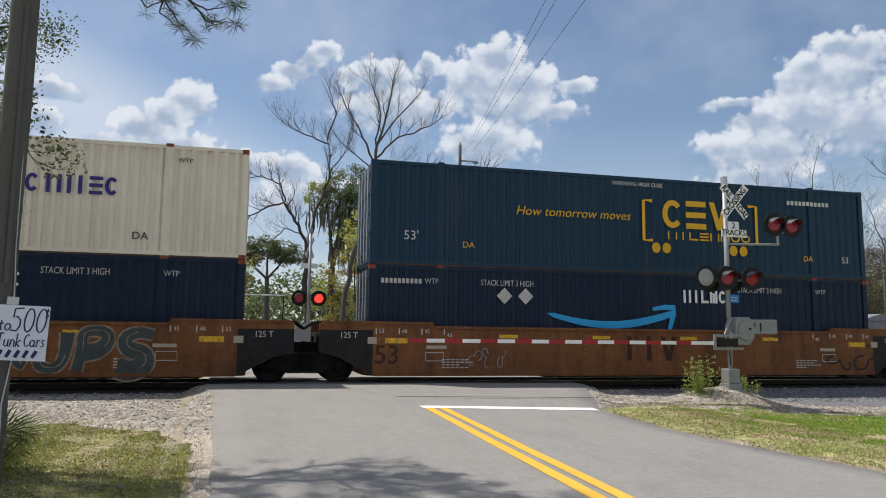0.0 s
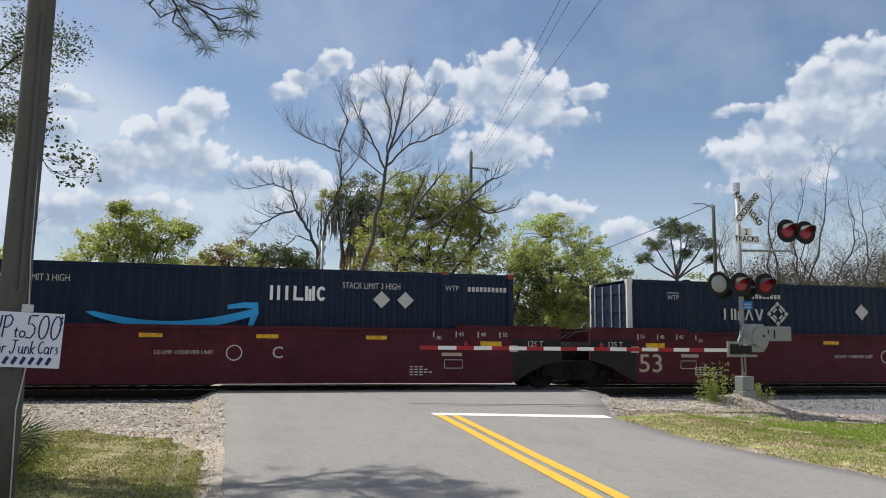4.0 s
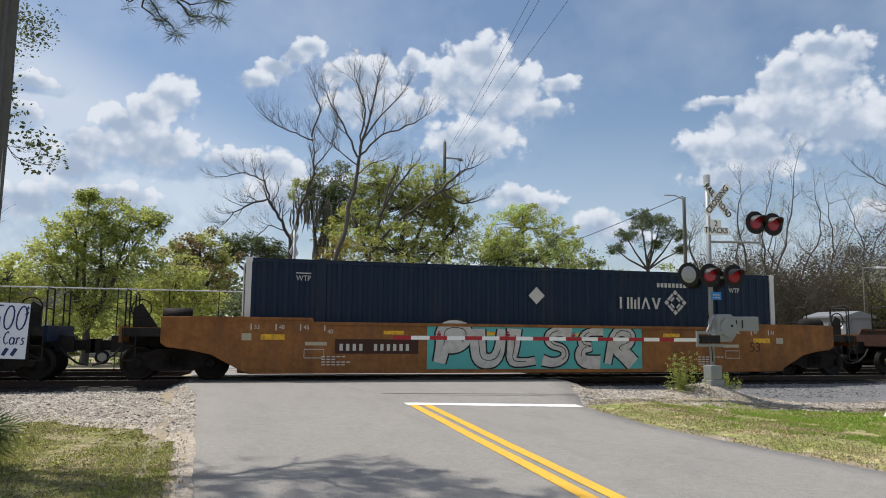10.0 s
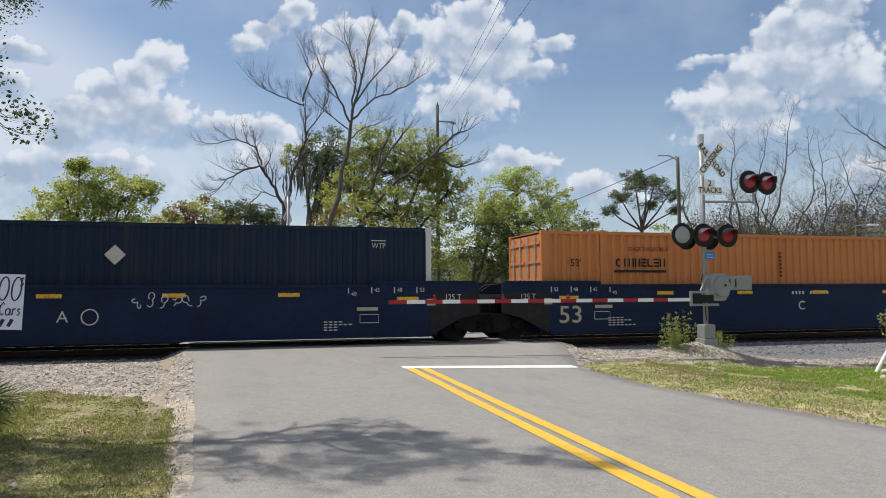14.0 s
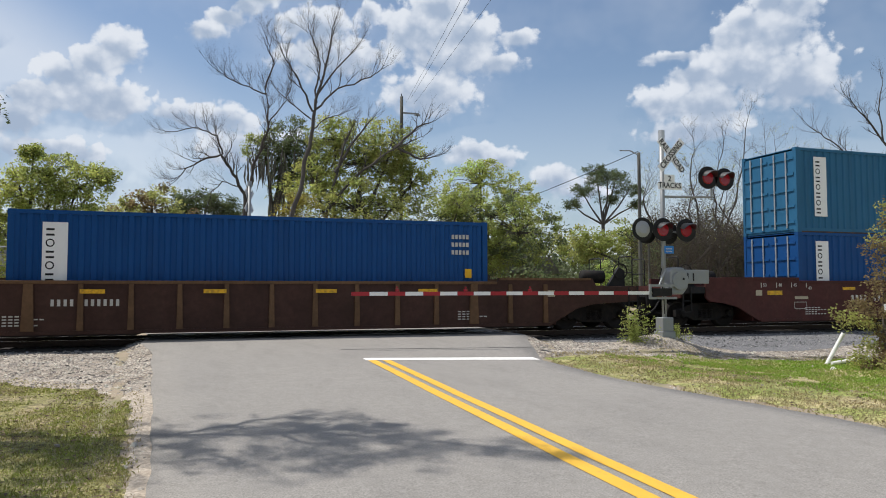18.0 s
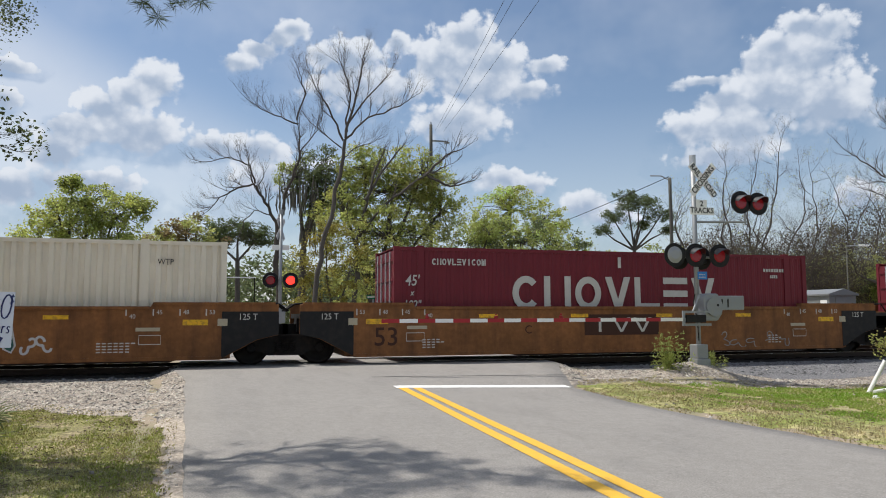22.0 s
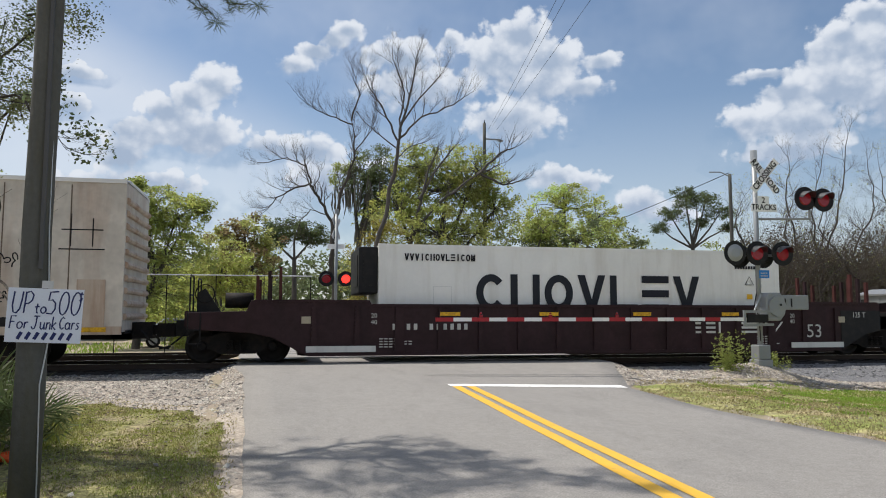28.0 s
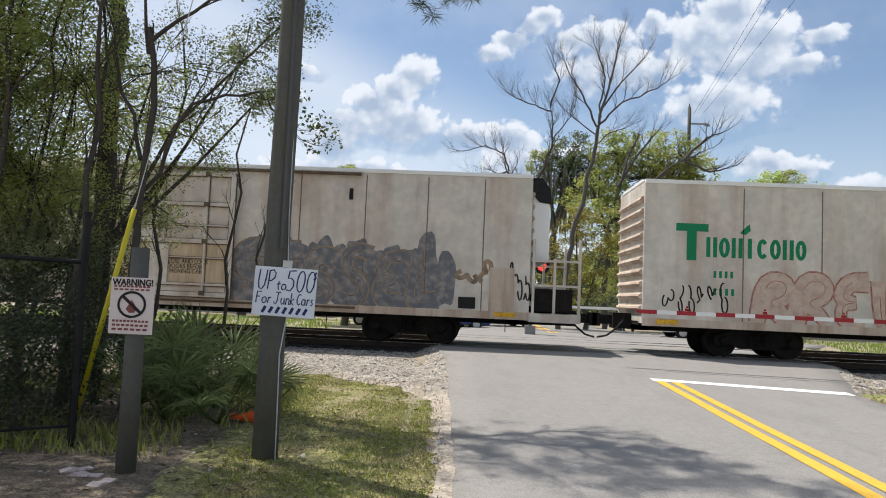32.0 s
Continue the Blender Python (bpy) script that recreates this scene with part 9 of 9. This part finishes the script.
cone = thing("traffic_cone", "orange plastic cone lying in the grass", "cone", (-2.89, 8.8, -0.32), 200)
part("cone_body", Geo().tube((-0.2, 0, 0.06), (0.12, 0, 0.07), 0.075, 0.03, 14), material("orange_plastic", (0.75, 0.1, 0.02), 0.5), cone)
part("cone_base", Geo().tube((-0.22, 0, 0.07), (-0.2, 0, 0.07), 0.1, 0.1, 4), material("orange_plastic", (0.75, 0.1, 0.02), 0.5), cone)
for k, (x, y) in enumerate(((-3.35, 6.15), (-3.5, 6.3), (-3.1, 5.95))):
    solo("litter", Geo().prism([(-0.15, 0), (0.14, 0.0), (0.11, 0.02), (0.02, 0.012), (-0.05, 0.03), (-0.13, 0.012)], -0.05, 0.06), material("crumpled_paper", (0.55, 0.45, 0.42), 0.8, vary=0.2, scale=8), "crumpled pale litter on the grass", "litter",
         (x, y, float(ground_z(x, y))), 40 * k)

# right-hand bush and leaning pipe, weeds at the mast
leafy("bush", "tall russet and olive bush at the road verge", (14.6, 12.5), [(-0.4, 1.25, 0.85, 0.4), (-0.2, 0.35, 1.0, 0.4), (0.2, 2.0, 0.8, 0.6), (0.5, 2.9, 0.75, 0.6), (0.8, 3.7, 0.6, 0.5), (0.1, 0.5, 0.9, 0.45), (1.0, 1.3, 1.1, 0.8)],
      [M_LEAF_RUST, M_LEAF_RUST, M_LEAF_OLIVE], 141, 0.07, 0.2, 2.2, 40, 0.05, M_TWIG)
leafy("bush", "low olive bush with bare stems at the road verge", (13.3, 10.9), [(-0.1, 0.35, 0.6, 0.35), (0.5, 0.8, 0.6, 0.6), (0.6, 0.3, 0.8, 0.35)], [M_LEAF_OLIVE, M_LEAF_RUST], 149, 0.06, 0.2, 2.2, 40, 0.03, M_TWIG)
px, py = 14.05, 13.6
solo("leaning_pipe", Geo().tube((0, 0, 0), (0.42, -0.1, 0.72), 0.045, 0.045, 12).tube((-0.1, -0.25, 0.05), (0.85, -0.4, 0.18), 0.045, 0.045, 12), M_WHITE, "thick white plastic pipe leaning in the grass", "pipe", (px, py, float(ground_z(px, py))), 0)


stake = thing("marker_stake", "short red marker stake in the verge bush", "stake", (14.45, 12.3, -0.54))
part("stake_shaft", Geo().tube((0, 0, 0), (0.02, 0, 1.3), 0.04, 0.035, 8), material("red_plastic", (0.42, 0.06, 0.035), 0.5), stake)
part("stake_cap", Geo().box(-0.05, 0.09, -0.04, 0.04, 1.25, 1.45), M_WHITE, stake, "white reflector cap")
for k, (x, y) in enumerate(((13.1, 12.5), (13.3, 12.7))):
    solo("litter", Geo().prism([(-0.06, 0), (0.07, 0.0), (0.05, 0.035), (0.01, 0.02), (-0.03, 0.045)], -0.03, 0.04), M_WHITE, "scrap of white paper in the grass", "litter", (x, y, float(ground_z(x, y))), 50 * k)


def weeds(x, y, w, h, n, seed, label):
    rnd = random.Random(seed)
    l = Leaves(seed)
    for _ in range(n):
        px_, py_ = x + rnd.gauss(0, w), y + rnd.gauss(0, w * 0.5)
        z = float(ground_z(px_, py_))
        base = Vector((px_, py_, z))
        tip = base + Vector((rnd.uniform(-0.15, 0.15), rnd.uniform(-0.1, 0.1), h * rnd.uniform(0.4, 1.1)))
        for k in range(6):
            l.clump(base.lerp(tip, 0.1 + 0.18 * k), 0.06, 7, 0.06)
    tagged(part("weeds", l.mesh("weeds", M_LEAF_MID, 0.22, -0.3), M_LEAF_MID), label, "weeds", kind="stuff")


weeds(10.75, 16.4, 0.2, 0.8, 40, 400, "tall green weeds at the foot of the signal")
weeds(12.3, 16.6, 0.2, 0.35, 10, 401, "low weeds at the foot of the signal")


# ---- beyond the crossing ----
def house(x, y, w, d, h, roof_h, wall, roofm, label, turn=0):
    t = thing("house", label, "house", (x, y, -0.35), turn)
    body = part("wall", Geo().box(-w / 2, w / 2, -d / 2, d / 2, 0, h), wall, t)
    part("roof", Geo().prism([(-w / 2 - 0.4, h), (w / 2 + 0.4, h), (w / 2 - 0.6, h + roof_h), (-w / 2 + 0.6, h + roof_h)], -d / 2 - 0.4, d / 2 + 0.4), roofm, t)
    k = -w / 2 + 1.2
    while k < w / 2 - 1:
        win = part("window", Geo().box(k, k + 0.9, -d / 2 - 0.03, -d / 2 - 0.005, 1.0, 2.1), material("dark_glass", (0.03, 0.035, 0.04), 0.1, vary=0.05), t)
        part("frame", Geo().box(k - 0.07, k + 0.97, -d / 2 - 0.05, -d / 2 - 0.03, 0.93, 1.0).box(k - 0.07, k + 0.97, -d / 2 - 0.05, -d / 2 - 0.03, 2.1, 2.17), M_WHITE, win)
        k += 2.6
    return t


M_SIDING = material("pale_grey_siding", (0.5, 0.5, 0.48), 0.7, vary=0.1, scale=1)
M_SHINGLE = material("grey_shingle", (0.2, 0.19, 0.18), 0.9, vary=0.2, scale=2, fine=20, bump=0.4)
house(-16, 52, 11, 8, 2.9, 1.8, M_SIDING, M_SHINGLE, "grey single-storey house behind the trees")
house(52, 58, 14, 8, 2.8, 1.6, M_SIDING, M_SHINGLE, "pale single-storey house behind the thicket")
house(26, 66, 12, 8, 3.0, 1.5, material("tan_wall", (0.45, 0.36, 0.25), 0.8), M_SHINGLE, "tan low building behind the trees")


def car(x, y, turn, paint, label):
    t = thing("parked_car", label, "car", (x, y, float(ground_z(x, y))), turn)
    body = [(-2.2, 0.3), (2.2, 0.3), (2.25, 0.7), (1.5, 0.92), (0.9, 1.38), (-0.9, 1.42), (-1.7, 0.98), (-2.2, 0.9)]
    part("body", Geo().prism(body, -0.88, 0.88), paint, t, bevel=0.08)
    part("side_window", Geo().prism([(1.25, 0.95), (0.8, 1.3), (-0.8, 1.33), (-1.35, 0.97)], -0.89, -0.875), material("dark_glass", (0.03, 0.035, 0.04), 0.1), t)
    for k in (-1.35, 1.4):
        for s in (-1, 1):
            w = part("wheel", Geo().tube((k, s * 0.7, 0.32), (k, s * 0.9, 0.32), 0.32, 0.32, 18), M_BLACK, t)
            part("rim", Geo().tube((k, s * 0.9, 0.32), (k, s * 0.91, 0.32), 0.2, 0.18, 14), M_CHROME, w)
    part("headlight", Geo().box(2.1, 2.24, -0.8, -0.5, 0.62, 0.76), M_CHROME, t)
    return t


car(-1.6, 36.2, 212, material("blue_car_paint", (0.02, 0.06, 0.2), 0.3, coat=0.6), "dark blue saloon car parked beyond the tracks")
car(1.2, 40.5, 205, material("white_car_paint", (0.7, 0.7, 0.69), 0.3, coat=0.6), "white car parked beyond the tracks")
car(10.8, 35.6, 185, material("white_car_paint", (0.7, 0.7, 0.69), 0.3, coat=0.6), "white car parked on the pavement beyond the tracks")
car(-4.6, 38.2, 190, material("silver_car_paint", (0.4, 0.41, 0.42), 0.3, 0.4, coat=0.6), "silver car parked beyond the tracks")

rail_fence = thing("pipe_barrier", "grey pipe barrier beyond the far track", "barrier", (0, 0, 0))
for k in range(9):
    x = -14 + 1.9 * k
    part("post", Geo().tube((x, 31.5, -0.3), (x, 31.5, 2.87), 0.02, 0.02, 8), M_TRUCK, rail_fence)
part("top_rail", Geo().tube((-14, 31.5, 2.85), (1.2, 31.5, 2.85), 0.024), M_DULL, rail_fence)


# ---- travel of the train ----
def travel(t):
    """How far the train has gone."""
    q = t / 16 - 1
    return 12.738 * t + 0.2079 * t * q - 0.022 * t * q * q


def motions():
    for ob, u in CARS:
        walk(ob, [(t, pose(u + travel(t), TRACK_Y, 0)) for t in range(0, 33, 2)])


motions()
